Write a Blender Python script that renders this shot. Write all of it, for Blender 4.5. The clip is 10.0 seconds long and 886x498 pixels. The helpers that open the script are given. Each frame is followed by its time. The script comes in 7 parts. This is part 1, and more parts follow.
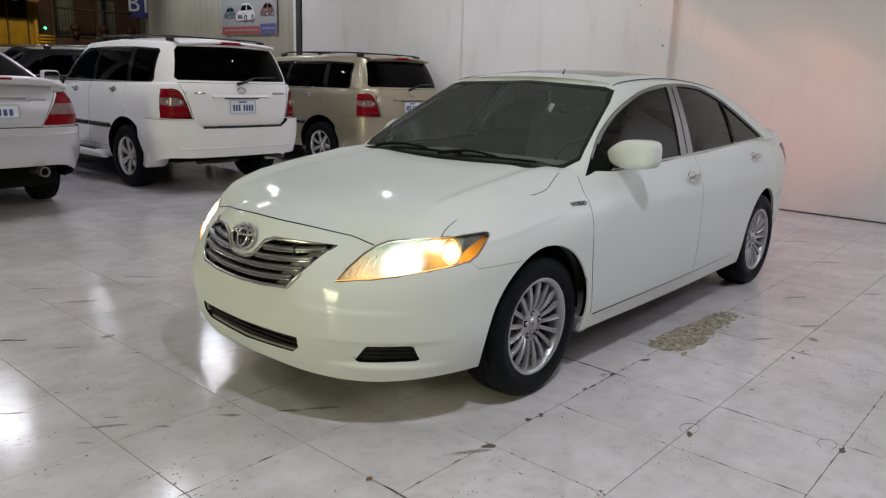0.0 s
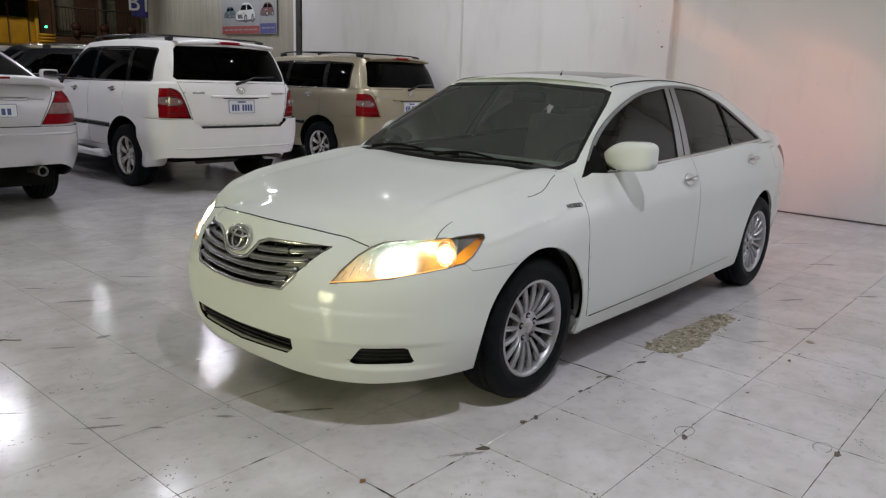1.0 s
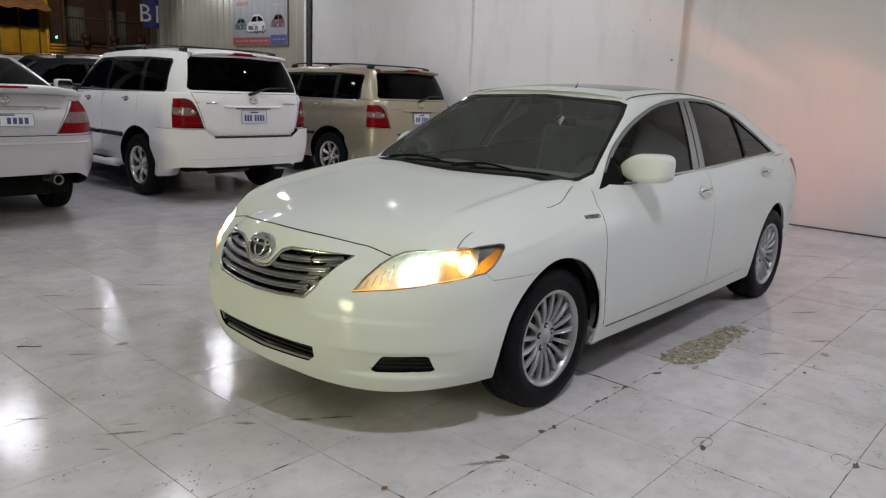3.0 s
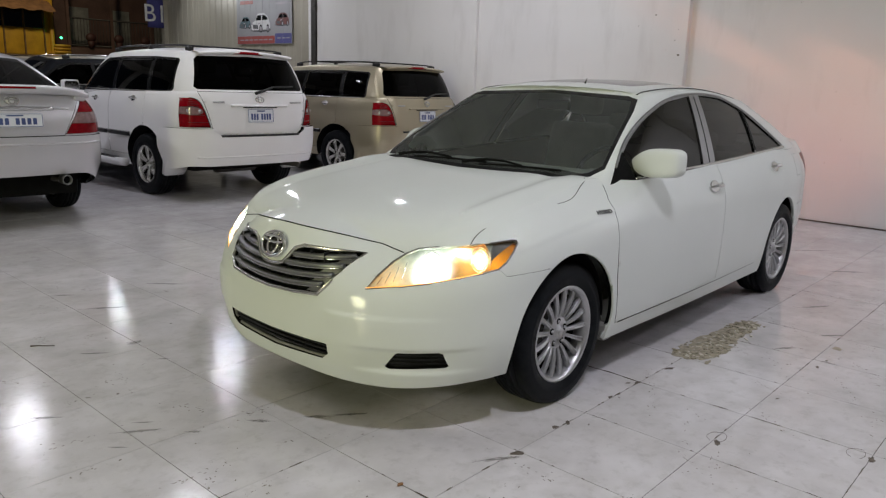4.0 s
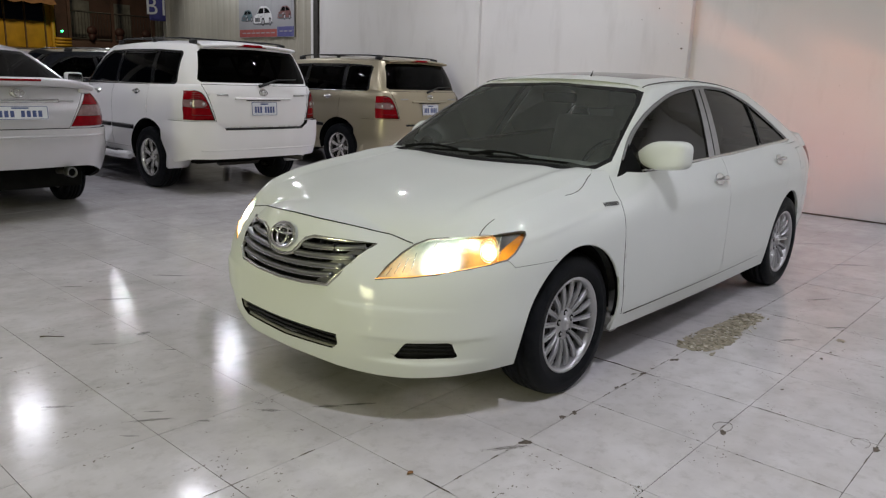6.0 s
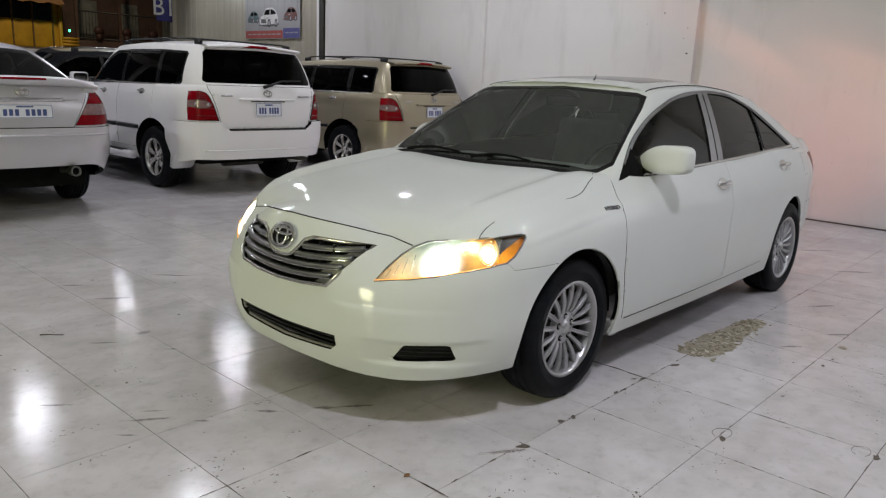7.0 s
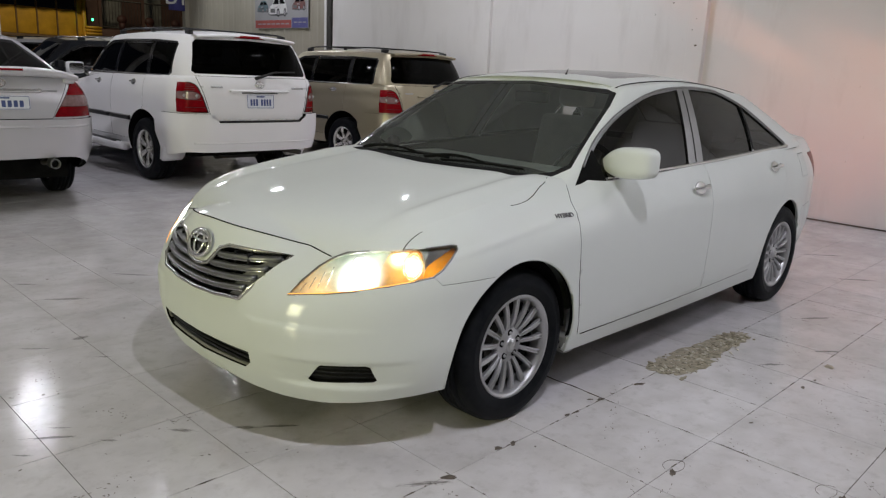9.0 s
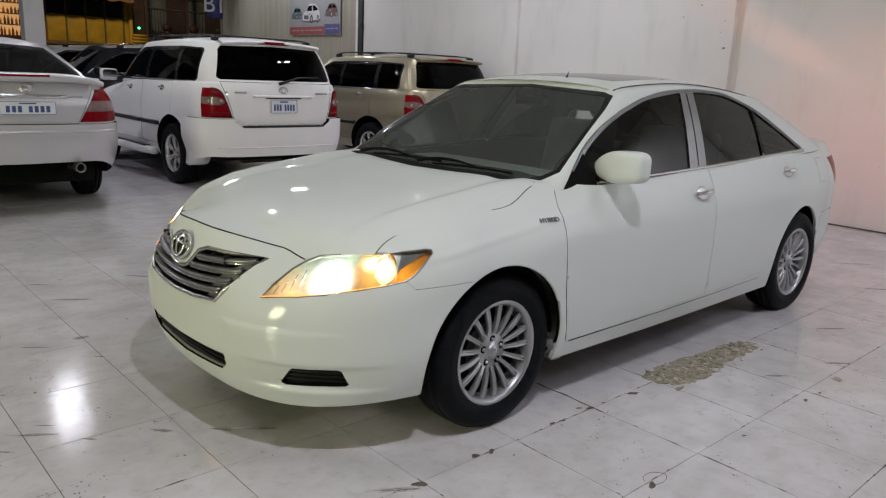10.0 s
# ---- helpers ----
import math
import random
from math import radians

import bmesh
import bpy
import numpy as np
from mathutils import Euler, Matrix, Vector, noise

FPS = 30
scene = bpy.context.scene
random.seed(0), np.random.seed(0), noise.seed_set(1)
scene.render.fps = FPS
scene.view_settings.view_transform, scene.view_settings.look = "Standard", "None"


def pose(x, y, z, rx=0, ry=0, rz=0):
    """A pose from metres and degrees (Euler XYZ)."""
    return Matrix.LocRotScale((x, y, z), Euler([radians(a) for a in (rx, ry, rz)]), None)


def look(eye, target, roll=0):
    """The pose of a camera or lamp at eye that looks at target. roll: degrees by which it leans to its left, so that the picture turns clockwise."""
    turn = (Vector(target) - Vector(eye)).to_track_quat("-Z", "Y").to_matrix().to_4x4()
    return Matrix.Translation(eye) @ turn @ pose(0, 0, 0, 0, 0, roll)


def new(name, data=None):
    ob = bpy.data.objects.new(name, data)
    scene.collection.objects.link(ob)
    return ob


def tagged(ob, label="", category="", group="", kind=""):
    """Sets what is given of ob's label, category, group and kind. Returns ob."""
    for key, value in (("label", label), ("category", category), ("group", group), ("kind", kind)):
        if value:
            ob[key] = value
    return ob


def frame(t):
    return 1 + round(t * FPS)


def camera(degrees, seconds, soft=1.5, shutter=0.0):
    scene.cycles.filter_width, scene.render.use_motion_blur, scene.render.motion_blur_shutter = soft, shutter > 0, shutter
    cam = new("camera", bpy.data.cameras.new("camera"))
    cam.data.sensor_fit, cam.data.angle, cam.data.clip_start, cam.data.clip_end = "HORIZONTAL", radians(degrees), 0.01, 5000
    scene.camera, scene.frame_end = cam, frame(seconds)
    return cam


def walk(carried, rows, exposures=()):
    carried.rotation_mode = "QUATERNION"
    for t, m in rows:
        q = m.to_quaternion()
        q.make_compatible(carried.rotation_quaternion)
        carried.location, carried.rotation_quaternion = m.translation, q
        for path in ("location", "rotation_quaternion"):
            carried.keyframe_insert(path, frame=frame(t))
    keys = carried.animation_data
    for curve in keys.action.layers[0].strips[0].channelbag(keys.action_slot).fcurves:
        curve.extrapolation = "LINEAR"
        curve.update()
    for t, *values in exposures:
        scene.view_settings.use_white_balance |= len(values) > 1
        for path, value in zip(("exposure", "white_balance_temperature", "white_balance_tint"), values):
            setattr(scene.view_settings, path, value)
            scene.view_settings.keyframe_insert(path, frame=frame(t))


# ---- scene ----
cam = camera(61.9, 10.0, 1.25)
PATH = [
    (0, (2.643, 2.57, 1.391), (1.175, 1.29, 0.937), 1.9),
    (0.5, (2.634, 2.578, 1.393), (1.166, 1.298, 0.938), 1.9),
    (1, (2.624, 2.581, 1.397), (1.156, 1.3, 0.943), 2.1),
    (1.5, (2.623, 2.587, 1.394), (1.156, 1.302, 0.95), 2.4),
    (2, (2.635, 2.583, 1.398), (1.17, 1.293, 0.965), 2.5),
    (2.5, (2.665, 2.567, 1.397), (1.199, 1.275, 0.971), 2.5),
    (4, (2.713, 2.528, 1.39), (1.258, 1.225, 0.958), 1.9),
    (4.5, (2.714, 2.517, 1.386), (1.262, 1.214, 0.947), 1.7),
    (5, (2.727, 2.514, 1.384), (1.274, 1.212, 0.941), 1.8),
    (5.5, (2.743, 2.517, 1.386), (1.289, 1.218, 0.94), 1.9),
    (6.8, (2.759, 2.522, 1.371), (1.314, 1.213, 0.926), 2.3),
    (7, (2.736, 2.528, 1.378), (1.291, 1.218, 0.938), 2.5),
    (7.5, (2.61, 2.593, 1.403), (1.17, 1.27, 0.982), 2.8),
    (8, (2.537, 2.61, 1.399), (1.115, 1.271, 0.969), 2.8),
    (8.5, (2.397, 2.615, 1.421), (0.986, 1.269, 0.973), 2.8),
    (9, (2.284, 2.624, 1.416), (0.892, 1.266, 0.948), 2.8),
    (9.5, (2.192, 2.687, 1.418), (0.835, 1.295, 0.953), 2.7),
    (10, (2.088, 2.773, 1.416), (0.776, 1.335, 0.957), 2.5),
]
walk(cam, [(t, look(eye, target, roll)) for t, eye, target, roll in PATH])

# ---- light: night, a hall lit by ceiling lamps ----
scene.view_settings.exposure = 0.0
world = bpy.data.worlds.new("night")
scene.world = world
world.use_nodes = True
world.node_tree.nodes["Background"].inputs[0].default_value = (0.010, 0.012, 0.018, 1)
world.node_tree.nodes["Background"].inputs[1].default_value = 1.0

HALL_X0, HALL_X1, HALL_Y0, HALL_Y1, HALL_H = -6.4, 9.0, -15.0, 7.0, 4.6
# Unseen lamps: some placed from reflections, others added to brighten cars and wall.
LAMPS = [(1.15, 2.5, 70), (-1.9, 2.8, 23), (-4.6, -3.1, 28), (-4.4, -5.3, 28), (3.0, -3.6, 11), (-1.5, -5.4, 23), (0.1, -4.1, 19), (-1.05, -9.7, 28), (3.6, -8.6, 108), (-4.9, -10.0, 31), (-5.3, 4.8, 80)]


def area_lamp(x, y, z, sx, sy, watts, colour=(0.97, 1.0, 1.02)):
    data = bpy.data.lights.new("lamp_light", "AREA")
    data.shape, data.size, data.size_y, data.energy, data.color = "RECTANGLE", sx, sy, watts, colour
    ob = new("lamp_light", data)
    ob.matrix_world = pose(x, y, z)
    return ob


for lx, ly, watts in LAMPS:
    # One lamp is tinted yellow to warm the sedan's front bumper.
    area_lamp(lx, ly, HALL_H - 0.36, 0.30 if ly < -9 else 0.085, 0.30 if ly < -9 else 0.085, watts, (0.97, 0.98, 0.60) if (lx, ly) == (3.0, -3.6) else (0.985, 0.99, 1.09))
# Unseen yellow fill lamp, added low in front to light the bumper.
FILL_LAMP = (8.80, 0.6, 2.3)
fill_light = area_lamp(*FILL_LAMP, 1.0, 2.2, 205, (0.97, 0.98, 0.58))
fill_light.matrix_world = look(FILL_LAMP, (0.0, 0.6, 1.6))
gate_lamp = area_lamp(-4.9, -14.35, 3.55, 0.6, 0.26, 47)
gate_lamp.matrix_world = look((-4.9, -14.35, 3.55), (-3.0, -8.0, 0.0))

# ---- materials ----
def material(name, build):
    m = bpy.data.materials.new(name)
    m.use_nodes = True
    nt = m.node_tree
    build(nt, nt.nodes["Principled BSDF"])
    return m


def node(nt, kind, **values):
    n = nt.nodes.new(kind)
    for key, value in values.items():
        n.inputs[key].default_value = value
    return n


def mix(nt, fac, a, b):
    n = nt.nodes.new("ShaderNodeMix")
    n.data_type = "RGBA"
    if isinstance(fac, (int, float)):
        n.inputs[0].default_value = fac
    else:
        nt.links.new(fac, n.inputs[0])
    for k, c in ((6, a), (7, b)):
        if isinstance(c, tuple):
            n.inputs[k].default_value = (*c, 1)
        else:
            nt.links.new(c, n.inputs[k])
    return n.outputs[2]


def ramp(nt, value, lo, hi, a=0.0, b=1.0):
    n = nt.nodes.new("ShaderNodeMapRange")
    n.clamp = True
    nt.links.new(value, n.inputs[0])
    for k, v in zip((1, 2, 3, 4), (lo, hi, a, b)):
        n.inputs[k].default_value = v
    return n.outputs[0]


def coords(nt, which="Object"):
    return nt.nodes.new("ShaderNodeTexCoord").outputs[which]


def world_place(nt):
    return nt.nodes.new("ShaderNodeNewGeometry").outputs["Position"]


def noise_tex(nt, vec, scale, detail=4.0, rough=0.55, stretch=None):
    if stretch:
        mp = nt.nodes.new("ShaderNodeMapping")
        mp.inputs["Scale"].default_value = stretch
        nt.links.new(vec, mp.inputs[0])
        vec = mp.outputs[0]
    n = node(nt, "ShaderNodeTexNoise", Scale=scale, Detail=detail, Roughness=rough)
    nt.links.new(vec, n.inputs["Vector"])
    return n.outputs[0]


def bump(nt, bsdf, height, strength, distance=0.01):
    n = node(nt, "ShaderNodeBump", Strength=strength, Distance=distance)
    nt.links.new(height, n.inputs["Height"])
    nt.links.new(n.outputs[0], bsdf.inputs["Normal"])


def plain(name, colour, rough=0.5, metal=0.0, vary=0.12, scale=9.0, coat=0.0, bumpy=0.0, spec=0.5):
    """A surface of one colour with soft blotches and fine grain in colour and gloss."""
    def build(nt, b):
        v = coords(nt)
        big = noise_tex(nt, v, scale)
        fine = noise_tex(nt, v, scale * 14, 6)
        dark = tuple(c * (1 - vary) for c in colour)
        lite = tuple(min(1, c * (1 + vary * 0.5)) for c in colour)
        c1 = mix(nt, ramp(nt, big, 0.3, 0.7), dark, lite)
        nt.links.new(mix(nt, ramp(nt, fine, 0.35, 0.75, 0, vary), c1, dark), b.inputs["Base Color"])
        nt.links.new(ramp(nt, fine, 0.3, 0.7, rough * 0.85, min(1, rough * 1.2)), b.inputs["Roughness"])
        b.inputs["Metallic"].default_value = metal
        b.inputs["Coat Weight"].default_value = coat
        b.inputs["Coat Roughness"].default_value = 0.04
        b.inputs["Specular IOR Level"].default_value = spec
        if bumpy:
            bump(nt, b, fine, bumpy, 0.004)
    return material(name, build)


def glowing(name, colour, strength):
    def build(nt, b):
        b.inputs["Base Color"].default_value = (*colour, 1)
        b.inputs["Emission Color"].default_value = (*colour, 1)
        b.inputs["Emission Strength"].default_value = strength
    return material(name, build)


def painted_glow_reflector(name, base, glow_spots):
    """A lamp's mirror bowl with its light painted in as fading emission; each spot: (place, reach, colour, strength),
    the same on both sides of the car.
    """
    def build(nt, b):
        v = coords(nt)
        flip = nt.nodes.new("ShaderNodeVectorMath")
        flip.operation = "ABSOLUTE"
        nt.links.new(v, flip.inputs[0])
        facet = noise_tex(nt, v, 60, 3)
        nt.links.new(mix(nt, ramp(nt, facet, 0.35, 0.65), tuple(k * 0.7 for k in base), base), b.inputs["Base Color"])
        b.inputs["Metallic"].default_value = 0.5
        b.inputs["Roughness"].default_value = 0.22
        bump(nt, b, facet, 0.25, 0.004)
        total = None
        for place, reach, colour, strength in glow_spots:
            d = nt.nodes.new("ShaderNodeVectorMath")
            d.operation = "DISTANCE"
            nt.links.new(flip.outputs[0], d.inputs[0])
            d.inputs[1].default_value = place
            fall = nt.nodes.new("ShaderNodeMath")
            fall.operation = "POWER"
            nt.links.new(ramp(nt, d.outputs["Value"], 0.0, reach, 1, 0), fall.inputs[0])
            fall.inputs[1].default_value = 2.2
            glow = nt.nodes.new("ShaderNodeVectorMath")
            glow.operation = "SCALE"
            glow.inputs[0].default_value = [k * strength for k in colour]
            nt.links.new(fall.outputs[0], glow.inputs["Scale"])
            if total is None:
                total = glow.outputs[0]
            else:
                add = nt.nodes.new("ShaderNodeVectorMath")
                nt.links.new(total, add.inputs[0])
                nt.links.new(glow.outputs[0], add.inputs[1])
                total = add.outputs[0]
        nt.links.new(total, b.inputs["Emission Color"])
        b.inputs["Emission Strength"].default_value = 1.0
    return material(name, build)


def pearl_paint(name, colour, flake=0.25, rough=0.6):
    def build(nt, b):
        v = coords(nt)
        big = noise_tex(nt, v, 1.7, 3)
        c = mix(nt, ramp(nt, big, 0.3, 0.7), tuple(k * 0.96 for k in colour), colour)
        nt.links.new(c, b.inputs["Base Color"])
        fine = noise_tex(nt, v, 900, 2)
        nt.links.new(ramp(nt, fine, 0.3, 0.7, rough * 0.9, rough * 1.1), b.inputs["Roughness"])
        b.inputs["Metallic"].default_value = flake
        b.inputs["Coat Weight"].default_value = 0.55
        dust_veil = noise_tex(nt, v, 6, 6)
        nt.links.new(ramp(nt, dust_veil, 0.4, 0.8, 0.028, 0.055), b.inputs["Coat Roughness"])
    return material(name, build)


def floor_tile_build(nt, b):
    p = world_place(nt)
    info = nt.nodes.new("ShaderNodeObjectInfo")
    isl = nt.nodes.new("ShaderNodeNewGeometry").outputs["Random Per Island"]
    rnd = nt.nodes.new("ShaderNodeMath")
    rnd.operation = "ADD"
    nt.links.new(info.outputs["Random"], rnd.inputs[0])
    nt.links.new(isl, rnd.inputs[1])
    per = ramp(nt, rnd.outputs[0], 0.0, 2.0)
    base = mix(nt, per, (0.625, 0.604, 0.627), (0.722, 0.699, 0.722))
    veins = noise_tex(nt, p, 2.6, 4, 0.5, (1, 2.2, 1))
    c = mix(nt, ramp(nt, veins, 0.50, 0.75, 0, 0.35), base, (0.43, 0.41, 0.40))
    cloud = noise_tex(nt, p, 1.2, 5)
    c = mix(nt, ramp(nt, cloud, 0.42, 0.72, 0, 0.55), c, (0.47, 0.44, 0.42))
    turn = nt.nodes.new("ShaderNodeMapping")
    turn.inputs["Rotation"].default_value = (0, 0, 0.80)
    nt.links.new(p, turn.inputs[0])
    scuff = noise_tex(nt, turn.outputs[0], 3.0, 5, 0.6, (1.0, 3.5, 1))
    c = mix(nt, ramp(nt, scuff, 0.58, 0.85, 0, 0.26), c, (0.33, 0.30, 0.28))
    film = noise_tex(nt, p, 5.5, 4, 0.55)
    c = mix(nt, ramp(nt, film, 0.40, 0.80, 0, 0.42), c, (0.38, 0.36, 0.36))
    grime = noise_tex(nt, p, 15, 6, 0.7)
    c = mix(nt, ramp(nt, grime, 0.52, 0.78, 0, 0.45), c, (0.33, 0.31, 0.30))
    speck = noise_tex(nt, p, 38, 3)
    c = mix(nt, ramp(nt, speck, 0.73, 0.78, 0, 0.5), c, (0.22, 0.20, 0.18))
    nt.links.new(c, b.inputs["Base Color"])
    smear = noise_tex(nt, p, 1.8, 6, 0.6)
    dull = nt.nodes.new("ShaderNodeMath")
    dull.operation = "ADD"
    nt.links.new(ramp(nt, smear, 0.3, 0.72, 0.100, 0.135), dull.inputs[0])
    nt.links.new(ramp(nt, film, 0.2, 0.85, 0.0, 0.045), dull.inputs[1])
    nt.links.new(dull.outputs[0], b.inputs["Roughness"])
    b.inputs["Specular IOR Level"].default_value = 0.5
    wave = noise_tex(nt, p, 48, 4, 0.6)
    bump(nt, b, wave, 0.075, 0.006)


MAT_TILE = material("polished_tile", floor_tile_build)
MAT_GROUT = plain("grout", (0.035, 0.032, 0.03), 0.85, vary=0.35, scale=6)


def joint_build(nt, b):
    """Joints that are dark and open in places and filled pale and dusty in others."""
    p = world_place(nt)
    fill = noise_tex(nt, p, 1.3, 5, 0.6)
    nt.links.new(mix(nt, ramp(nt, fill, 0.48, 0.64), (0.04, 0.036, 0.032), (0.34, 0.32, 0.30)), b.inputs["Base Color"])
    b.inputs["Roughness"].default_value = 0.9


MAT_JOINT = material("dusty_tile_joint", joint_build)


def scuff_build(nt, b):
    """A rubbed dirt mark: thin streaks that thin out to the rim of the mark."""
    flat = nt.nodes.new("ShaderNodeVectorMath")
    flat.operation = "MULTIPLY"
    nt.links.new(coords(nt, "Generated"), flat.inputs[0])
    flat.inputs[1].default_value = (1, 1, 0)
    v = flat.outputs[0]
    streak = noise_tex(nt, coords(nt), 22, 6, 0.65, (1, 7, 1))
    mid = nt.nodes.new("ShaderNodeVectorMath")
    mid.operation = "DISTANCE"
    nt.links.new(v, mid.inputs[0])
    mid.inputs[1].default_value = (0.5, 0.5, 0.0)
    rim = ramp(nt, mid.outputs["Value"], 0.15, 0.55, 0.08, -0.25)
    add = nt.nodes.new("ShaderNodeMath")
    nt.links.new(streak, add.inputs[0])
    nt.links.new(rim, add.inputs[1])
    nt.links.new(ramp(nt, add.outputs[0], 0.44, 0.66, 0.0, 0.34), b.inputs["Alpha"])
    b.inputs["Base Color"].default_value = (0.24, 0.205, 0.175, 1)
    b.inputs["Roughness"].default_value = 0.55


MAT_SCUFF = material("rubbed_dirt", scuff_build)


def wall_paint_build(nt, b):
    p = world_place(nt)
    big = noise_tex(nt, p, 0.5, 4)
    c = mix(nt, ramp(nt, big, 0.35, 0.7), (0.80, 0.785, 0.79), (0.74, 0.722, 0.728))
    drip = noise_tex(nt, p, 3.0, 6, 0.6, (1, 1, 0.25))
    c = mix(nt, ramp(nt, drip, 0.54, 0.75, 0, 0.35), c, (0.55, 0.53, 0.52))
    spot = noise_tex(nt, p, 11, 4)
    c = mix(nt, ramp(nt, spot, 0.74, 0.79, 0, 0.4), c, (0.40, 0.38, 0.36))
    nt.links.new(c, b.inputs["Base Color"])
    b.inputs["Roughness"].default_value = 0.55
    bump(nt, b, noise_tex(nt, p, 45, 5), 0.12, 0.006)


MAT_WALL = material("white_wall_paint", wall_paint_build)
MAT_GREYWALL = plain("grey_plaster", (0.30, 0.29, 0.285), 0.7, vary=0.15, scale=1.2, bumpy=0.1)
MAT_JOINTDIRT = plain("dirty_joint", (0.15, 0.115, 0.10), 0.85, vary=0.6, scale=1.5)
MAT_CEIL = plain("ceiling_sheet", (0.45, 0.45, 0.45), 0.6, vary=0.1, scale=2)
MAT_CORR = plain("cream_sheet_metal", (0.435, 0.405, 0.335), 0.36, 0.1, vary=0.10, scale=1.3)
MAT_STEEL = plain("dark_steel", (0.07, 0.065, 0.06), 0.5, 0.6, vary=0.3)
MAT_WHITE = pearl_paint("white_pearl_paint", (0.705, 0.735, 0.708), 0.0, 0.65)
MAT_SUVWHITE = pearl_paint("white_paint", (0.85, 0.84, 0.855), 0.0, 0.65)
MAT_GOLD = pearl_paint("champagne_paint", (0.43, 0.38, 0.275), 0.72, 0.36)
MAT_SILVER = pearl_paint("silver_paint", (0.66, 0.65, 0.675), 0.65, 0.36)


# ---- car materials ----
def rubber_build(nt, b):
    v = coords(nt)
    n = noise_tex(nt, v, 20, 5)
    nt.links.new(mix(nt, ramp(nt, n, 0.35, 0.7), (0.006, 0.007, 0.009), (0.014, 0.015, 0.017)), b.inputs["Base Color"])
    nt.links.new(ramp(nt, n, 0.3, 0.7, 0.42, 0.62), b.inputs["Roughness"])
    b.inputs["Specular IOR Level"].default_value = 0.07
    bump(nt, b, noise_tex(nt, v, 160, 3), 0.08, 0.002)


def window_build(tint, gloss=0.03, dust_veil=0.0, ior=1.5):
    def build(nt, b):
        out = nt.nodes["Material Output"]
        clear = node(nt, "ShaderNodeBsdfTransparent", Color=(*tint, 1))
        shine = node(nt, "ShaderNodeBsdfGlossy", Roughness=gloss)
        fr = node(nt, "ShaderNodeFresnel", IOR=ior)
        mx = nt.nodes.new("ShaderNodeMixShader")
        nt.links.new(fr.outputs[0], mx.inputs[0])
        # Pale diffuse veil painted on the glass, in place of reflected ceiling haze.
        haze = nt.nodes.new("ShaderNodeMixShader")
        haze.inputs[0].default_value = dust_veil
        nt.links.new(clear.outputs[0], haze.inputs[1])
        film = node(nt, "ShaderNodeBsdfDiffuse", Color=(0.60, 0.66, 0.61, 1))
        nt.links.new(film.outputs[0], haze.inputs[2])
        nt.links.new(haze.outputs[0], mx.inputs[1])
        nt.links.new(shine.outputs[0], mx.inputs[2])
        nt.links.new(mx.outputs[0], out.inputs["Surface"])
        nt.nodes.remove(b)
    return build


MAT_RUBBER = material("tyre_rubber", rubber_build)
MAT_ALLOY = plain("silver_alloy", (0.46, 0.46, 0.475), 0.33, 0.75, vary=0.10, scale=12)
MAT_BRIGHTALLOY = plain("bright_alloy", (0.66, 0.65, 0.63), 0.21, 0.85, vary=0.08, scale=12)
MAT_SILLEND = plain("grey_sill_plastic", (0.24, 0.235, 0.22), 0.5, vary=0.15)
MAT_CHROME = plain("chrome", (0.74, 0.74, 0.74), 0.13, 1.0, vary=0.04, scale=15)
MAT_DARKCHROME = plain("smoked_chrome", (0.24, 0.24, 0.24), 0.32, 0.85, vary=0.1, scale=15)
MAT_BLACK = plain("black_plastic", (0.015, 0.015, 0.016), 0.45, vary=0.3, scale=18, spec=0.3)
MAT_BLACKGLOSS = plain("black_ceramic_border", (0.012, 0.012, 0.013), 0.12, vary=0.1)
MAT_INNER = plain("near_black_parts_and_shade", (0.008, 0.008, 0.008), 0.95, vary=0.3, spec=0.1)
MAT_SCREEN = material("windscreen_glass", window_build((0.82, 0.90, 0.85), 0.03, 0.068))
MAT_TINT = material("dark_tinted_glass", window_build((0.075, 0.075, 0.078)))
MAT_PRIVACY = material("privacy_glass", window_build((0.014, 0.014, 0.016), 0.02, 0.0, 1.19))
MAT_LENS = material("clear_lamp_lens", window_build((0.93, 0.96, 0.95)))
MAT_SEAT = plain("grey_beige_leather", (0.55, 0.53, 0.48), 0.5, vary=0.12, scale=10, bumpy=0.2)
MAT_DASH = plain("grey_dashboard_plastic", (0.34, 0.34, 0.32), 0.6, vary=0.1, scale=14)
MAT_REDLENS = plain("red_lamp_lens", (0.24, 0.002, 0.007), 0.2, vary=0.3, scale=30, spec=0.12)
MAT_DARKLENS = plain("dark_lens_groove", (0.05, 0.003, 0.006), 0.3, vary=0.2)
MAT_PINKLENS = plain("clear_and_pink_lamp_lens", (0.26, 0.16, 0.16), 0.15, vary=0.35, scale=25, spec=0.5)
MAT_AMBER = plain("amber_lens", (0.85, 0.30, 0.03), 0.2, vary=0.15, scale=25, coat=1.0)
MAT_PLATE = plain("plate_white", (0.72, 0.74, 0.80), 0.4, vary=0.06)
MAT_PLATEINK = plain("plate_blue_ink", (0.06, 0.09, 0.25), 0.5, vary=0.2)
MAT_BADGEGREY = plain("grey_badge", (0.45, 0.45, 0.45), 0.3, 0.8, vary=0.1)
MAT_LOWBEAM = glowing("low_beam_glow", (1.0, 1.0, 0.94), 40)
MAT_LENSEDGE = glowing("lens_edge_painted_glow", (1.0, 0.42, 0.07), 1.1)
MAT_TURN = glowing("indicator_glow", (1.0, 0.72, 0.34), 30)

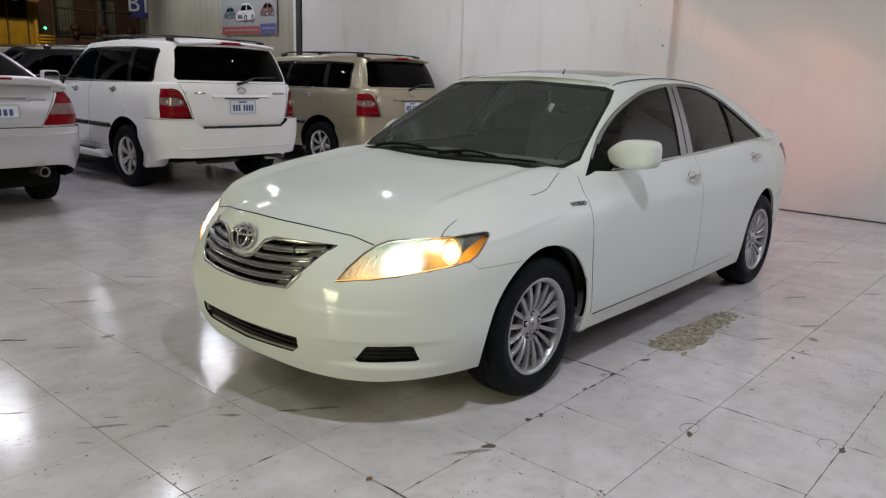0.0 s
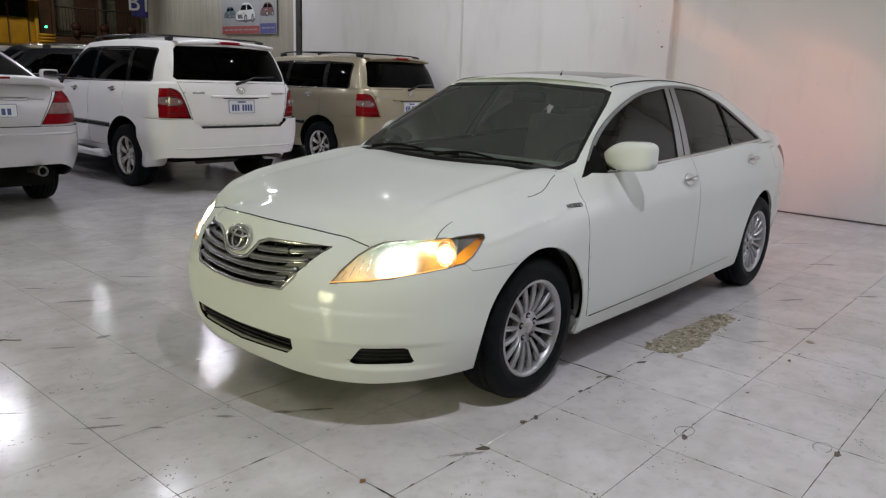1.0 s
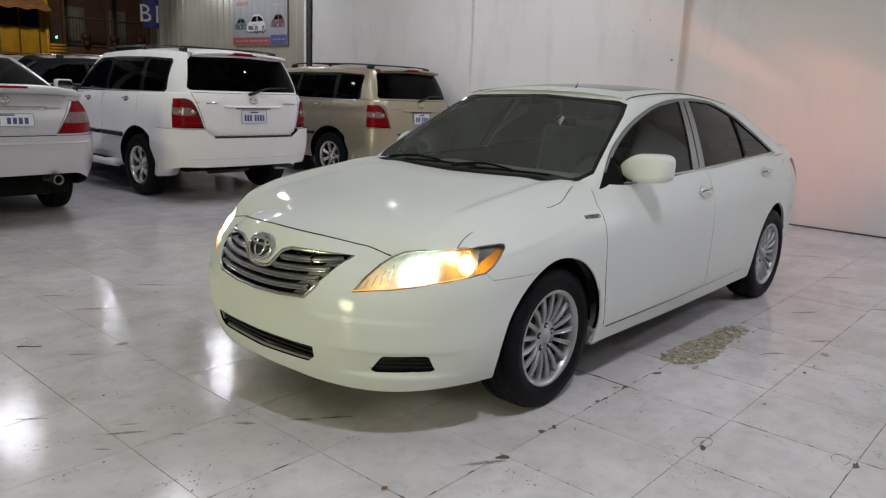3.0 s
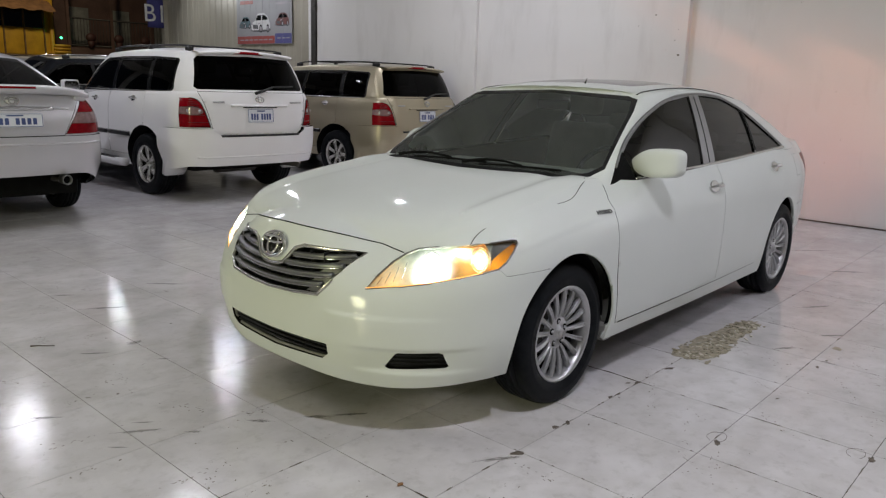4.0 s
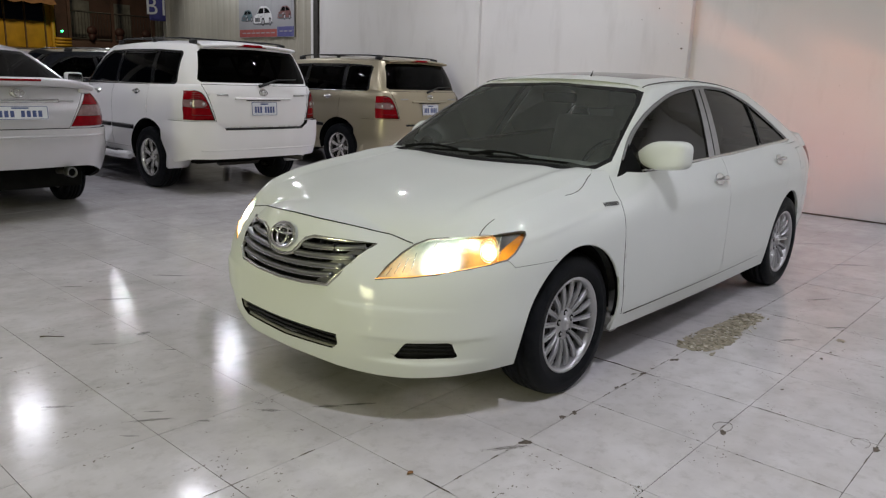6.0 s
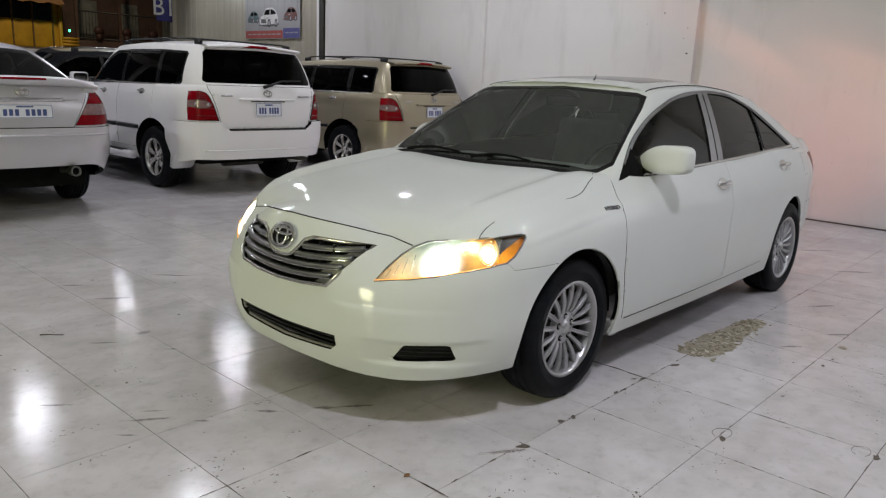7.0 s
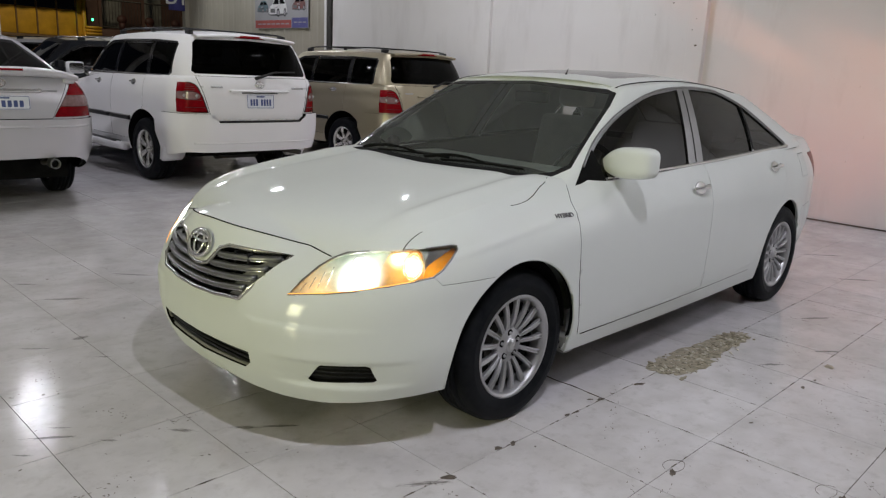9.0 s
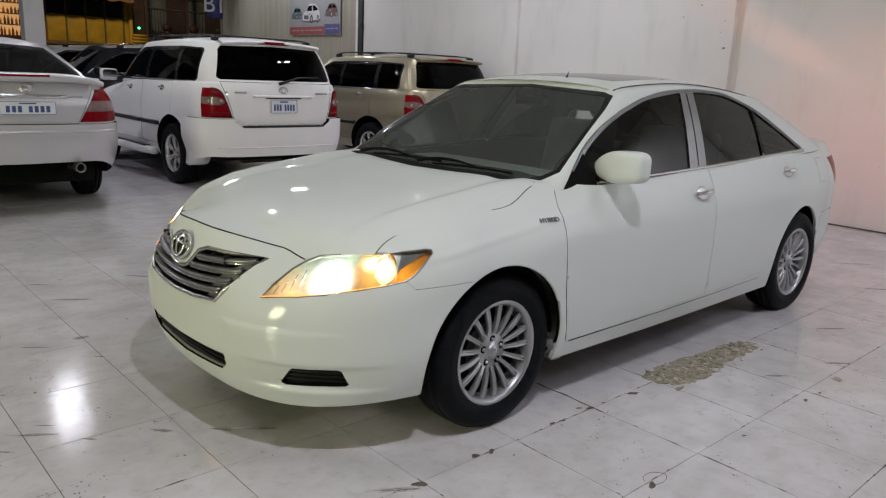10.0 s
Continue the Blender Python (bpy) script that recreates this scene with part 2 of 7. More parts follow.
# ---- other materials ----
MAT_POSTER = plain("white_vinyl", (0.33, 0.33, 0.35), 0.4, vary=0.08, scale=3)
MAT_POSTERRED = plain("red_print", (0.36, 0.07, 0.06), 0.4, vary=0.15, scale=6)
MAT_POSTERBLUE = plain("blue_print", (0.09, 0.09, 0.28), 0.4, vary=0.15, scale=6)
MAT_POSTERGREY = plain("grey_print", (0.40, 0.38, 0.42), 0.4, vary=0.15, scale=6)
MAT_PRINTTEAL = plain("teal_print", (0.07, 0.14, 0.17), 0.4, vary=0.4, scale=9)
MAT_PRINTWHITE = plain("white_print", (0.72, 0.72, 0.73), 0.4, vary=0.15, scale=9)
MAT_PRINTGREY = plain("dark_grey_print", (0.10, 0.10, 0.11), 0.4, vary=0.3, scale=9)
MAT_PRINTRED = plain("dark_red_print", (0.17, 0.05, 0.045), 0.4, vary=0.4, scale=9)
MAT_BANNER = plain("blue_banner_cloth", (0.05, 0.05, 0.22), 0.6, vary=0.2, scale=5)
MAT_ROAD = plain("asphalt", (0.05, 0.05, 0.05), 0.8, vary=0.3, scale=3, bumpy=0.3)
MAT_SHOPYELLOW = plain("yellow_paint", (0.60, 0.33, 0.02), 0.5, vary=0.25, scale=2)
MAT_SHOPFRAME = plain("brown_frame_paint", (0.20, 0.12, 0.05), 0.5, vary=0.3, scale=4)
MAT_AWNING = plain("brown_awning_cloth", (0.30, 0.15, 0.06), 0.8, vary=0.4, scale=5)
MAT_BOTTLE = plain("amber_bottle", (0.35, 0.16, 0.05), 0.2, vary=0.3, scale=9)
MAT_SHELFGLOW = glowing("painted_shelf_glow", (1.0, 0.55, 0.22), 0.5)
MAT_GREENGLOW = glowing("green_signal", (0.05, 1.0, 0.3), 6)
MAT_HOUSE = plain("dark_brown_wall", (0.11, 0.06, 0.045), 0.7, vary=0.4, scale=1.5)
MAT_CURTAIN = plain("dim_curtain", (0.20, 0.20, 0.18), 0.7, vary=0.4, scale=3)
MAT_LANTERN = plain("dark_lantern", (0.06, 0.02, 0.015), 0.6, vary=0.4, scale=8)
MAT_LAMPHOUSING = plain("lamp_housing", (0.5, 0.5, 0.5), 0.4, 0.5)
MAT_MORTAR = plain("crumbled_mortar", (0.36, 0.32, 0.25), 0.9, vary=0.4, scale=30, bumpy=0.6)
MAT_SHARD = plain("tile_shard", (0.54, 0.50, 0.43), 0.7, vary=0.3, scale=20, bumpy=0.3)
MAT_FLECK = plain("dry_dirt", (0.22, 0.19, 0.17), 0.9, vary=0.5, scale=25)
MAT_CHIP = plain("dark_chip", (0.14, 0.115, 0.095), 0.9, vary=0.4, scale=40)

# ---- mesh helpers ----
def mesh_of(bm, name, mats, smooth=True):
    me = bpy.data.meshes.new(name)
    bm.normal_update()
    mats = list(mats) if isinstance(mats, (list, tuple)) else [mats]
    if len(mats) == 1 and any(f.material_index == 1 for f in bm.faces):
        mats.append(MAT_INNER)
    bm.to_mesh(me)
    bm.free()
    for m in mats:
        me.materials.append(m)
    if smooth:
        for f in me.polygons:
            f.use_smooth = True
    return me


def part(name, bm, mat, parent=None, label="", smooth=True):
    """One mesh object out of a bmesh, under its thing."""
    ob = new(name, mesh_of(bm, name, mat, smooth))
    if parent is not None:
        ob.parent = parent
    if label:
        ob["label"] = label
    return ob


def structure(name, bm, mat, label, category, smooth=False):
    return tagged(part(name, bm, mat, None, "", smooth), label, category, "", "structure")


def box(bm, x0, x1, y0, y1, z0, z1, bevel=0.0, m=None):
    r = bmesh.ops.create_cube(bm, size=1.0)
    vs = r["verts"]
    for v in vs:
        v.co = Vector(((x0 + x1) / 2 + v.co.x * (x1 - x0), (y0 + y1) / 2 + v.co.y * (y1 - y0), (z0 + z1) / 2 + v.co.z * (z1 - z0)))
    if bevel:
        es = list({e for v in vs for e in v.link_edges})
        bmesh.ops.bevel(bm, geom=es, offset=bevel, segments=2, affect="EDGES", profile=0.6)
    if m is not None:
        bmesh.ops.transform(bm, matrix=m, verts=[v for v in bm.verts])
    return bm


def box_bm(*a, **k):
    return box(bmesh.new(), *a, **k)


def cyl(bm, p, q, r0, r1=None, n=24, caps=True):
    p, q = Vector(p), Vector(q)
    r1 = r0 if r1 is None else r1
    d = q - p
    m = Matrix.Translation((p + q) / 2) @ d.to_track_quat("Z", "Y").to_matrix().to_4x4()
    bmesh.ops.create_cone(bm, cap_ends=caps, segments=n, radius1=r0, radius2=r1, depth=d.length, matrix=m)
    return bm


def thing(name, label, category, group="", at=(0, 0, 0), turn=0.0):
    ob = new(name)
    ob.empty_display_size = 0.2
    ob.matrix_world = pose(*at, 0, 0, turn)
    return tagged(ob, label, category, group)


# ---- the hall ----
T = 0.18
structure("wall_side", box_bm(HALL_X0 - T, HALL_X0, -9.0, HALL_Y1, 0, HALL_H), MAT_WALL, "white painted plaster side wall with faint stains", "wall")
# Unseen closing walls, added in dark grey to hold down the bounced light.
structure("wall_back", box_bm(HALL_X0 - T, HALL_X1, HALL_Y1, HALL_Y1 + T, 0, HALL_H), MAT_GREYWALL, "unseen plain grey wall added to close the hall", "wall")
structure("wall_far", box_bm(HALL_X1, HALL_X1 + T, HALL_Y0, HALL_Y1 + T, 0, HALL_H), MAT_GREYWALL, "unseen plain grey wall added facing the cars", "wall")
structure("ceiling", box_bm(HALL_X0 - T, HALL_X1 + T, HALL_Y0, HALL_Y1 + T, HALL_H, HALL_H + 0.1), MAT_CEIL, "pale sheet metal ceiling of the hall", "ceiling")
for k, (y0, y1, deep) in enumerate(((-5.18, -5.05, 0.06), (-1.84, -1.63, 0.085), (2.6, 2.8, 0.085))):
    structure("trim_pilaster_%d" % (k + 1), box_bm(HALL_X0 - 0.02, HALL_X0 + deep, y0, y1, 0, HALL_H - 0.004, bevel=0.008), MAT_WALL,
              "shallow white plaster pilaster on the side wall", "pilaster")
structure("ground", box_bm(-60, 60, -90, 40, -0.3, -0.03), MAT_GROUT, "dark ground under the hall and the street", "ground")
structure("baseboard", box_bm(HALL_X0, HALL_X0 + 0.012, -9.0, HALL_Y1, 0.0, 0.015), MAT_JOINTDIRT, "thin dark joint where wall meets floor", "baseboard")

# ---- car kit: every car is local x ahead, y to its left, z up, front axle over x = 0 ----
def hermite(ts, vals, t):
    """Smooth curve through rows vals at parameters ts."""
    ts, vals, t = np.asarray(ts, float), np.asarray(vals, float), np.asarray(t, float)
    if vals.ndim == 1:
        return hermite(ts, vals[:, None], t)[..., 0]
    h = np.diff(ts)
    d = np.diff(vals, axis=0) / h[:, None]
    m = np.zeros_like(vals)
    m[1:-1] = (d[:-1] * h[1:, None] + d[1:] * h[:-1, None]) / (h[:-1] + h[1:])[:, None]
    m[0], m[-1] = d[0], d[-1]
    k = np.clip(np.searchsorted(ts, t, side="right") - 1, 0, len(h) - 1)
    u = ((t - ts[k]) / h[k])[..., None]
    hh = h[k][..., None]
    return ((2 * u ** 3 - 3 * u ** 2 + 1) * vals[k] + (u ** 3 - 2 * u ** 2 + u) * hh * m[k]
            + (3 * u ** 2 - 2 * u ** 3) * vals[k + 1] + (u ** 3 - u ** 2) * hh * m[k + 1])


def along(points, n, cols):
    """n even steps along the curve through the rows; the first `cols` columns set the length."""
    p = np.asarray(points, float)
    ts = np.concatenate([[0], np.cumsum(np.linalg.norm(np.diff(p[:, :cols], axis=0), axis=1))])
    fine = hermite(ts, p, np.linspace(0, ts[-1], 1200))
    ln = np.concatenate([[0], np.cumsum(np.linalg.norm(np.diff(fine[:, :cols], axis=0), axis=1))])
    return hermite(ts, p, np.interp(np.linspace(0, ln[-1], n), ln, np.linspace(0, ts[-1], 1200)))


def weld_rows(bm, rows, deck=10 ** 6):
    grid = [[bm.verts.new(p) for p in row] for row in rows]
    for a, b in zip(grid, grid[1:]):
        for i in range(len(a) - 1):
            q = [a[i], b[i], b[i + 1], a[i + 1]]
            co = [v.co for v in q]
            if (co[0] - co[1]).length < 1e-6:
                q.pop(0)
            elif (co[2] - co[3]).length < 1e-6:
                q.pop(3)
            bm.faces.new(q).material_index = int(i >= deck)
    return grid


def lower_skin(stations, centre_z, n=240, nv=30, nd=14, power=2.4, low=0.35, relief=None, crown=None):
    """Half (y >= 0) of a car's lower skin. Stations from the nose round to the tail: x, y, z low, z top, tuck low, tuck top, v where it turns in."""
    s = along(stations, n, 2)
    xy = s[:, :2]
    d = np.gradient(xy, axis=0)
    d[0], d[-1] = (0, 1), (0, -1)
    nrm = np.stack([d[:, 1], -d[:, 0]], 1) * 1.0
    nrm /= np.linalg.norm(nrm, axis=1)[:, None]
    if nrm[n // 2, 1] < 0:
        nrm = -nrm
    v = np.linspace(0, 1, nv)
    rows = []
    cx, cz = np.array([c[0] for c in centre_z])[::-1], np.array([c[1] for c in centre_z])[::-1]
    for i in range(n):
        x, y, zb, zt, ib, it, vm = s[i]
        inset = ib * np.clip((low - v) / low, 0, 1) ** 2 + it * np.clip((v - vm) / (1 - vm), 0, 1) ** power
        if relief:
            inset = inset - relief(x, y, zb + (zt - zb) * v)
        px, py = x - nrm[i, 0] * inset, np.maximum(y - nrm[i, 1] * inset, 0)
        if i in (0, n - 1):
            py[:] = 0
        pz = zb + (zt - zb) * v
        row = [Vector((px[j], py[j], pz[j])) for j in range(nv)]
        ex, ey, ez = row[-1]
        zc = float(hermite(cx, cz, np.array(min(max(ex, cx[0]), cx[-1]))))
        for j in range(1, nd + 1):
            t = j / nd
            row.append(Vector((ex, ey * (1 - t), ez + (zc - ez) * (1 - (1 - t) ** 2) + (crown(ex, ey * (1 - t)) if crown else 0.0))))
        rows.append(row)
    bm = bmesh.new()
    weld_rows(bm, rows, nv - 1)
    bmesh.ops.remove_doubles(bm, verts=bm.verts, dist=1e-5)
    bmesh.ops.recalc_face_normals(bm, faces=bm.faces)
    return bm


def upper_skin(base, top, roof_z, n=200, nw=26, nd=14, bulge=0.035, shoulder=0.03):
    """Half of the glasshouse: rings base and top (x, y, z) with the same number of rows, and the roof's centre line."""
    k = len(base)
    ts = np.linspace(0, 1, k)
    u = np.linspace(0, 1, n)
    b, t = hermite(ts, base, u), hermite(ts, top, u)
    cx, cz = np.array([c[0] for c in roof_z])[::-1], np.array([c[1] for c in roof_z])[::-1]
    d = np.gradient((b + t)[:, :2] / 2, axis=0)
    d[0], d[-1] = (0, 1), (0, -1)
    nrm = np.stack([d[:, 1], -d[:, 0]], 1)
    nrm /= np.linalg.norm(nrm, axis=1)[:, None]
    rows = []
    for i in range(n):
        row = []
        for w in np.linspace(0, 1, nw):
            p = b[i] + (t[i] - b[i]) * w
            o = bulge * 4 * w * (1 - w)
            row.append(Vector((p[0] + nrm[i, 0] * o * 0.6, max(0, p[1] + nrm[i, 1] * o) if 0 < i < n - 1 else 0, p[2] + 0.3 * o)))
        ex, ey, ez = row[-1]
        zc = float(hermite(cx, cz, np.array(min(max(ex, cx[0]), cx[-1]))))
        for j in range(1, nd + 1):
            q = (j / nd) ** 1.3
            row.append(Vector((ex, ey * (1 - q), ez + (zc - ez) * (1 - (1 - q) ** 2.6))))
        rows.append(row)
    bm = bmesh.new()
    weld_rows(bm, rows, nw - 1)
    bmesh.ops.remove_doubles(bm, verts=bm.verts, dist=1e-5)
    bmesh.ops.recalc_face_normals(bm, faces=bm.faces)
    return bm


SIDE = (Vector((1, 0, 0)), Vector((0, 0, 1)))
FRONT = (Vector((0, 1, 0)), Vector((0, 0, 1)))
PLAN = (Vector((1, 0, 0)), Vector((0, 1, 0)))
CORNER = (Vector((-1, 1, 0)), Vector((0, 0, 1)))


def cut(bm, faces, poly, axes):
    """Cuts the convex outline poly, seen along axes, into the faces; returns the faces inside it."""
    ua, ub = axes
    area = sum(p[0] * q[1] - q[0] * p[1] for p, q in zip(poly, poly[1:] + poly[:1]))
    if area < 0:
        poly = poly[::-1]
    a0, a1 = min(p[0] for p in poly), max(p[0] for p in poly)
    b0, b1 = min(p[1] for p in poly), max(p[1] for p in poly)
    inside = []
    for f in faces:
        aa = [ua.dot(v.co) for v in f.verts]
        bb = [ub.dot(v.co) for v in f.verts]
        if max(aa) >= a0 and min(aa) <= a1 and max(bb) >= b0 and min(bb) <= b1:
            inside.append(f)
    for p, q in zip(poly, poly[1:] + poly[:1]):
        na, nb = q[1] - p[1], -(q[0] - p[0])
        n3 = ua * na + ub * nb
        c = na * p[0] + nb * p[1]
        geom = list({e for f in inside for e in f.edges} | {v for f in inside for v in f.verts}) + inside
        r = bmesh.ops.bisect_plane(bm, geom=geom, dist=1e-5, plane_co=n3 * (c / n3.length_squared), plane_no=n3)
        inside = [f for f in r["geom"] if isinstance(f, bmesh.types.BMFace) and n3.dot(f.calc_center_median()) < c]
    return inside


def spline(pts, n=5, closed=False):
    """A smooth curve through plane points, n steps between each two."""
    k = len(pts)
    out = []
    for i in range(k if closed else k - 1):
        p = [Vector(pts[(i + d) % k] if closed else pts[min(max(i + d, 0), k - 1)]) for d in (-1, 0, 1, 2)]
        for j in range(n):
            t = j / n
            q = 0.5 * (2 * p[1] + (p[2] - p[0]) * t + (2 * p[0] - 5 * p[1] + 4 * p[2] - p[3]) * t * t + (3 * p[1] - p[0] - 3 * p[2] + p[3]) * t ** 3)
            out.append((q.x, q.y))
    if not closed:
        out.append(tuple(pts[-1]))
    return out


def normals_2d(pts):
    """Unit normals along an arc that runs over the windows from front to rear, pointing down into it."""
    out = []
    for i in range(len(pts)):
        a, b = Vector(pts[max(i - 1, 0)]), Vector(pts[min(i + 1, len(pts) - 1)])
        d = (b - a).normalized()
        out.append((-d.y, d.x))
    return out


def circle(cx, cz, r, n=40):
    return [(cx + r * math.cos(2 * math.pi * k / n), cz + r * math.sin(2 * math.pi * k / n)) for k in range(n)]


class Skin:
    """A half skin whose faces carry the name of the part that they belong to."""

    def __init__(self, bm):
        self.bm = bm
        self.lay = bm.faces.layers.int.new("part")
        self.names = ["body"]

    def index(self, name):
        if name not in self.names:
            self.names.append(name)
        return self.names.index(name)

    def mark(self, name, poly, axes, test=None, only=None):
        k = self.index(name)
        keep = [self.index(o) for o in only] if only else None
        pool = [f for f in self.bm.faces if (test is None or test(f.calc_center_median(), f.normal, f.material_index == 1)) and (keep is None or f[self.lay] in keep)]
        for f in cut(self.bm, pool, poly, axes):
            f[self.lay] = k

    def drop(self, name):
        k = self.index(name)
        bmesh.ops.delete(self.bm, geom=[f for f in self.bm.faces if f[self.lay] == k], context="FACES")

    def tree(self):
        from mathutils.bvhtree import BVHTree
        return BVHTree.FromBMesh(self.bm)

    def take(self, name, mirror="none", gap=0.002, flange=0.012, lift=0.0):
        """A new bmesh of one part. mirror: none (left), right, both."""
        k = self.index(name)
        out = bmesh.new()
        made = {}
        for f in self.bm.faces:
            if f[self.lay] == k:
                vs = []
                for v in f.verts:
                    if v.index not in made:
                        nn = v.normal.copy()
                        if abs(v.co.y) < 1e-5:
                            nn.y = 0
                        made[v.index] = out.verts.new(v.co + nn * lift)
                    vs.append(made[v.index])
                try:
                    out.faces.new(vs)
                except ValueError:
                    pass
        if mirror == "right":
            for v in out.verts:
                v.co.y = -v.co.y
            bmesh.ops.reverse_faces(out, faces=out.faces[:])
        if mirror == "both":
            r = bmesh.ops.duplicate(out, geom=out.faces[:] + out.edges[:] + out.verts[:])
            dup = r["geom"]
            for v in dup:
                if isinstance(v, bmesh.types.BMVert):
                    v.co.y = -v.co.y
            bmesh.ops.reverse_faces(out, faces=[f for f in dup if isinstance(f, bmesh.types.BMFace)])
            bmesh.ops.remove_doubles(out, verts=[v for v in out.verts if abs(v.co.y) < 2e-4], dist=5e-4)
        out.normal_update()
        rim = [e for e in out.edges if len(e.link_faces) == 1 and not (mirror == 'both' and max(abs(v.co.y) for v in e.verts) < 1e-4)]
        if gap:
            shift = {}
            for e in rim:
                f = e.link_faces[0]
                mid = (e.verts[0].co + e.verts[1].co) / 2
                d = (e.verts[1].co - e.verts[0].co)
                if d.length < 1e-7:
                    continue
                side = f.normal.cross(d).normalized()
                if side.dot(f.calc_center_median() - mid) < 0:
                    side = -side
                for v in e.verts:
                    shift.setdefault(v, []).append(side)
            for v, ss in shift.items():
                w = sum(ss, Vector())
                if w.length > 1e-6:
                    v.co += w.normalized() * gap
        if flange and rim:
            norm = {v: v.normal.copy() for e in rim for v in e.verts}
            r = bmesh.ops.extrude_edge_only(out, edges=rim)
            src = sorted(norm, key=lambda v: v.index)
            fresh = [g for g in r["geom"] if isinstance(g, bmesh.types.BMVert)]
            for v in fresh:
                near = [o for e in v.link_edges for o in e.verts if o in norm]
                if near:
                    v.co -= norm[near[0]] * flange
            for e in rim:
                e.smooth = False
            # Flanges turn near-black, standing in for shade in the panel gaps.
            if flange > 0:
                for g in r["geom"]:
                    if isinstance(g, bmesh.types.BMFace):
                        g.material_index = 1
        return out


def sweep(points, radius, closed=False, n=8, flat=1.0):
    """A bar of round or flattened section along the points."""
    bm = bmesh.new()
    pts = [Vector(p) for p in points]
    rings = []
    m = len(pts)
    for i, p in enumerate(pts):
        a = pts[(i - 1) % m] if closed or i else pts[0]
        b = pts[(i + 1) % m] if closed or i < m - 1 else pts[-1]
        d = (b - a).normalized()
        up = Vector((0, 0, 1)) if abs(d.z) < 0.9 else Vector((1, 0, 0))
        s = d.cross(up).normalized()
        w = s.cross(d)
        r = radius[i] if isinstance(radius, (list, tuple)) else radius
        rings.append([bm.verts.new(p + (s * math.cos(2 * math.pi * k / n) * flat + w * math.sin(2 * math.pi * k / n)) * r) for k in range(n)])
    pairs = list(zip(rings, rings[1:])) + ([(rings[-1], rings[0])] if closed else [])
    for a, b in pairs:
        for k in range(n):
            bm.faces.new((a[k], a[(k + 1) % n], b[(k + 1) % n], b[k]))
    if not closed:
        bm.faces.new(rings[0][::-1])
        bm.faces.new(rings[-1])
    bmesh.ops.recalc_face_normals(bm, faces=bm.faces)
    return bm


def lathe(profile, n=64, axis="y"):
    """Turns (radius, offset) rows about the axis."""
    bm = bmesh.new()
    rings = []
    for r, o in profile:
        ring = []
        for k in range(n):
            a = 2 * math.pi * k / n
            ring.append(bm.verts.new((r * math.cos(a), o, r * math.sin(a))))
        rings.append(ring)
    for a, b in zip(rings, rings[1:]):
        for k in range(n):
            bm.faces.new((a[k], a[(k + 1) % n], b[(k + 1) % n], b[k]))
    bmesh.ops.recalc_face_normals(bm, faces=bm.faces)
    return bm


def ellipsoid(bm, c, r, m=None, u=28, v=18):
    mat = Matrix.Translation(c) @ (m or Matrix()) @ Matrix.Diagonal((*r, 1))
    bmesh.ops.create_uvsphere(bm, u_segments=u, v_segments=v, radius=1.0, matrix=mat)
    return bm


def sheet(bm, outline, tree, way, start, lift=0.0, thick=0.0):
    """Lays an outline of (y, z)-like points, given as 3D starts, on the skin along way and makes a thin solid of it."""
    top = []
    for p in outline:
        hit = tree.ray_cast(Vector(p) - Vector(way) * start, Vector(way))
        q, nn = (hit[0], hit[1]) if hit[0] is not None else (Vector(p), -Vector(way))
        if nn.dot(Vector(way)) > 0:
            nn = -nn
        top.append((q, nn))
    a = [bm.verts.new(q + nn * lift) for q, nn in top]
    f = bm.faces.new(a)
    if thick:
        r = bmesh.ops.extrude_face_region(bm, geom=[f])
        c = sum((nn for _, nn in top), Vector()).normalized()
        bmesh.ops.translate(bm, verts=[g for g in r["geom"] if isinstance(g, bmesh.types.BMVert)], vec=c * thick)
    bmesh.ops.recalc_face_normals(bm, faces=bm.faces)
    return bm


def round_rect(w, h, r, n=6):
    pts = []
    for cx, cy, a0 in ((w / 2 - r, h / 2 - r, 0), (-w / 2 + r, h / 2 - r, 90), (-w / 2 + r, -h / 2 + r, 180), (w / 2 - r, -h / 2 + r, 270)):
        for k in range(n + 1):
            a = radians(a0 + 90 * k / n)
            pts.append((cx + r * math.cos(a), cy + r * math.sin(a)))
    return pts


def prism(outline, depth, m, bevel=0.0):
    """A plate with the 2D outline in its own x, y and thickness along z, placed by the matrix."""
    bm = bmesh.new()
    f = bm.faces.new([bm.verts.new((x, y, 0)) for x, y in outline])
    r = bmesh.ops.extrude_face_region(bm, geom=[f])
    bmesh.ops.translate(bm, verts=[g for g in r["geom"] if isinstance(g, bmesh.types.BMVert)], vec=(0, 0, depth))
    bmesh.ops.recalc_face_normals(bm, faces=bm.faces)
    if bevel:
        bmesh.ops.bevel(bm, geom=[e for e in bm.edges], offset=bevel, segments=2, affect="EDGES")
    bmesh.ops.transform(bm, matrix=m, verts=bm.verts)
    return bm


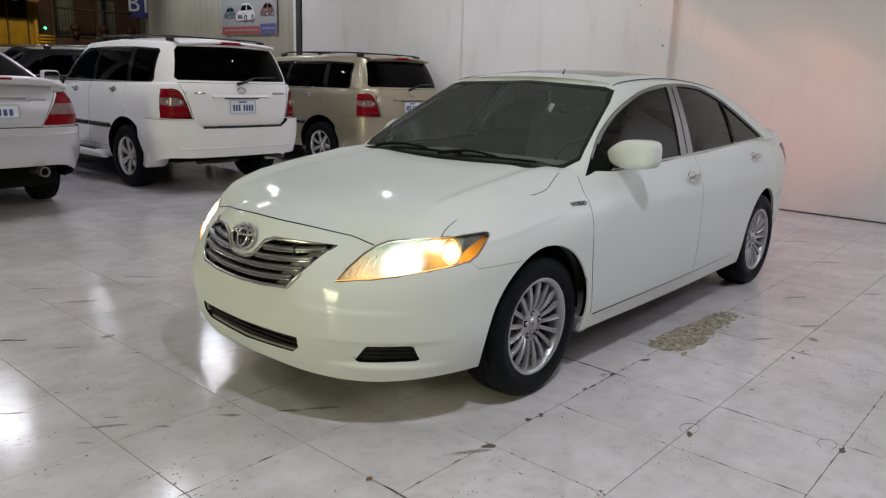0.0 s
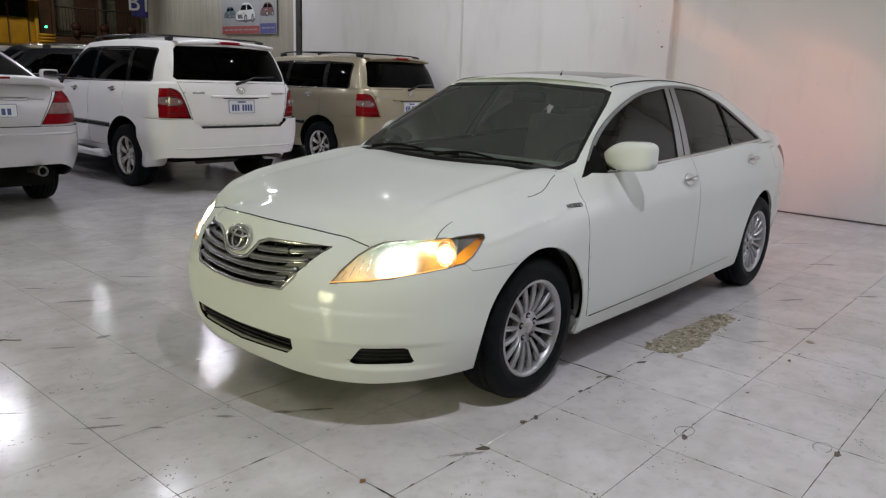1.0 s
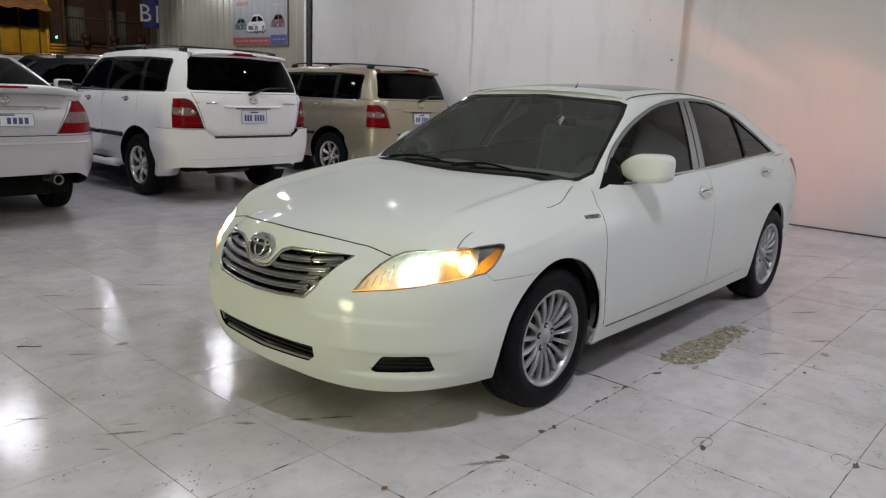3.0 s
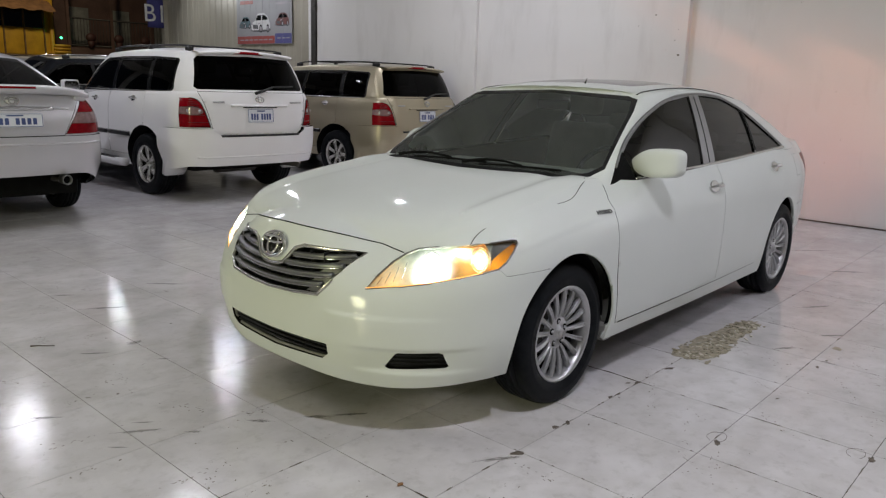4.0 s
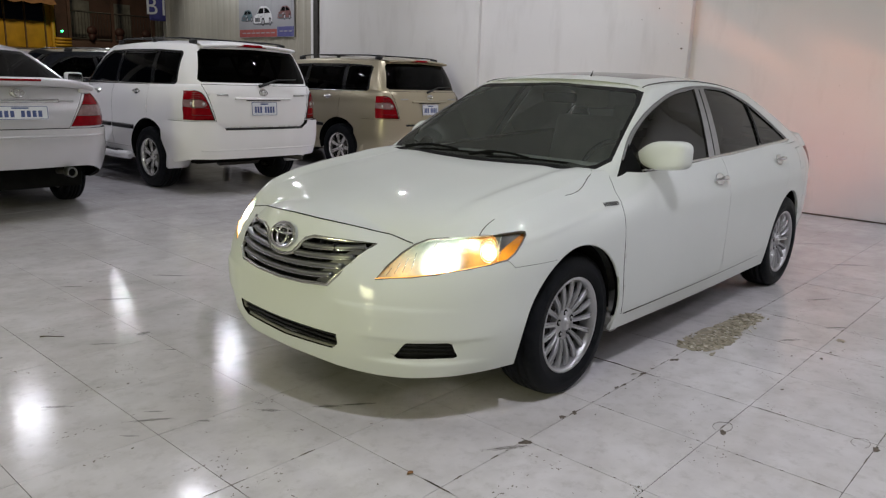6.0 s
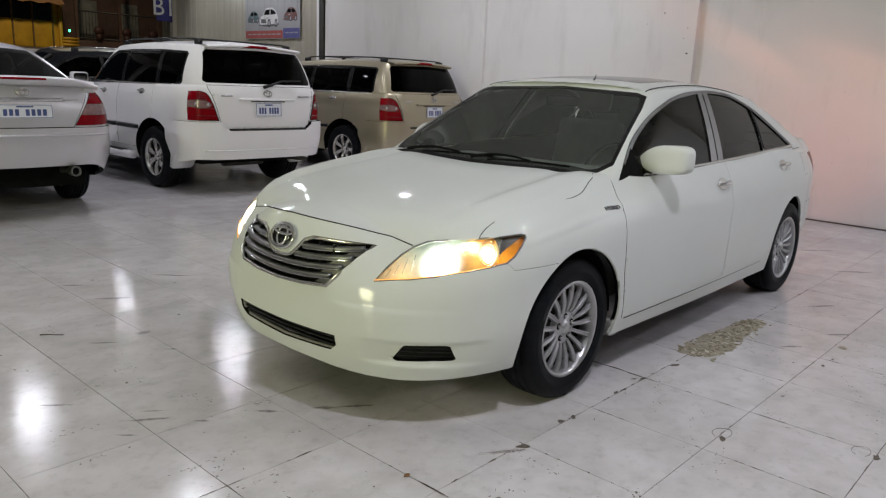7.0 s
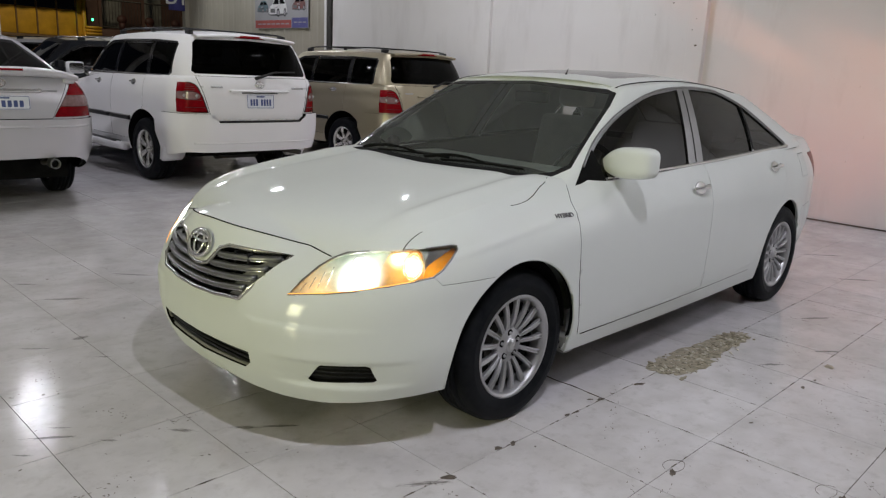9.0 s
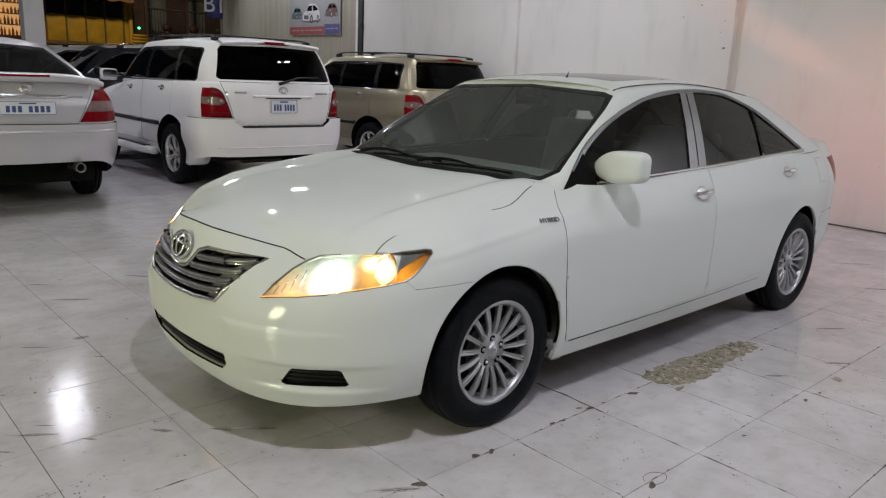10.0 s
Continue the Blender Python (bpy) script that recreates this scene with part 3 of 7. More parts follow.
def tyre_bm(R, w, rim):
    h = w / 2
    prof = [(rim + 0.004, -h * 0.85), (rim + 0.012, -h * 0.95), (rim + 0.05, -h), (R - 0.035, -h * 0.98), (R - 0.012, -h * 0.84), (R - 0.002, -h * 0.6), (R - 0.009, -h * 0.57), (R - 0.009, -h * 0.52), (R - 0.001, -h * 0.49), (R, -h * 0.22), (R - 0.009, -h * 0.19), (R - 0.009, -h * 0.12), (R, -h * 0.09),
            (R, h * 0.09), (R - 0.009, h * 0.12), (R - 0.009, h * 0.19), (R, h * 0.22), (R - 0.001, h * 0.49), (R - 0.009, h * 0.52), (R - 0.009, h * 0.57), (R - 0.002, h * 0.6), (R - 0.012, h * 0.84), (R - 0.026, h * 0.95), (R - 0.05, h), (rim + 0.055, h), (rim + 0.05, h * 1.015), (rim + 0.045, h), (rim + 0.012, h * 0.95), (rim + 0.004, h * 0.86)]
    return lathe(prof, 80)


def rim_bm(rim, w):
    h = w / 2
    return lathe([(rim + 0.006, h * 0.84), (rim + 0.010, h * 0.90), (rim + 0.004, h * 0.94), (rim - 0.006, h * 0.91), (rim - 0.013, h * 0.80), (rim - 0.02, h * 0.6), (rim - 0.03, -h * 0.8), (rim - 0.005, -h * 0.9)], 80)


def spoke_bm(r0, r1, y0, y1, w0, w1, a, sweep_deg=0.0, depth=0.019):
    """One spoke at angle a, tapered, crowned across."""
    bm = bmesh.new()
    rows = []
    for k in range(7):
        t = k / 6
        r = r0 + (r1 - r0) * t
        y = y0 + (y1 - y0) * t + 0.012 * math.sin(math.pi * t)
        w = (w0 + (w1 - w0) * t) / 2
        ang = a + radians(sweep_deg) * t
        rad, tan = Vector((math.cos(ang), 0, math.sin(ang))), Vector((-math.sin(ang), 0, math.cos(ang)))
        rows.append([rad * r + tan * (c * w) + Vector((0, y + o, 0)) for c, o in ((-1, -depth), (-1, -0.004), (-0.75, 0), (-0.35, -0.003), (0, -0.009), (0.35, -0.003), (0.75, 0), (1, -0.004), (1, -depth))])
    weld_rows(bm, rows)
    bmesh.ops.recalc_face_normals(bm, faces=bm.faces)
    return bm


def wheel(parent, at, left, R, w, rim, style, mats):
    """A wheel as a part with tyre, rim, spokes, hub and nuts under it."""
    rubber, alloy, dark = mats[:3]
    y1 = w / 2 * 0.72
    ob = part("wheel", rim_bm(rim, w), alloy, parent)
    ob.matrix_local = pose(*at, 0, 0, 0 if left else 180)
    part("tyre", tyre_bm(R, w, rim), rubber, ob, "black rubber tyre")
    # Near-black drum filling the rim, in place of the shade behind the spokes.
    bm = bmesh.new()
    cyl(bm, (0, -w * 0.30, 0), (0, y1 - 0.046, 0), rim - 0.024, n=40)
    part("brake_backing", bm, MAT_INNER, ob)
    part("brake_disc", lathe([(0.02, y1 - 0.040), (0.118, y1 - 0.041), (0.120, y1 - 0.047)], 48), MAT_STEEL, ob)
    n, pair = style
    for k in range(n):
        a = 2 * math.pi * (k + 0.5) / n
        if pair:
            for s in (-1, 1):
                bm = spoke_bm(0.05, rim - 0.008, y1 - 0.012, y1 + 0.004, 0.028, 0.030, a + s * pair, -s * 2.0)
                part("spoke", bm, alloy, ob)
        else:
            part("spoke", spoke_bm(0.045, rim - 0.008, y1 - 0.02, y1 + 0.006, 0.015, 0.0225 * 17 / n, a), alloy, ob)
    hub = lathe([(0.0001, y1 + 0.004), (0.026, y1 + 0.003), (0.030, y1 - 0.003), (0.034, y1 - 0.010), (0.070, y1 - 0.012), (0.078, y1 - 0.018), (0.080, y1 - 0.06)], 48)
    part("hub", hub, alloy, ob)
    part("hub_cap", lathe([(0.0001, y1 + 0.0085), (0.018, y1 + 0.008), (0.023, y1 + 0.004), (0.024, y1)], 32), mats[3] if len(mats) > 3 else alloy, ob)
    for k in range(5):
        a = 2 * math.pi * k / 5 + 0.3
        bm = bmesh.new()
        c = Vector((0.052 * math.cos(a), 0, 0.052 * math.sin(a)))
        # Solid near-black disc around each nut, painting the shade of a recess.
        cyl(bm, c + Vector((0, y1 - 0.03, 0)), c + Vector((0, y1 - 0.0105, 0)), 0.0155, n=20)
        dark_disc = part("nut_recess", bm, MAT_INNER, ob)
        bm = bmesh.new()
        cyl(bm, c + Vector((0, y1 - 0.02, 0)), c + Vector((0, y1 - 0.004, 0)), 0.0095, 0.007, n=6)
        part("wheel_nut", bm, alloy, ob)
    return ob


def arch_liner(x, z, r, y0, y1, n=28):
    """The dark half tube inside a wheel opening."""
    bm = bmesh.new()
    rows = []
    for k in range(n + 1):
        a = math.pi * (0.0 + 1.0 * k / n)
        c, s = math.cos(a) * r, math.sin(a) * r
        rows.append([Vector((x + c, y, z + s)) for y in (y0, (y0 + y1) / 2, y1)])
    weld_rows(bm, rows)
    f = bm.faces.new([bm.verts.new((x + math.cos(math.pi * (0.02 + 0.96 * k / n)) * r, y0, z + math.sin(math.pi * (0.02 + 0.96 * k / n)) * r)) for k in range(n + 1)])
    return bm


def split_copy(skin, offset, mirror="both", keep=None):
    """The dark inner shell: the whole remaining skin, set back, near-black in place of gap shade."""
    out = skin.bm.copy()
    out.normal_update()
    if keep:
        bmesh.ops.delete(out, geom=[f for f in out.faces if not keep(f.calc_center_median())], context="FACES")
    moves = [(v, (v.normal if abs(v.co.y) > 1e-5 else Vector((v.normal.x, 0, v.normal.z))) * offset) for v in out.verts]
    for v, d in moves:
        v.co -= d
    if mirror == "both":
        r = bmesh.ops.duplicate(out, geom=out.faces[:] + out.edges[:] + out.verts[:])
        for v in r["geom"]:
            if isinstance(v, bmesh.types.BMVert):
                v.co.y = -v.co.y
        bmesh.ops.reverse_faces(out, faces=[f for f in r["geom"] if isinstance(f, bmesh.types.BMFace)])
    return out


# ---- the white sedan ----
def text_bm(words, size, depth, m):
    cu = bpy.data.curves.new("letters", "FONT")
    cu.body, cu.size, cu.extrude, cu.align_x, cu.align_y = words, size, depth, "CENTER", "CENTER"
    cu.resolution_u = 3
    ob = bpy.data.objects.new("letters", cu)
    me = bpy.data.meshes.new_from_object(ob)
    bm = bmesh.new()
    bm.from_mesh(me)
    bpy.data.objects.remove(ob)
    bpy.data.curves.remove(cu)
    bpy.data.meshes.remove(me)
    bmesh.ops.transform(bm, matrix=m, verts=bm.verts)
    return bm


def on_skin(tree, p, way):
    """The skin's place and outward normal from a point just outside, looking along way."""
    way = Vector(way).normalized()
    q, nn, _, _ = tree.ray_cast(Vector(p) - way * 0.6, way)
    if q is None:
        return Vector(p), -way
    return q, (nn if nn.dot(way) < 0 else -nn)


def frame_at(q, nn, up=(0, 0, 1)):
    """A matrix at q whose z is nn and whose y is as near up as it can be."""
    z = nn.normalized()
    x = Vector(up).cross(z).normalized()
    y = z.cross(x)
    return Matrix.Translation(q) @ Matrix((x, y, z)).transposed().to_4x4()


def plate(parent, q, nn, w=0.34, h=0.155, groups=(3, 4)):
    """A number plate: white sheet, raised rim, and plain bars where the signs stand."""
    m = frame_at(q, nn)
    ob = part("number_plate", prism(round_rect(w, h, 0.012), 0.003, m), MAT_PLATE, parent, "white number plate with blue bars", smooth=False)
    rim = [m @ Vector((x, y, 0.003)) for x, y in round_rect(w - 0.012, h - 0.012, 0.01)]
    part("rim", sweep(rim, 0.0025, closed=True, n=6), MAT_PLATEINK, ob)
    x = -w * 0.40
    step = w * 0.80 / (sum(groups) + 0.8)
    for g, count in enumerate(groups):
        for _ in range(count):
            part("bar", prism(round_rect(step * 0.66, h * 0.46, 0.004, 2), 0.0025, m @ Matrix.Translation((x + step * 0.5, -h * 0.08, 0.003))), MAT_PLATEINK, ob, smooth=False)
            x += step
        x += step * 0.8
    part("bar", prism(round_rect(w * 0.3, h * 0.1, 0.003, 2), 0.002, m @ Matrix.Translation((0, h * 0.33, 0.003))), MAT_PLATEINK, ob, smooth=False)
    return ob


def emblem(parent, q, nn, w, h, mats):
    """An oval maker's badge as plain rings."""
    m = frame_at(q, nn)
    e = [(0.5 * w * math.cos(2 * math.pi * k / 40), 0.5 * h * math.sin(2 * math.pi * k / 40)) for k in range(40)]
    ob = part("badge", prism(e, 0.006, m), mats[0], parent, "oval chrome badge")
    part("ring", sweep([m @ Vector((x, y, 0.007)) for x, y in e], w * 0.055, closed=True, n=8), mats[1], ob)
    part("inner_ring", sweep([m @ Vector((x * 0.42, y * 0.80, 0.008)) for x, y in e], w * 0.042, closed=True, n=8), mats[1], ob)
    part("bar", sweep([m @ Vector((x * 0.80, h * 0.20 + y * 0.25, 0.008)) for x, y in e], w * 0.042, closed=True, n=8), mats[1], ob)
    return ob


def door_handle(parent, q, nn, length=0.17):
    m = frame_at(q, nn)
    bowl = bmesh.new()
    ellipsoid(bowl, (0, 0, 0), (0.062, 0.036, 0.006), u=24, v=10)
    bmesh.ops.transform(bowl, matrix=m, verts=bowl.verts)
    ob = part("handle", bowl, MAT_CHROME, parent, "chrome door handle")
    pts = [m @ Vector((-length / 2 + length * t, -0.004, 0.006 + 0.030 * math.sin(math.pi * t) ** 0.6)) for t in np.linspace(0, 1, 13)]
    part("grip", sweep(pts, [0.012 - 0.003 * abs(2 * t - 1) for t in np.linspace(0, 1, 13)], n=10, flat=0.8), MAT_CHROME, ob)
    bm = bmesh.new()
    cyl(bm, m @ Vector((length * 0.42, 0.0, 0.0)), m @ Vector((length * 0.42, 0.0, 0.016)), 0.014, n=16)
    part("lock_cover", bm, MAT_CHROME, ob)
    return ob


def seat(parent, x, y, w, mat, high=1.0):
    cushion = box_bm(x - 0.25, x + 0.28, y - w / 2, y + w / 2, 0.42, 0.60, bevel=0.06)
    ob = part("seat", cushion, mat, parent)
    back = box_bm(-0.07, 0.07, -w / 2, w / 2, 0.0, 0.62 * high, bevel=0.055)
    bmesh.ops.transform(back, matrix=pose(x - 0.26, y, 0.56, 0, -14, 0), verts=back.verts)
    part("backrest", back, mat, ob)
    for dy in ((0,) if w < 0.7 else (-0.38, 0.38)):
        head = box_bm(-0.05, 0.05, -0.13, 0.13, 0, 0.19, bevel=0.045)
        bmesh.ops.transform(head, matrix=pose(x - 0.40, y + dy, 0.56 + 0.66 * high, 0, -8, 0), verts=head.verts)
        part("headrest", head, mat, ob)
    return ob


def wiper(parent, pivot, tip, lift=0.02):
    p, q = Vector(pivot), Vector(tip)
    d = q - p
    arm = [p + d * (0.62 * t) + Vector((0, 0, lift + 0.02 * math.sin(math.pi * t))) for t in np.linspace(0, 1, 8)]
    ob = part("wiper", sweep(arm, [0.009 - 0.004 * t for t in np.linspace(0, 1, 8)], n=8), MAT_INNER, parent)
    part("blade", sweep([p + d * t + Vector((0, 0, 0.008 + 0.008 * math.sin(math.pi * t))) for t in np.linspace(0.18, 1.0, 12)], 0.006, n=6), MAT_INNER, ob)
    return ob


LAMP_EDGE = [(-0.385, 0.616), (-0.19, 0.634), (-0.05, 0.650), (0.12, 0.671), (0.25, 0.685), (0.345, 0.697), (0.39, 0.718), (0.435, 0.755), (0.462, 0.783), (0.458, 0.794), (0.43, 0.797), (0.33, 0.793), (0.2, 0.789), (0.0, 0.779), (-0.10, 0.768), (-0.17, 0.747), (-0.24, 0.716), (-0.32, 0.667)]


def build_sedan():
    car = thing("sedan", "pearl white sedan with lit headlamps, chrome window trim and alloy wheels", "car")
    outline = [(0.972, 0), (0.966, 0.16), (0.948, 0.32), (0.903, 0.475), (0.822, 0.615), (0.695, 0.742), (0.54, 0.824), (0.33, 0.872), (0.0, 0.888), (-0.35, 0.897),
               (-0.60, 0.900), (-1.2, 0.906), (-2.0, 0.898), (-2.75, 0.872), (-3.25, 0.810), (-3.60, 0.705), (-3.76, 0.50), (-3.82, 0.25), (-3.835, 0)]
    shape = [(0.215, 0.816, 0.06, 0.082, 0.50), (0.215, 0.811, 0.06, 0.088, 0.50), (0.212, 0.795, 0.06, 0.13, 0.48), (0.210, 0.770, 0.06, 0.178, 0.46),
             (0.214, 0.772, 0.05, 0.155, 0.46), (0.222, 0.808, 0.05, 0.130, 0.50), (0.230, 0.845, 0.05, 0.130, 0.55), (0.232, 0.885, 0.05, 0.145, 0.60),
             (0.222, 0.932, 0.04, 0.155, 0.60), (0.220, 0.982, 0.045, 0.172, 0.62), (0.220, 0.970, 0.045, 0.09, 0.62), (0.220, 0.985, 0.045, 0.085, 0.60),
             (0.222, 1.025, 0.045, 0.09, 0.60), (0.225, 1.050, 0.045, 0.10, 0.60), (0.25, 1.060, 0.05, 0.12, 0.60), (0.27, 1.062, 0.06, 0.10, 0.62),
             (0.27, 1.072, 0.06, 0.07, 0.65), (0.27, 1.080, 0.06, 0.05, 0.65), (0.27, 1.085, 0.06, 0.05, 0.65)]
    centre = [(0.893, 0.816), (0.60, 0.874), (0.20, 0.930), (-0.33, 0.985), (-0.6, 0.99), (-3.0, 1.07), (-3.3, 1.095), (-3.65, 1.10), (-3.80, 1.085)]
    def relief(x, y, z):
        """The bumper's ledge under the lamps, the chin fold, and the soft side crease."""
        front = np.clip((x - 0.52) / 0.22, 0, 1)
        off = np.clip((abs(y) - 0.335) / 0.03, 0, 1)
        ledge = 0.007 * front * off * np.clip((0.78 - abs(y)) / 0.16, 0, 1) / (1 + np.exp((z - 0.514) / 0.002)) * np.clip((z - 0.33) / 0.15, 0, 1)
        chin = -0.014 * front * np.clip((y - 0.43) / 0.12, 0, 1) / (1 + np.exp((z - 0.385) / 0.0025)) / (1 + np.exp(-(z - 0.290) / 0.003))
        side = np.clip((0.2 - x) / 0.4, 0, 1) * np.clip((x + 3.4) / 0.4, 0, 1)
        crease = side * (0.003 * np.exp(-((z - 0.80) / 0.05) ** 2) - 0.005 * np.exp(-((z - 0.45) / 0.10) ** 2))
        crest = 0.005 * np.clip((0.50 - x) / 0.15, 0, 1) * np.clip((x + 0.50) / 0.2, 0, 1) * np.exp(-((z - (0.805 - 0.132 * (x - 0.05))) / 0.013) ** 2)
        return ledge + chin + crease + crest

    def crown(x, y):
        """The soft crease along each side of the hood."""
        line = 0.47 + 0.05 * (x + 0.24)
        inner = 0.006 * np.clip((x + 0.9) / 0.4, 0, 1) * np.clip((0.85 - x) / 0.4, 0, 1) * np.exp(-((y - line) / (0.17 if y < line else 0.045)) ** 2)
        crest = 0.026 * np.clip((x + 0.42) / 0.3, 0, 1) * np.clip((0.70 - x) / 0.30, 0, 1) * np.exp(-((y - 0.635) / 0.065) ** 2)
        return inner + crest

    low = Skin(lower_skin([a + b for a, b in zip(outline, shape)], centre, nv=84, nd=34, relief=relief, crown=crown))
    tree = low.tree()
    for ax in (0.0, -2.776):
        low.mark("arch", circle(ax + 0.022, 0.330, 0.375), SIDE, lambda c, n, d: c.y > 0.4 and not d)
    low.drop("arch")
    low.mark("bumper", [(0.02, 0.0), (1.2, 0.0), (1.2, 0.667), (0.02, 0.667)], SIDE, lambda c, n, d: not d)
    low.mark("bumper", [(0.445, 0.660), (1.2, 0.660), (1.2, 0.705), (0.50, 0.705), (0.470, 0.688)], SIDE, lambda c, n, d: not d and abs(c.y) > 0.5)
    low.mark("bumper", [(-0.1, 0.66), (0.62, 0.66), (0.62, 0.9), (-0.1, 0.9)], FRONT, lambda c, n, d: not d and c.x > 0.5)
    low.mark("headlamp", LAMP_EDGE, CORNER,
             lambda c, n, d: c.x > 0.15 and not d)
    low.mark("grille", [(-0.01, 0.555), (0.29, 0.570), (0.36, 0.66), (0.075, 0.66), (-0.01, 0.652)], FRONT, lambda c, n, d: c.x > 0.6)
    low.mark("grille", [(0.075, 0.66), (0.36, 0.66), (0.405, 0.735), (0.17, 0.742), (0.13, 0.73)], FRONT, lambda c, n, d: c.x > 0.6)
    low.mark("air_intake", [(-0.01, 0.288), (0.30, 0.303), (0.335, 0.33), (0.335, 0.372), (-0.01, 0.368)], FRONT, lambda c, n, d: c.x > 0.6)
    low.mark("fog_recess", [(0.558, 0.312), (0.570, 0.304), (0.728, 0.312), (0.737, 0.318), (0.730, 0.372), (0.720, 0.377), (0.606, 0.373), (0.598, 0.367)], FRONT, lambda c, n, d: c.x > 0.4)
    low.mark("front_door", [(-0.395, 0.295), (-0.345, 0.55), (-0.326, 0.77), (-0.335, 0.90), (-0.40, 1.0), (-1.545, 1.1), (-1.55, 0.75), (-1.56, 0.318)], SIDE, lambda c, n, d: not d and c.y > 0.4)
    low.mark("rear_door", [(-1.561, 0.318), (-1.551, 0.75), (-1.546, 1.1), (-2.66, 1.1), (-2.65, 0.82), (-2.26, 0.345)], SIDE, lambda c, n, d: not d and c.y > 0.4)
    low.mark("hood", [(-0.40, 0.782), (-0.17, 0.747), (0.186, 0.782), (0.208, 0.811), (0.237, 0.828), (0.276, 0.843), (0.33, 0.95), (-0.40, 0.95)], CORNER, lambda c, n, d: not d and c.x > 0.2 and c.z > 0.70, ["body", "bumper"])
    low.mark("fender", [(-0.60, 0.285), (-0.60, 1.2), (0.9, 1.2), (0.9, 0.285)], SIDE, lambda c, n, d: not d and c.x > -0.6, ["body"])
    low.mark("fuel_door", [(-2.99, 0.985), (-3.15, 0.985), (-3.17, 0.835), (-3.01, 0.835)], SIDE, lambda c, n, d: not d and c.y > 0.4)
    low.mark("tail_lamp", [(-3.31, 0.975), (-3.9, 0.985), (-3.9, 0.80), (-3.45, 0.79)], SIDE, lambda c, n, d: not d and c.y > 0.42)
    low.mark("rear_bumper", [(-3.12, 0.1), (-3.12, 0.62), (-3.9, 0.62), (-3.9, 0.1)], SIDE, lambda c, n, d: not d)
    low.mark("boot_lid", [(-3.12, -0.01), (-3.12, 0.60), (-3.9, 0.60), (-3.9, -0.01)], PLAN, lambda c, n, d: d)
    low.mark("hood", [(-0.250, -0.01), (-0.262, 0.40), (-0.31, 0.80), (1.0, 0.80), (1.0, -0.01)], PLAN, lambda c, n, d: d)
    low.mark("cabin", [(-0.50, -0.01), (-3.05, -0.01), (-3.05, 0.45), (-2.80, 0.66), (-2.60, 0.9), (-0.50, 0.9)], PLAN, lambda c, n, d: d)
    low.drop("cabin")
    low.mark("cowl", [(-0.2, -0.01), (-0.2, 0.60), (-0.6, 0.60), (-0.6, -0.01)], PLAN, lambda c, n, d: d, ["body"])

    lens_l, lens_r = low.take("headlamp", "none", 0.0, 0.0), low.take("headlamp", "right", 0.0, 0.0)
    low.mark("lamp_turn", spline([(0.085, 0.62), (0.17, 0.644), (0.268, 0.665), (0.296, 0.705), (0.290, 0.760), (0.250, 0.792), (0.155, 0.792), (0.108, 0.765), (0.078, 0.71)], 5, True), CORNER, None, ["headlamp"])
    low.mark("lamp_side", [(0.275, 0.62), (0.292, 0.705), (0.312, 0.735), (0.345, 0.752), (0.40, 0.774), (0.436, 0.788), (0.452, 0.784), (0.48, 0.78), (0.48, 0.62)], CORNER, None, ["headlamp"])
    low.mark("lamp_dark", [(0.250, 0.60), (0.285, 0.70), (0.278, 0.755), (0.255, 0.782), (0.250, 0.81), (0.5, 0.81), (0.5, 0.60)], CORNER, None, ["headlamp"])
    bowls = {k: (low.take(k, "none", 0.0, -0.013, -0.014), low.take(k, "right", 0.0, -0.013, -0.014)) for k in ("headlamp", "lamp_turn", "lamp_side", "lamp_dark")}
    for k in ("headlamp", "lamp_turn", "lamp_side", "lamp_dark", "grille", "air_intake", "fog_recess"):
        low.drop(k)

    body = part("body", low.take("body", "both", 0.0, 0.02), (MAT_WHITE, MAT_WHITE), car)
    part("inner_shell", split_copy(low, 0.03), MAT_INNER, car)
    edge = low.take("hood", "both", 0.0, 0.0)
    rim = sorted({(round(v.co.y, 4), round(v.co.x, 4), round(v.co.z, 4)) for v in edge.verts if v.is_boundary})
    edge.free()
    hood = part("hood", low.take("hood", "both", 0.0, 0.012), (MAT_WHITE, MAT_WHITE), car)
    seams = [[p for p in rim if p[1] > 0.45 and abs(p[0]) - p[1] < -0.155]]
    for s in (1, -1):
        # rear corner of the hood, the front door's edge and the line under the doors
        for path in ([(-0.325, 0.985), (-0.27, 0.972), (-0.222, 0.958), (-0.148, 0.930), (-0.098, 0.915), (-0.038, 0.906), (0.005, 0.903)], [(-0.391, 0.31), (-0.370, 0.42), (-0.3455, 0.55), (-0.336, 0.66), (-0.3265, 0.77), (-0.3305, 0.84), (-0.335, 0.89)], [(-0.42 - 0.15 * k, 0.295 + 0.0012 * k) for k in range(13)]):
            run = []
            for x, z in path:
                q, nn = on_skin(tree, (x, 1.5, z), (0, -1, 0))
                run.append((s * q.y, q.x, q.z))
            seams.append(run)
        run = []
        for qc, z in ((0.184, 0.788), (0.196, 0.801), (0.208, 0.811), (0.222, 0.820), (0.237, 0.828), (0.256, 0.836), (0.276, 0.843)):
            q, nn = on_skin(tree, Vector((0.75 - qc / 2, 0.75 + qc / 2, z)), Vector((-1, -1, 0)).normalized())
            run.append((s * q.y, q.x, q.z))
        seams.append(run)
    for first, seam in enumerate(seams):
        line = []
        for y, x, z in seam:
            if not line or (Vector((x, y, z)) - line[-1]).length > 0.012:
                line.append(Vector((x, y, z)))
        part("seam", sweep(line, 0.0026 if first == 0 else [0.0021 - 0.0014 * (k / len(line)) ** 2 for k in range(len(line))], n=6), MAT_INNER, hood if first == 0 else car)
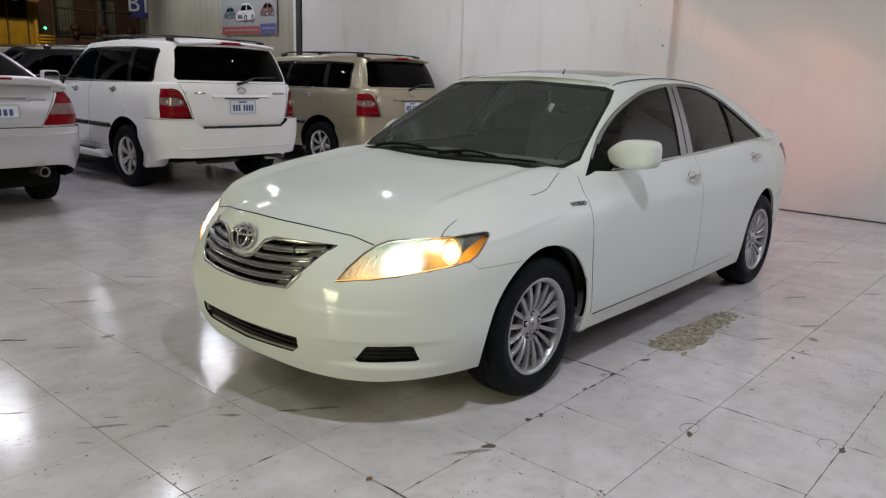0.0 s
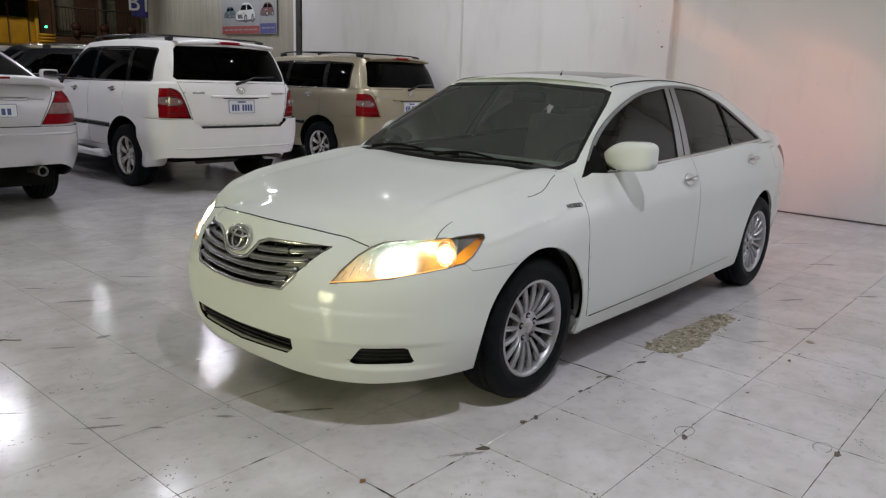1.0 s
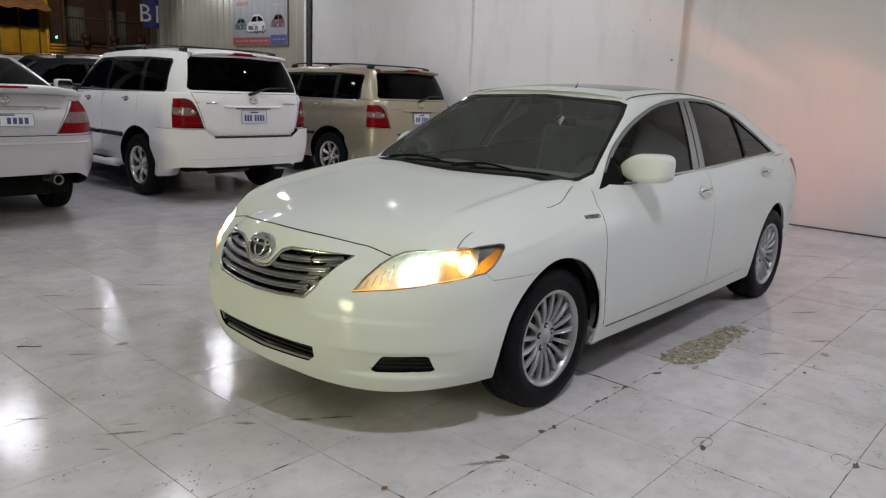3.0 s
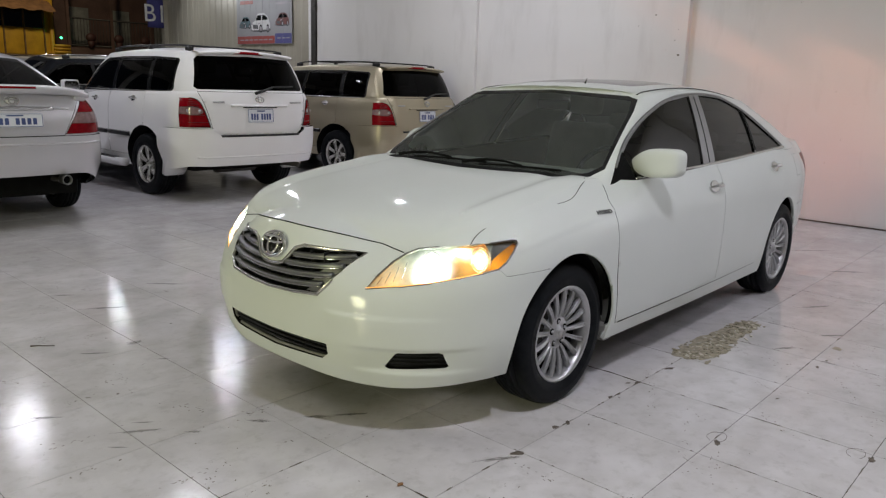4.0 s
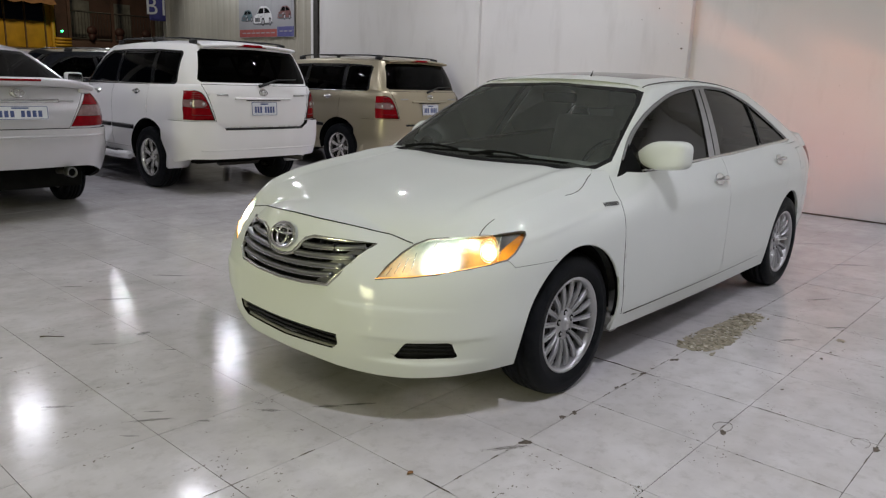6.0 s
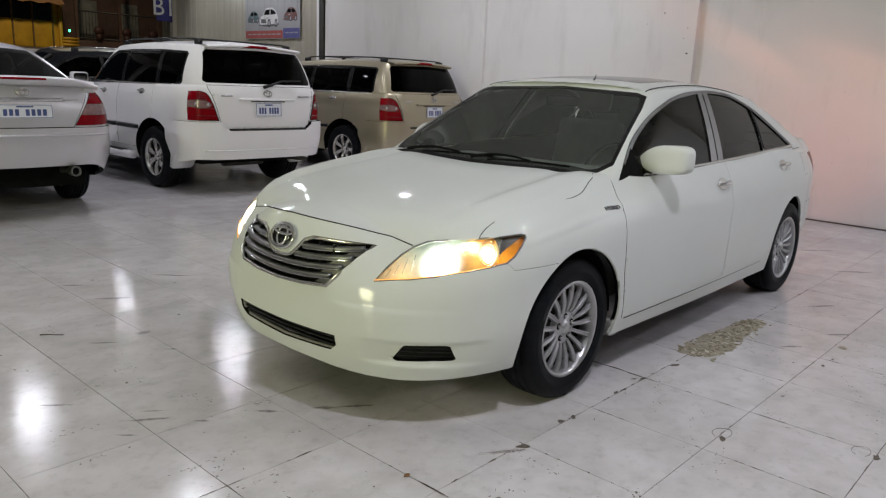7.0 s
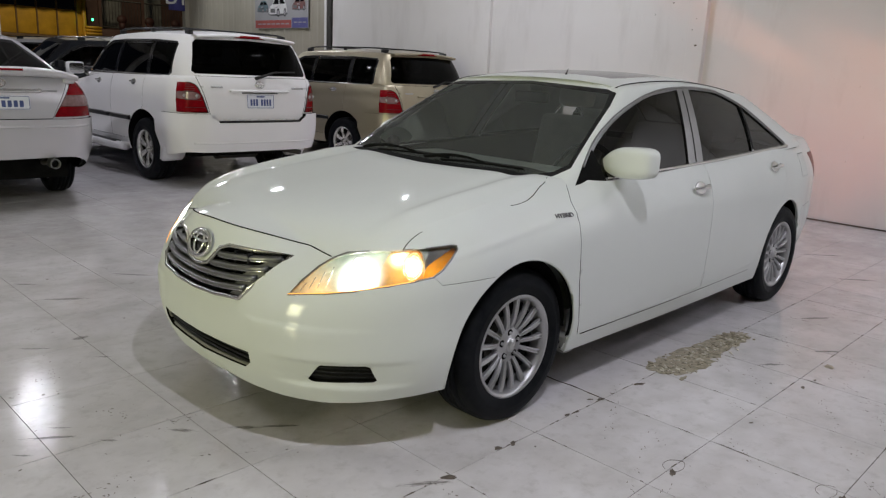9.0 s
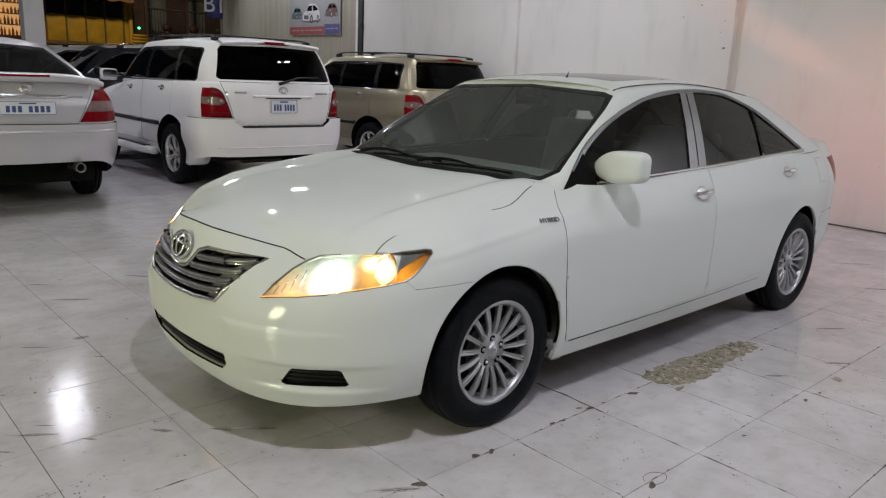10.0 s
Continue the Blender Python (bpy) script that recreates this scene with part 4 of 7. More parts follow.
    part("cowl", low.take("cowl", "both"), MAT_INNER, car)
    bumper = part("front_bumper", low.take("bumper", "both", 0.0016, 0.03), MAT_WHITE, car)
    part("rear_bumper", low.take("rear_bumper", "both"), MAT_WHITE, car)
    part("boot_lid", low.take("boot_lid", "both"), MAT_WHITE, car)
    doors = {}
    for side, s in (("none", 1), ("right", -1)):
        part("fender", low.take("fender", side, 0.0), (MAT_WHITE, MAT_WHITE), car)
        part("fuel_door" if s > 0 else "rear_patch", low.take("fuel_door", side, 0.0028 if s > 0 else 0.0), MAT_WHITE, car)
        part("tail_lamp", low.take("tail_lamp", side, 0.001, 0.02), MAT_REDLENS, car, "red tail lamp")
        for k in ("front_door", "rear_door"):
            doors[k, s] = part("door", low.take(k, side, 0.0026 if k == "front_door" else 0.0012, 0.03), MAT_WHITE, car)

    # glasshouse
    base = [(-0.255, 0, 0.955), (-0.27, 0.36, 0.955), (-0.315, 0.690, 0.955), (-0.46, 0.785, 0.95), (-1.05, 0.818, 0.955), (-1.7, 0.826, 0.985), (-2.3, 0.805, 1.01),
            (-3.00, 0.775, 1.03), (-3.30, 0.66, 1.045), (-3.40, 0.36, 1.05), (-3.42, 0, 1.05)]
    top = [(-1.085, 0, 1.408), (-1.075, 0.36, 1.398), (-1.05, 0.545, 1.378), (-1.16, 0.585, 1.388), (-1.45, 0.597, 1.404), (-1.75, 0.592, 1.408), (-2.1, 0.575, 1.392),
           (-2.54, 0.545, 1.352), (-2.64, 0.46, 1.364), (-2.65, 0.25, 1.380), (-2.66, 0, 1.385)]
    roof_z = [(-1.02, 1.405), (-1.3, 1.445), (-1.7, 1.462), (-2.1, 1.448), (-2.45, 1.41), (-2.66, 1.385)]
    up = Skin(upper_skin(base, top, roof_z, bulge=0.012))
    utree = up.tree()
    is_side = lambda c, n, d: not d and c.y > 0.45 and abs(n.y) > 0.45
    up.mark("screen_border", [(-0.01, 0.955), (0.60, 0.964), (0.690, 0.988), (0.722, 1.022), (0.608, 1.29), (0.572, 1.350), (0.51, 1.366), (-0.01, 1.388)], FRONT, lambda c, n, d: not d and c.x > -1.2 and n.x > 0.15)
    up.mark("windscreen", [(-0.01, 0.975), (0.60, 0.986), (0.672, 1.006), (0.700, 1.036), (0.590, 1.285), (0.545, 1.346), (-0.01, 1.376)], FRONT, None, ["screen_border"])
    up.mark("rear_window", [(-0.01, 1.09), (0.52, 1.10), (0.40, 1.345), (-0.01, 1.365)], FRONT, lambda c, n, d: not d and c.x < -2.4 and n.x < -0.2)
    arc = spline([(-0.42, 0.953), (-0.54, 1.052), (-0.66, 1.137), (-0.80, 1.211), (-0.94, 1.269), (-1.08, 1.315), (-1.21, 1.349), (-1.40, 1.380), (-1.65, 1.393), (-1.85, 1.389), (-2.06, 1.372), (-2.336, 1.300),
                  (-2.5, 1.222), (-2.67, 1.122), (-2.83, 1.035)], 5)
    inner = [(x + nx * 0.016, z + nz * 0.016) for (x, z), (nx, nz) in zip(arc, normals_2d(arc))]
    top_of = lambda a, b: [p for p in inner if b < p[0] < a]
    up.mark("window_trim", arc, SIDE, is_side)
    up.mark("front_glass", top_of(-0.452, -1.53) + [(-1.53, 1.375), (-1.385, 1.002), (-0.470, 0.970)], SIDE, None, ["window_trim"])
    up.mark("mirror_sail", [(-0.25, 0.90), (-0.25, 1.2), (-0.60, 1.2), (-0.64, 0.90)], SIDE, lambda c, n, d: c.y > 0.4, ["window_trim", "front_glass"])
    up.mark("rear_glass", [(-1.545, 1.010), (-1.665, 1.376)] + top_of(-1.68, -2.29) + [(-2.305, 1.290), (-2.215, 1.034)], SIDE, None, ["window_trim"])
    up.mark("quarter_glass", [(-2.243, 1.035)] + top_of(-2.325, -2.75) + [(-2.755, 1.052)], SIDE, None, ["window_trim"])
    up.mark("sunroof", [(-1.22, -0.01), (-1.22, 0.40), (-1.30, 0.43), (-1.66, 0.43), (-1.74, 0.40), (-1.74, -0.01)], PLAN, lambda c, n, d: n.z > 0.8)
    glass = {k: (up.take(k, "none", 0, 0, -0.004), up.take(k, "right", 0, 0, -0.004)) for k in ("front_glass", "rear_glass", "quarter_glass")}
    part("windscreen", up.take("windscreen", "both", 0, 0, -0.002), MAT_SCREEN, car, "tinted windscreen")
    part("rear_window", up.take("rear_window", "both", 0, 0, -0.002), MAT_TINT, car, "dark tinted rear window")
    part("sunroof", up.take("sunroof", "both", 0.003, 0.01), MAT_BLACKGLOSS, car, "dark glass sunroof")
    part("windscreen_border", up.take("screen_border", "both", 0, 0.004, -0.001), MAT_BLACKGLOSS, car, "black windscreen border")
    for k, i in (("none", 0), ("right", 1)):
        s = 1 - 2 * i
        part("window_trim", up.take("window_trim", k, 0.0, 0.006, 0.003), MAT_BRUSHED, doors["front_door", s], "bright metal window trim")
        part("mirror_sail", up.take("mirror_sail", k, 0.0, 0.004, 0.001), MAT_INNER, doors["front_door", s], "black corner panel")
        part("window", glass["front_glass"][i], MAT_TINT, doors["front_door", s], "dark tinted side window")
        part("window", glass["rear_glass"][i], MAT_TINT, doors["rear_door", s], "dark tinted side window")
        part("quarter_window", glass["quarter_glass"][i], MAT_TINT if s > 0 else MAT_PRIVACY, doors["rear_door", s], "dark tinted quarter window")
    for k in ("windscreen", "rear_window", "sunroof", "screen_border", "window_trim", "front_glass", "rear_glass", "quarter_glass", "mirror_sail"):
        up.drop(k)
    part("roof", up.take("body", "both", 0.0, 0.01), MAT_WHITE, car)
    part("headliner", split_copy(up, 0.02, keep=lambda c: c.x < -1.15 and c.z > 1.2), MAT_DASH, car)
    for s in (1, -1):
        ditch = []
        for x in np.linspace(-1.04, -2.45, 24):
            q, nn = on_skin(utree, (x, 0.545 - 0.03 * max(0, -x - 1.9), 1.9), (0, 0, -1))
            ditch.append((q.x, s * q.y, q.z + 0.001))
        part("roof_strip", sweep(ditch, 0.0045, n=6), MAT_BLACK, car)
        mid = []
        for t in np.linspace(0.02, 0.98, 9):
            q, nn = on_skin(utree, (-1.466 - 0.128 * t, 1.2, 1.004 + 0.375 * t), (0, -1, 0))
            mid.append((q.x, s * (q.y + 0.003), q.z))
        part("pillar_gap", sweep(mid, 0.0045, n=6), MAT_BLACK, car)
        bar = []
        for t in np.linspace(0.03, 0.97, 8):
            q, nn = on_skin(utree, (-2.229 - 0.086 * t, 1.2, 1.038 + 0.255 * t), (0, -1, 0))
            bar.append((q.x, s * (q.y + 0.002), q.z))
        part("window_divider", sweep(bar, 0.0085, n=8), MAT_BLACK, car)
        # rounded bright strip along the arc over the side windows
        over = []
        for x, z in arc[4:-2]:
            q, nn = on_skin(utree, (x, 1.2, z - 0.004), (0, -1, 0))
            over.append((q.x + nn.x * 0.003, s * (q.y + nn.y * 0.003), q.z + nn.z * 0.003))
        part("window_strip", sweep(over, 0.0065, n=8), MAT_BRUSHED, car, "bright window strip")
        # bright strip under the side windows
        belt = []
        for x in np.linspace(-0.64, -2.80, 40):
            q, nn = on_skin(utree, (x, 1.2, 0.953 + 0.082 * (-0.42 - x) / 2.41 + 0.012), (0, -1, 0))
            belt.append((q.x, s * (q.y + 0.006), q.z))
        part("belt_strip", sweep(belt, 0.008, n=8), MAT_CHROME, car, "chrome belt strip")

    # grille: dark backing, chrome frame, four chrome bars
    def nose(y, z, lift=0.0):
        q, nn = on_skin(tree, (1.5, abs(y), z), (-1, 0, 0))
        q = q + nn * lift
        return Vector((q.x, q.y if y >= 0 else -q.y, q.z))

    bm = bmesh.new()
    weld_rows(bm, [[nose(y, z, -0.055) for z in np.linspace(0.535, 0.755, 8)] for y in np.linspace(-0.42, 0.42, 29)])
    gr = part("grille", bm, MAT_INNER, car, "dark grille with chrome bars")
    rim = [(0, 0.553), (0.15, 0.558), (0.29, 0.571), (0.33, 0.615), (0.405, 0.735), (0.29, 0.739), (0.17, 0.742), (0.13, 0.728), (0.075, 0.664), (0.04, 0.653), (0, 0.650)]
    loop = [nose(y, z, 0.001) for y, z in rim] + [nose(-y, z, 0.001) for y, z in rim[1:-1][::-1]]
    for s in (1, -1):
        for za, zb, deep in ((0.574, 0.606, 0.075), (0.615, 0.648, 0.085), (0.657, 0.690, 0.080), (0.698, 0.728, 0.055)):
            bm = bmesh.new()
            weld_rows(bm, [[nose(s * (0.29 + (z - 0.571) * 0.70 - w), z, -0.014) for w in (deep - (z - za) * 0.6, deep * 0.5, 0.002)] for z in np.linspace(za, zb, 4)])
            part("grille_corner", bm, MAT_DARKCHROME, gr)
    part("grille_frame", sweep(loop, 0.0085, closed=True, n=8), MAT_FRAMECHROME, gr, "chrome grille frame")
    for k, (z0, reach, inner) in enumerate(((0.592, 0.30, 0.0), (0.632, 0.335, 0.0), (0.670, 0.36, 0.085), (0.706, 0.38, 0.125))):
        for s in ((1,) if inner == 0 else (1, -1)):
            ys = np.linspace(-reach, reach, 41) if inner == 0 else np.linspace(inner, reach, 24) * s
            pts = []
            for y in ys:
                q = nose(y, z0 + 0.022 * (abs(y) / reach) ** 2, -0.012)
                pts.append(q)
            part("grille_bar", sweep(pts, 0.0105, n=8, flat=1.9), MAT_DARKCHROME, gr)
            part("grille_line", sweep([p + Vector((0.012, 0, -0.010)) for p in pts], 0.0035, n=6), MAT_CHROME, gr)
    for y in np.linspace(-0.28, 0.28, 9):
        part("grille_rib", box_bm(nose(y, 0.62).x - 0.06, nose(y, 0.62).x - 0.035, y - 0.004, y + 0.004, 0.57, 0.655 if abs(y) < 0.1 else 0.73), MAT_BLACK, gr, smooth=False)
    q, nn = on_skin(tree, (1.5, 0.001, 0.722), (-1, 0, 0))
    q.y, nn.y = 0, 0
    emblem(car, q + nn * 0.004, nn, 0.15, 0.102, (MAT_BLACKGLOSS, MAT_CHROME))

    # lower intake and fog recesses
    bm = bmesh.new()
    weld_rows(bm, [[nose(y, z, -0.05) for z in np.linspace(0.275, 0.385, 5)] for y in np.linspace(-0.35, 0.35, 25)])
    ai = part("air_intake", bm, MAT_INNER, bumper, "black lower air intake")
    part("intake_lip", sweep([nose(y, z, -0.016) for y, z in [(y, 0.287 + 0.045 * abs(y) ** 1.1) for y in np.linspace(-0.325, 0.325, 31)]], 0.0085, n=6), MAT_SILLEND, ai, "grey inner lip of the intake")
    for s in (1, -1):
        part("intake_lip", sweep([nose(s * 0.334, z, -0.016) for z in (0.303, 0.322, 0.345, 0.370)], 0.0085, n=6), MAT_SILLEND, ai)
    for z in (0.312, 0.335, 0.356):
        part("slat", sweep([nose(y, z, -0.022) for y in np.linspace(-0.33, 0.33, 31)], 0.006, n=6, flat=1.8), MAT_BLACK, ai)
    for s in (1, -1):
        fg = [(0.553, 0.306), (0.62, 0.302), (0.738, 0.314), (0.730, 0.378), (0.600, 0.375)]
        bm = bmesh.new()
        bm.faces.new([bm.verts.new(nose(s * y, z, -0.017)) for y, z in fg])
        f = part("fog_recess", bm, MAT_BLACK, bumper, "black fog lamp blank", smooth=False)
        for z in (0.324, 0.343, 0.360):
            part("slat", sweep([nose(s * y, z, -0.016) for y in np.linspace(0.57, 0.735, 12)], 0.0045, n=6, flat=1.5), MAT_BLACK, f)

    # headlamps
    def spot(qc, z, deep, s=1):
        a = Vector((0.55 - qc / 2, 0.55 + qc / 2, z))
        q, nn = on_skin(tree, a, Vector((-1, -1, 0)).normalized())
        q = q - nn * deep
        return Vector((q.x, s * q.y, q.z)), Vector((nn.x, s * nn.y, nn.z))

    # The last four spots are broad washes painted in, with no bulb behind.
    glow_spots = [(spot(qc, z, 0.013)[0], reach, colour, strength) for qc, z, reach, colour, strength in (
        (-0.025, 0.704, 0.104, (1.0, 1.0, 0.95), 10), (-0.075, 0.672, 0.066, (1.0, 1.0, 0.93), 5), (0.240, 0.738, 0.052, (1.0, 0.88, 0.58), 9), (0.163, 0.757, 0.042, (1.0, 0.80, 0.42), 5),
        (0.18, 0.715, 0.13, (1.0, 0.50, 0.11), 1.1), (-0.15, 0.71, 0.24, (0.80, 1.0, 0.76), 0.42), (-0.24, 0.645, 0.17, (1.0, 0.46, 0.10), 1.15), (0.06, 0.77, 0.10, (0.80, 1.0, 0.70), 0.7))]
    lit = painted_glow_reflector("lamp_reflector_painted_glow", (0.52, 0.55, 0.50), glow_spots)
    lit_amber = painted_glow_reflector("amber_reflector_painted_glow", (0.85, 0.50, 0.20), glow_spots)
    lit_side = painted_glow_reflector("amber_marker_painted_glow", (0.80, 0.28, 0.03), [(spot(0.33, 0.715, 0.013)[0], 0.17, (1.0, 0.40, 0.04), 1.1)])
    lit_dark = painted_glow_reflector("smoked_reflector_painted_glow", (0.26, 0.26, 0.26), glow_spots)
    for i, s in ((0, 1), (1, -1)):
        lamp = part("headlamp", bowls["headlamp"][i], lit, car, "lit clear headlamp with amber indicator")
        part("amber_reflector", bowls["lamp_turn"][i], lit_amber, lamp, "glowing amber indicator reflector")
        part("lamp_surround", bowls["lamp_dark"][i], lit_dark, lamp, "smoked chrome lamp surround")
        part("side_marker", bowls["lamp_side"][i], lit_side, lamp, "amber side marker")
        lens = part("lens", (lens_l, lens_r)[i], MAT_LENS, lamp)
        lens.visible_shadow = False
        for name, qc, z, r, mat, words in (("low_beam", -0.025, 0.704, 0.040, MAT_LOWBEAM, "glowing white low beam"), ("indicator_bulb", 0.240, 0.738, 0.024, MAT_TURN, "glowing amber indicator")):
            q, nn = spot(qc, z, 0.0115, s)
            bm = bmesh.new()
            ellipsoid(bm, (0, 0, 0), (r, r, 0.006))
            bmesh.ops.transform(bm, matrix=frame_at(q, nn), verts=bm.verts)
            part(name, bm, mat, lamp, words)
        # bright ring between the two bowls and the ribs of the inner corner
        for ring_q, ring_z, ring_r in ((-0.025, 0.708, 0.062), (0.240, 0.738, 0.040), (0.240, 0.738, 0.050)):
            ring = [spot(ring_q + ring_r * math.cos(k), ring_z + ring_r * 0.9 * math.sin(k), 0.010, s)[0] for k in np.linspace(0, 2 * math.pi, 29)[:-1]]
            part("bowl_ring", sweep(ring, 0.0022, closed=True, n=6), MAT_CHROME, lamp)
        for k in range(4):
            a = -0.33 + 0.045 * k
            part("reflector_rib", sweep([spot(a + 0.03 * t, 0.636 + 0.008 * k + (0.028 + 0.012 * k) * t, 0.0105, s)[0] for t in np.linspace(0, 1, 6)], 0.0018, n=5), MAT_CHROME, lamp)
        part("lamp_rim", sweep([spot(a, z, 0.002, s)[0] for a, z in LAMP_EDGE], 0.0042, closed=True, n=6), MAT_DARKCHROME, lamp)
        # Indicator light caught along the lens rim, painted as its own emission.
        part("lens_edge", sweep([spot(a, z + 0.003, 0.0, s)[0] for a, z in LAMP_EDGE[:5]], 0.0022, n=6), MAT_LENSEDGE, lamp, "amber edge of the lens with indicator light painted as glow")

    for s in (1, -1):
        q, nn = on_skin(tree, (-4.4, 0.60, 0.90), (1, 0, 0))
        bm = bmesh.new()
        ellipsoid(bm, (0, 0, 0), (0.07, 0.03, 0.008))
        bmesh.ops.transform(bm, matrix=frame_at(Vector((q.x, s * q.y, q.z)) + Vector((nn.x, s * nn.y, nn.z)) * 0.006, Vector((nn.x, s * nn.y, nn.z))), verts=bm.verts)
        part("rear_indicator", bm, MAT_REARTURN, car, "glowing amber rear indicator")

    # mirrors, handles, badge, wipers, aerial
    for s in (1, -1):
        bm = bmesh.new()
        ellipsoid(bm, (0, 0, 0), (1, 1, 1), u=36, v=24)
        for v in bm.verts:
            x, y, z = v.co
            pw = 4.6 if y > 0 else 3.0
            k = (abs(x) ** pw + abs(y) ** pw + abs(z) ** pw) ** (-1 / pw)
            x, y, z = x * k, y * k, z * k
            z = z * (1 - 0.62 * max(0, -y) ** 1.6) - 0.16 * max(0, -y) ** 2
            x = x * (0.7 if x > 0 else 0.55) + 0.25 * (1 - y * y) * (x > 0)
            v.co = Vector((0.085 * x, 0.152 * y, 0.071 * z + 0.010 * y))
        bmesh.ops.transform(bm, matrix=pose(-0.700, 0.870, 1.052, 0, 0, -12) if s > 0 else pose(-0.76, 0.795, 1.045, 0, 0, 76), verts=bm.verts)
        if s < 0:
            bmesh.ops.scale(bm, vec=(1, -1, 1), verts=bm.verts)
            bmesh.ops.reverse_faces(bm, faces=bm.faces)
        m = part("door_mirror", bm, MAT_WHITE, doors["front_door", s], "white door mirror" if s > 0 else "white door mirror folded back")
        part("mirror_foot", sweep([(-0.66, s * 0.70, 0.985), (-0.68, s * 0.76, 0.995), (-0.69, s * 0.83, 1.02)], [0.05, 0.035, 0.03], n=10, flat=0.8), MAT_BLACK, doors["front_door", s])
        for k, (hx, hz) in (("front_door", (-1.43, 0.881)), ("rear_door", (-2.47, 0.934))):
            q, nn = on_skin(tree, (hx, 1.5, hz), (0, -1, 0))
            door_handle(doors[k, s], Vector((q.x, s * q.y, q.z)), Vector((nn.x, s * nn.y, nn.z)))
    q, nn = on_skin(tree, (-0.25, 1.5, 0.850), (0, -1, 0))
    part("side_badge", text_bm("HYBRID", 0.031, 0.002, frame_at(q + nn * 0.003, nn)), MAT_BADGEDARK, car, "grey metal lettering")
    part("badge_line", prism(round_rect(0.07, 0.004, 0.0015, 2), 0.002, frame_at(q + nn * 0.001 + Vector((-0.03, 0, -0.026)), nn)), MAT_BADGEGREY, car)
    wiper(car, (-0.27, -0.50, 0.982), (-0.315, 0.10, 0.998))
    wiper(car, (-0.265, -0.02, 0.982), (-0.335, 0.55, 0.996))
    part("aerial", sweep([(-1.18, 0.13, 1.43), (-1.19, 0.13, 1.445), (-1.20, 0.13, 1.462)], [0.006, 0.003, 0.0015], n=8), MAT_BLACK, car)

    # cabin
    part("dashboard", box_bm(-0.98, -0.42, -0.66, 0.66, 0.62, 0.955, bevel=0.06), MAT_DASH, car)
    part("cabin_floor", box_bm(-3.2, -0.5, -0.74, 0.74, 0.24, 0.36), MAT_DASH, car, smooth=False)
    seat(car, -1.62, 0.37, 0.5, MAT_SEAT)
    seat(car, -1.62, -0.37, 0.5, MAT_SEAT)
    seat(car, -2.22, 0.0, 1.3, MAT_SEAT, 0.72)
    wheel_ring = [Vector((-1.06, 0.37, 0.90)) + Matrix.Rotation(radians(-25), 3, "Y") @ Vector((0, 0.185 * math.cos(a), 0.185 * math.sin(a))) for a in np.linspace(0, 2 * math.pi, 33)[:-1]]
    sw = part("steering_wheel", sweep(wheel_ring, 0.015, closed=True, n=8), MAT_BLACK, car, "dark steering wheel")
    part("steering_hub", box_bm(-1.09, -1.03, 0.28, 0.46, 0.82, 0.95, bevel=0.02), MAT_DASH, sw)
    part("cabin_mirror", box_bm(-1.08, -1.04, -0.11, 0.11, 1.27, 1.33, bevel=0.012), MAT_BLACK, car)

    # underside, wheel liners and wheels
    # Unseen tray added to stop light leaking through the hollow nose.
    part("front_undertray", box_bm(0.425, 0.74, -0.44, 0.44, 0.236, 0.262), MAT_INNER, car, smooth=False)
    part("underside", box_bm(-3.5, 0.42, -0.60, 0.60, 0.22, 0.26), MAT_INNER, car, smooth=False)
    for ax in (0.0, -2.776):
        for s in (1, -1):
            part("arch_liner", arch_liner(ax + 0.022, 0.330, 0.378, s * 0.50, s * (0.825 if ax == 0.0 else 0.78)), MAT_INNER, car)
            lip = []
            for a in np.linspace(radians(-14), radians(194), 44):
                ex, ez = ax + 0.022 + 0.375 * math.cos(a), 0.330 + 0.375 * math.sin(a)
                q, nn = on_skin(tree, (ex, 1.4, ez), (0, -1, 0))
                if q.y > 1.2:
                    continue
                lip.append((q.x, s * (q.y - 0.006), q.z))
            part("arch_lip", sweep(lip, 0.007, n=8), MAT_WHITE, car)
            sill = bmesh.new()
            if ax == 0.0:
                box(sill, -0.410, -0.343, s * 0.72, s * 0.852, 0.208, 0.290, bevel=0.012)
                end = part("sill_end", sill, MAT_SILLEND, car, "grey plastic sill end")
                # Solid near-black disc that paints the shaded clip hole.
                dark_disc = bmesh.new()
                cyl(dark_disc, (-0.344, s * 0.81, 0.258), (-0.339, s * 0.81, 0.258), 0.011, n=16)
                part("clip_hole", dark_disc, MAT_INNER, end)
            wheel(car, (ax, s * 0.744, 0.322), s > 0, 0.330, 0.212, 0.214, (17, 0), (MAT_RUBBER, MAT_ALLOY, MAT_BLACK, MAT_BADGEGREY))
    return car


MAT_FRAMECHROME = plain("grille_frame_chrome", (0.52, 0.51, 0.49), 0.22, 0.95, vary=0.08, scale=15)
MAT_BADGEDARK = plain("dark_badge_metal", (0.16, 0.16, 0.17), 0.5, 0.3, vary=0.2, scale=40)
MAT_BRUSHED = plain("bright_window_trim", (0.30, 0.30, 0.30), 0.33, 0.9, vary=0.1, scale=20)
MAT_REARTURN = glowing("rear_indicator_glow", (1.0, 0.36, 0.16), 60)
sedan = build_sedan()
# rear indicator spots: wide washes, and two added narrow fans that streak the upper wall
BEAMS = (((-3.90, 0.66, 0.92), (-6.4, -0.05, 1.02), 58, 48, (1, 1)), ((-3.90, -0.66, 0.92), (-6.4, -0.66, 1.5), 82, 8, (1, 1)),
         ((-3.90, 0.66, 0.92), (-6.4, -1.55, 2.18), 44, 75, (1, 0.18)), ((-3.90, 0.66, 0.92), (-6.4, 0.18, 1.80), 30, 24, (1, 0.24)))
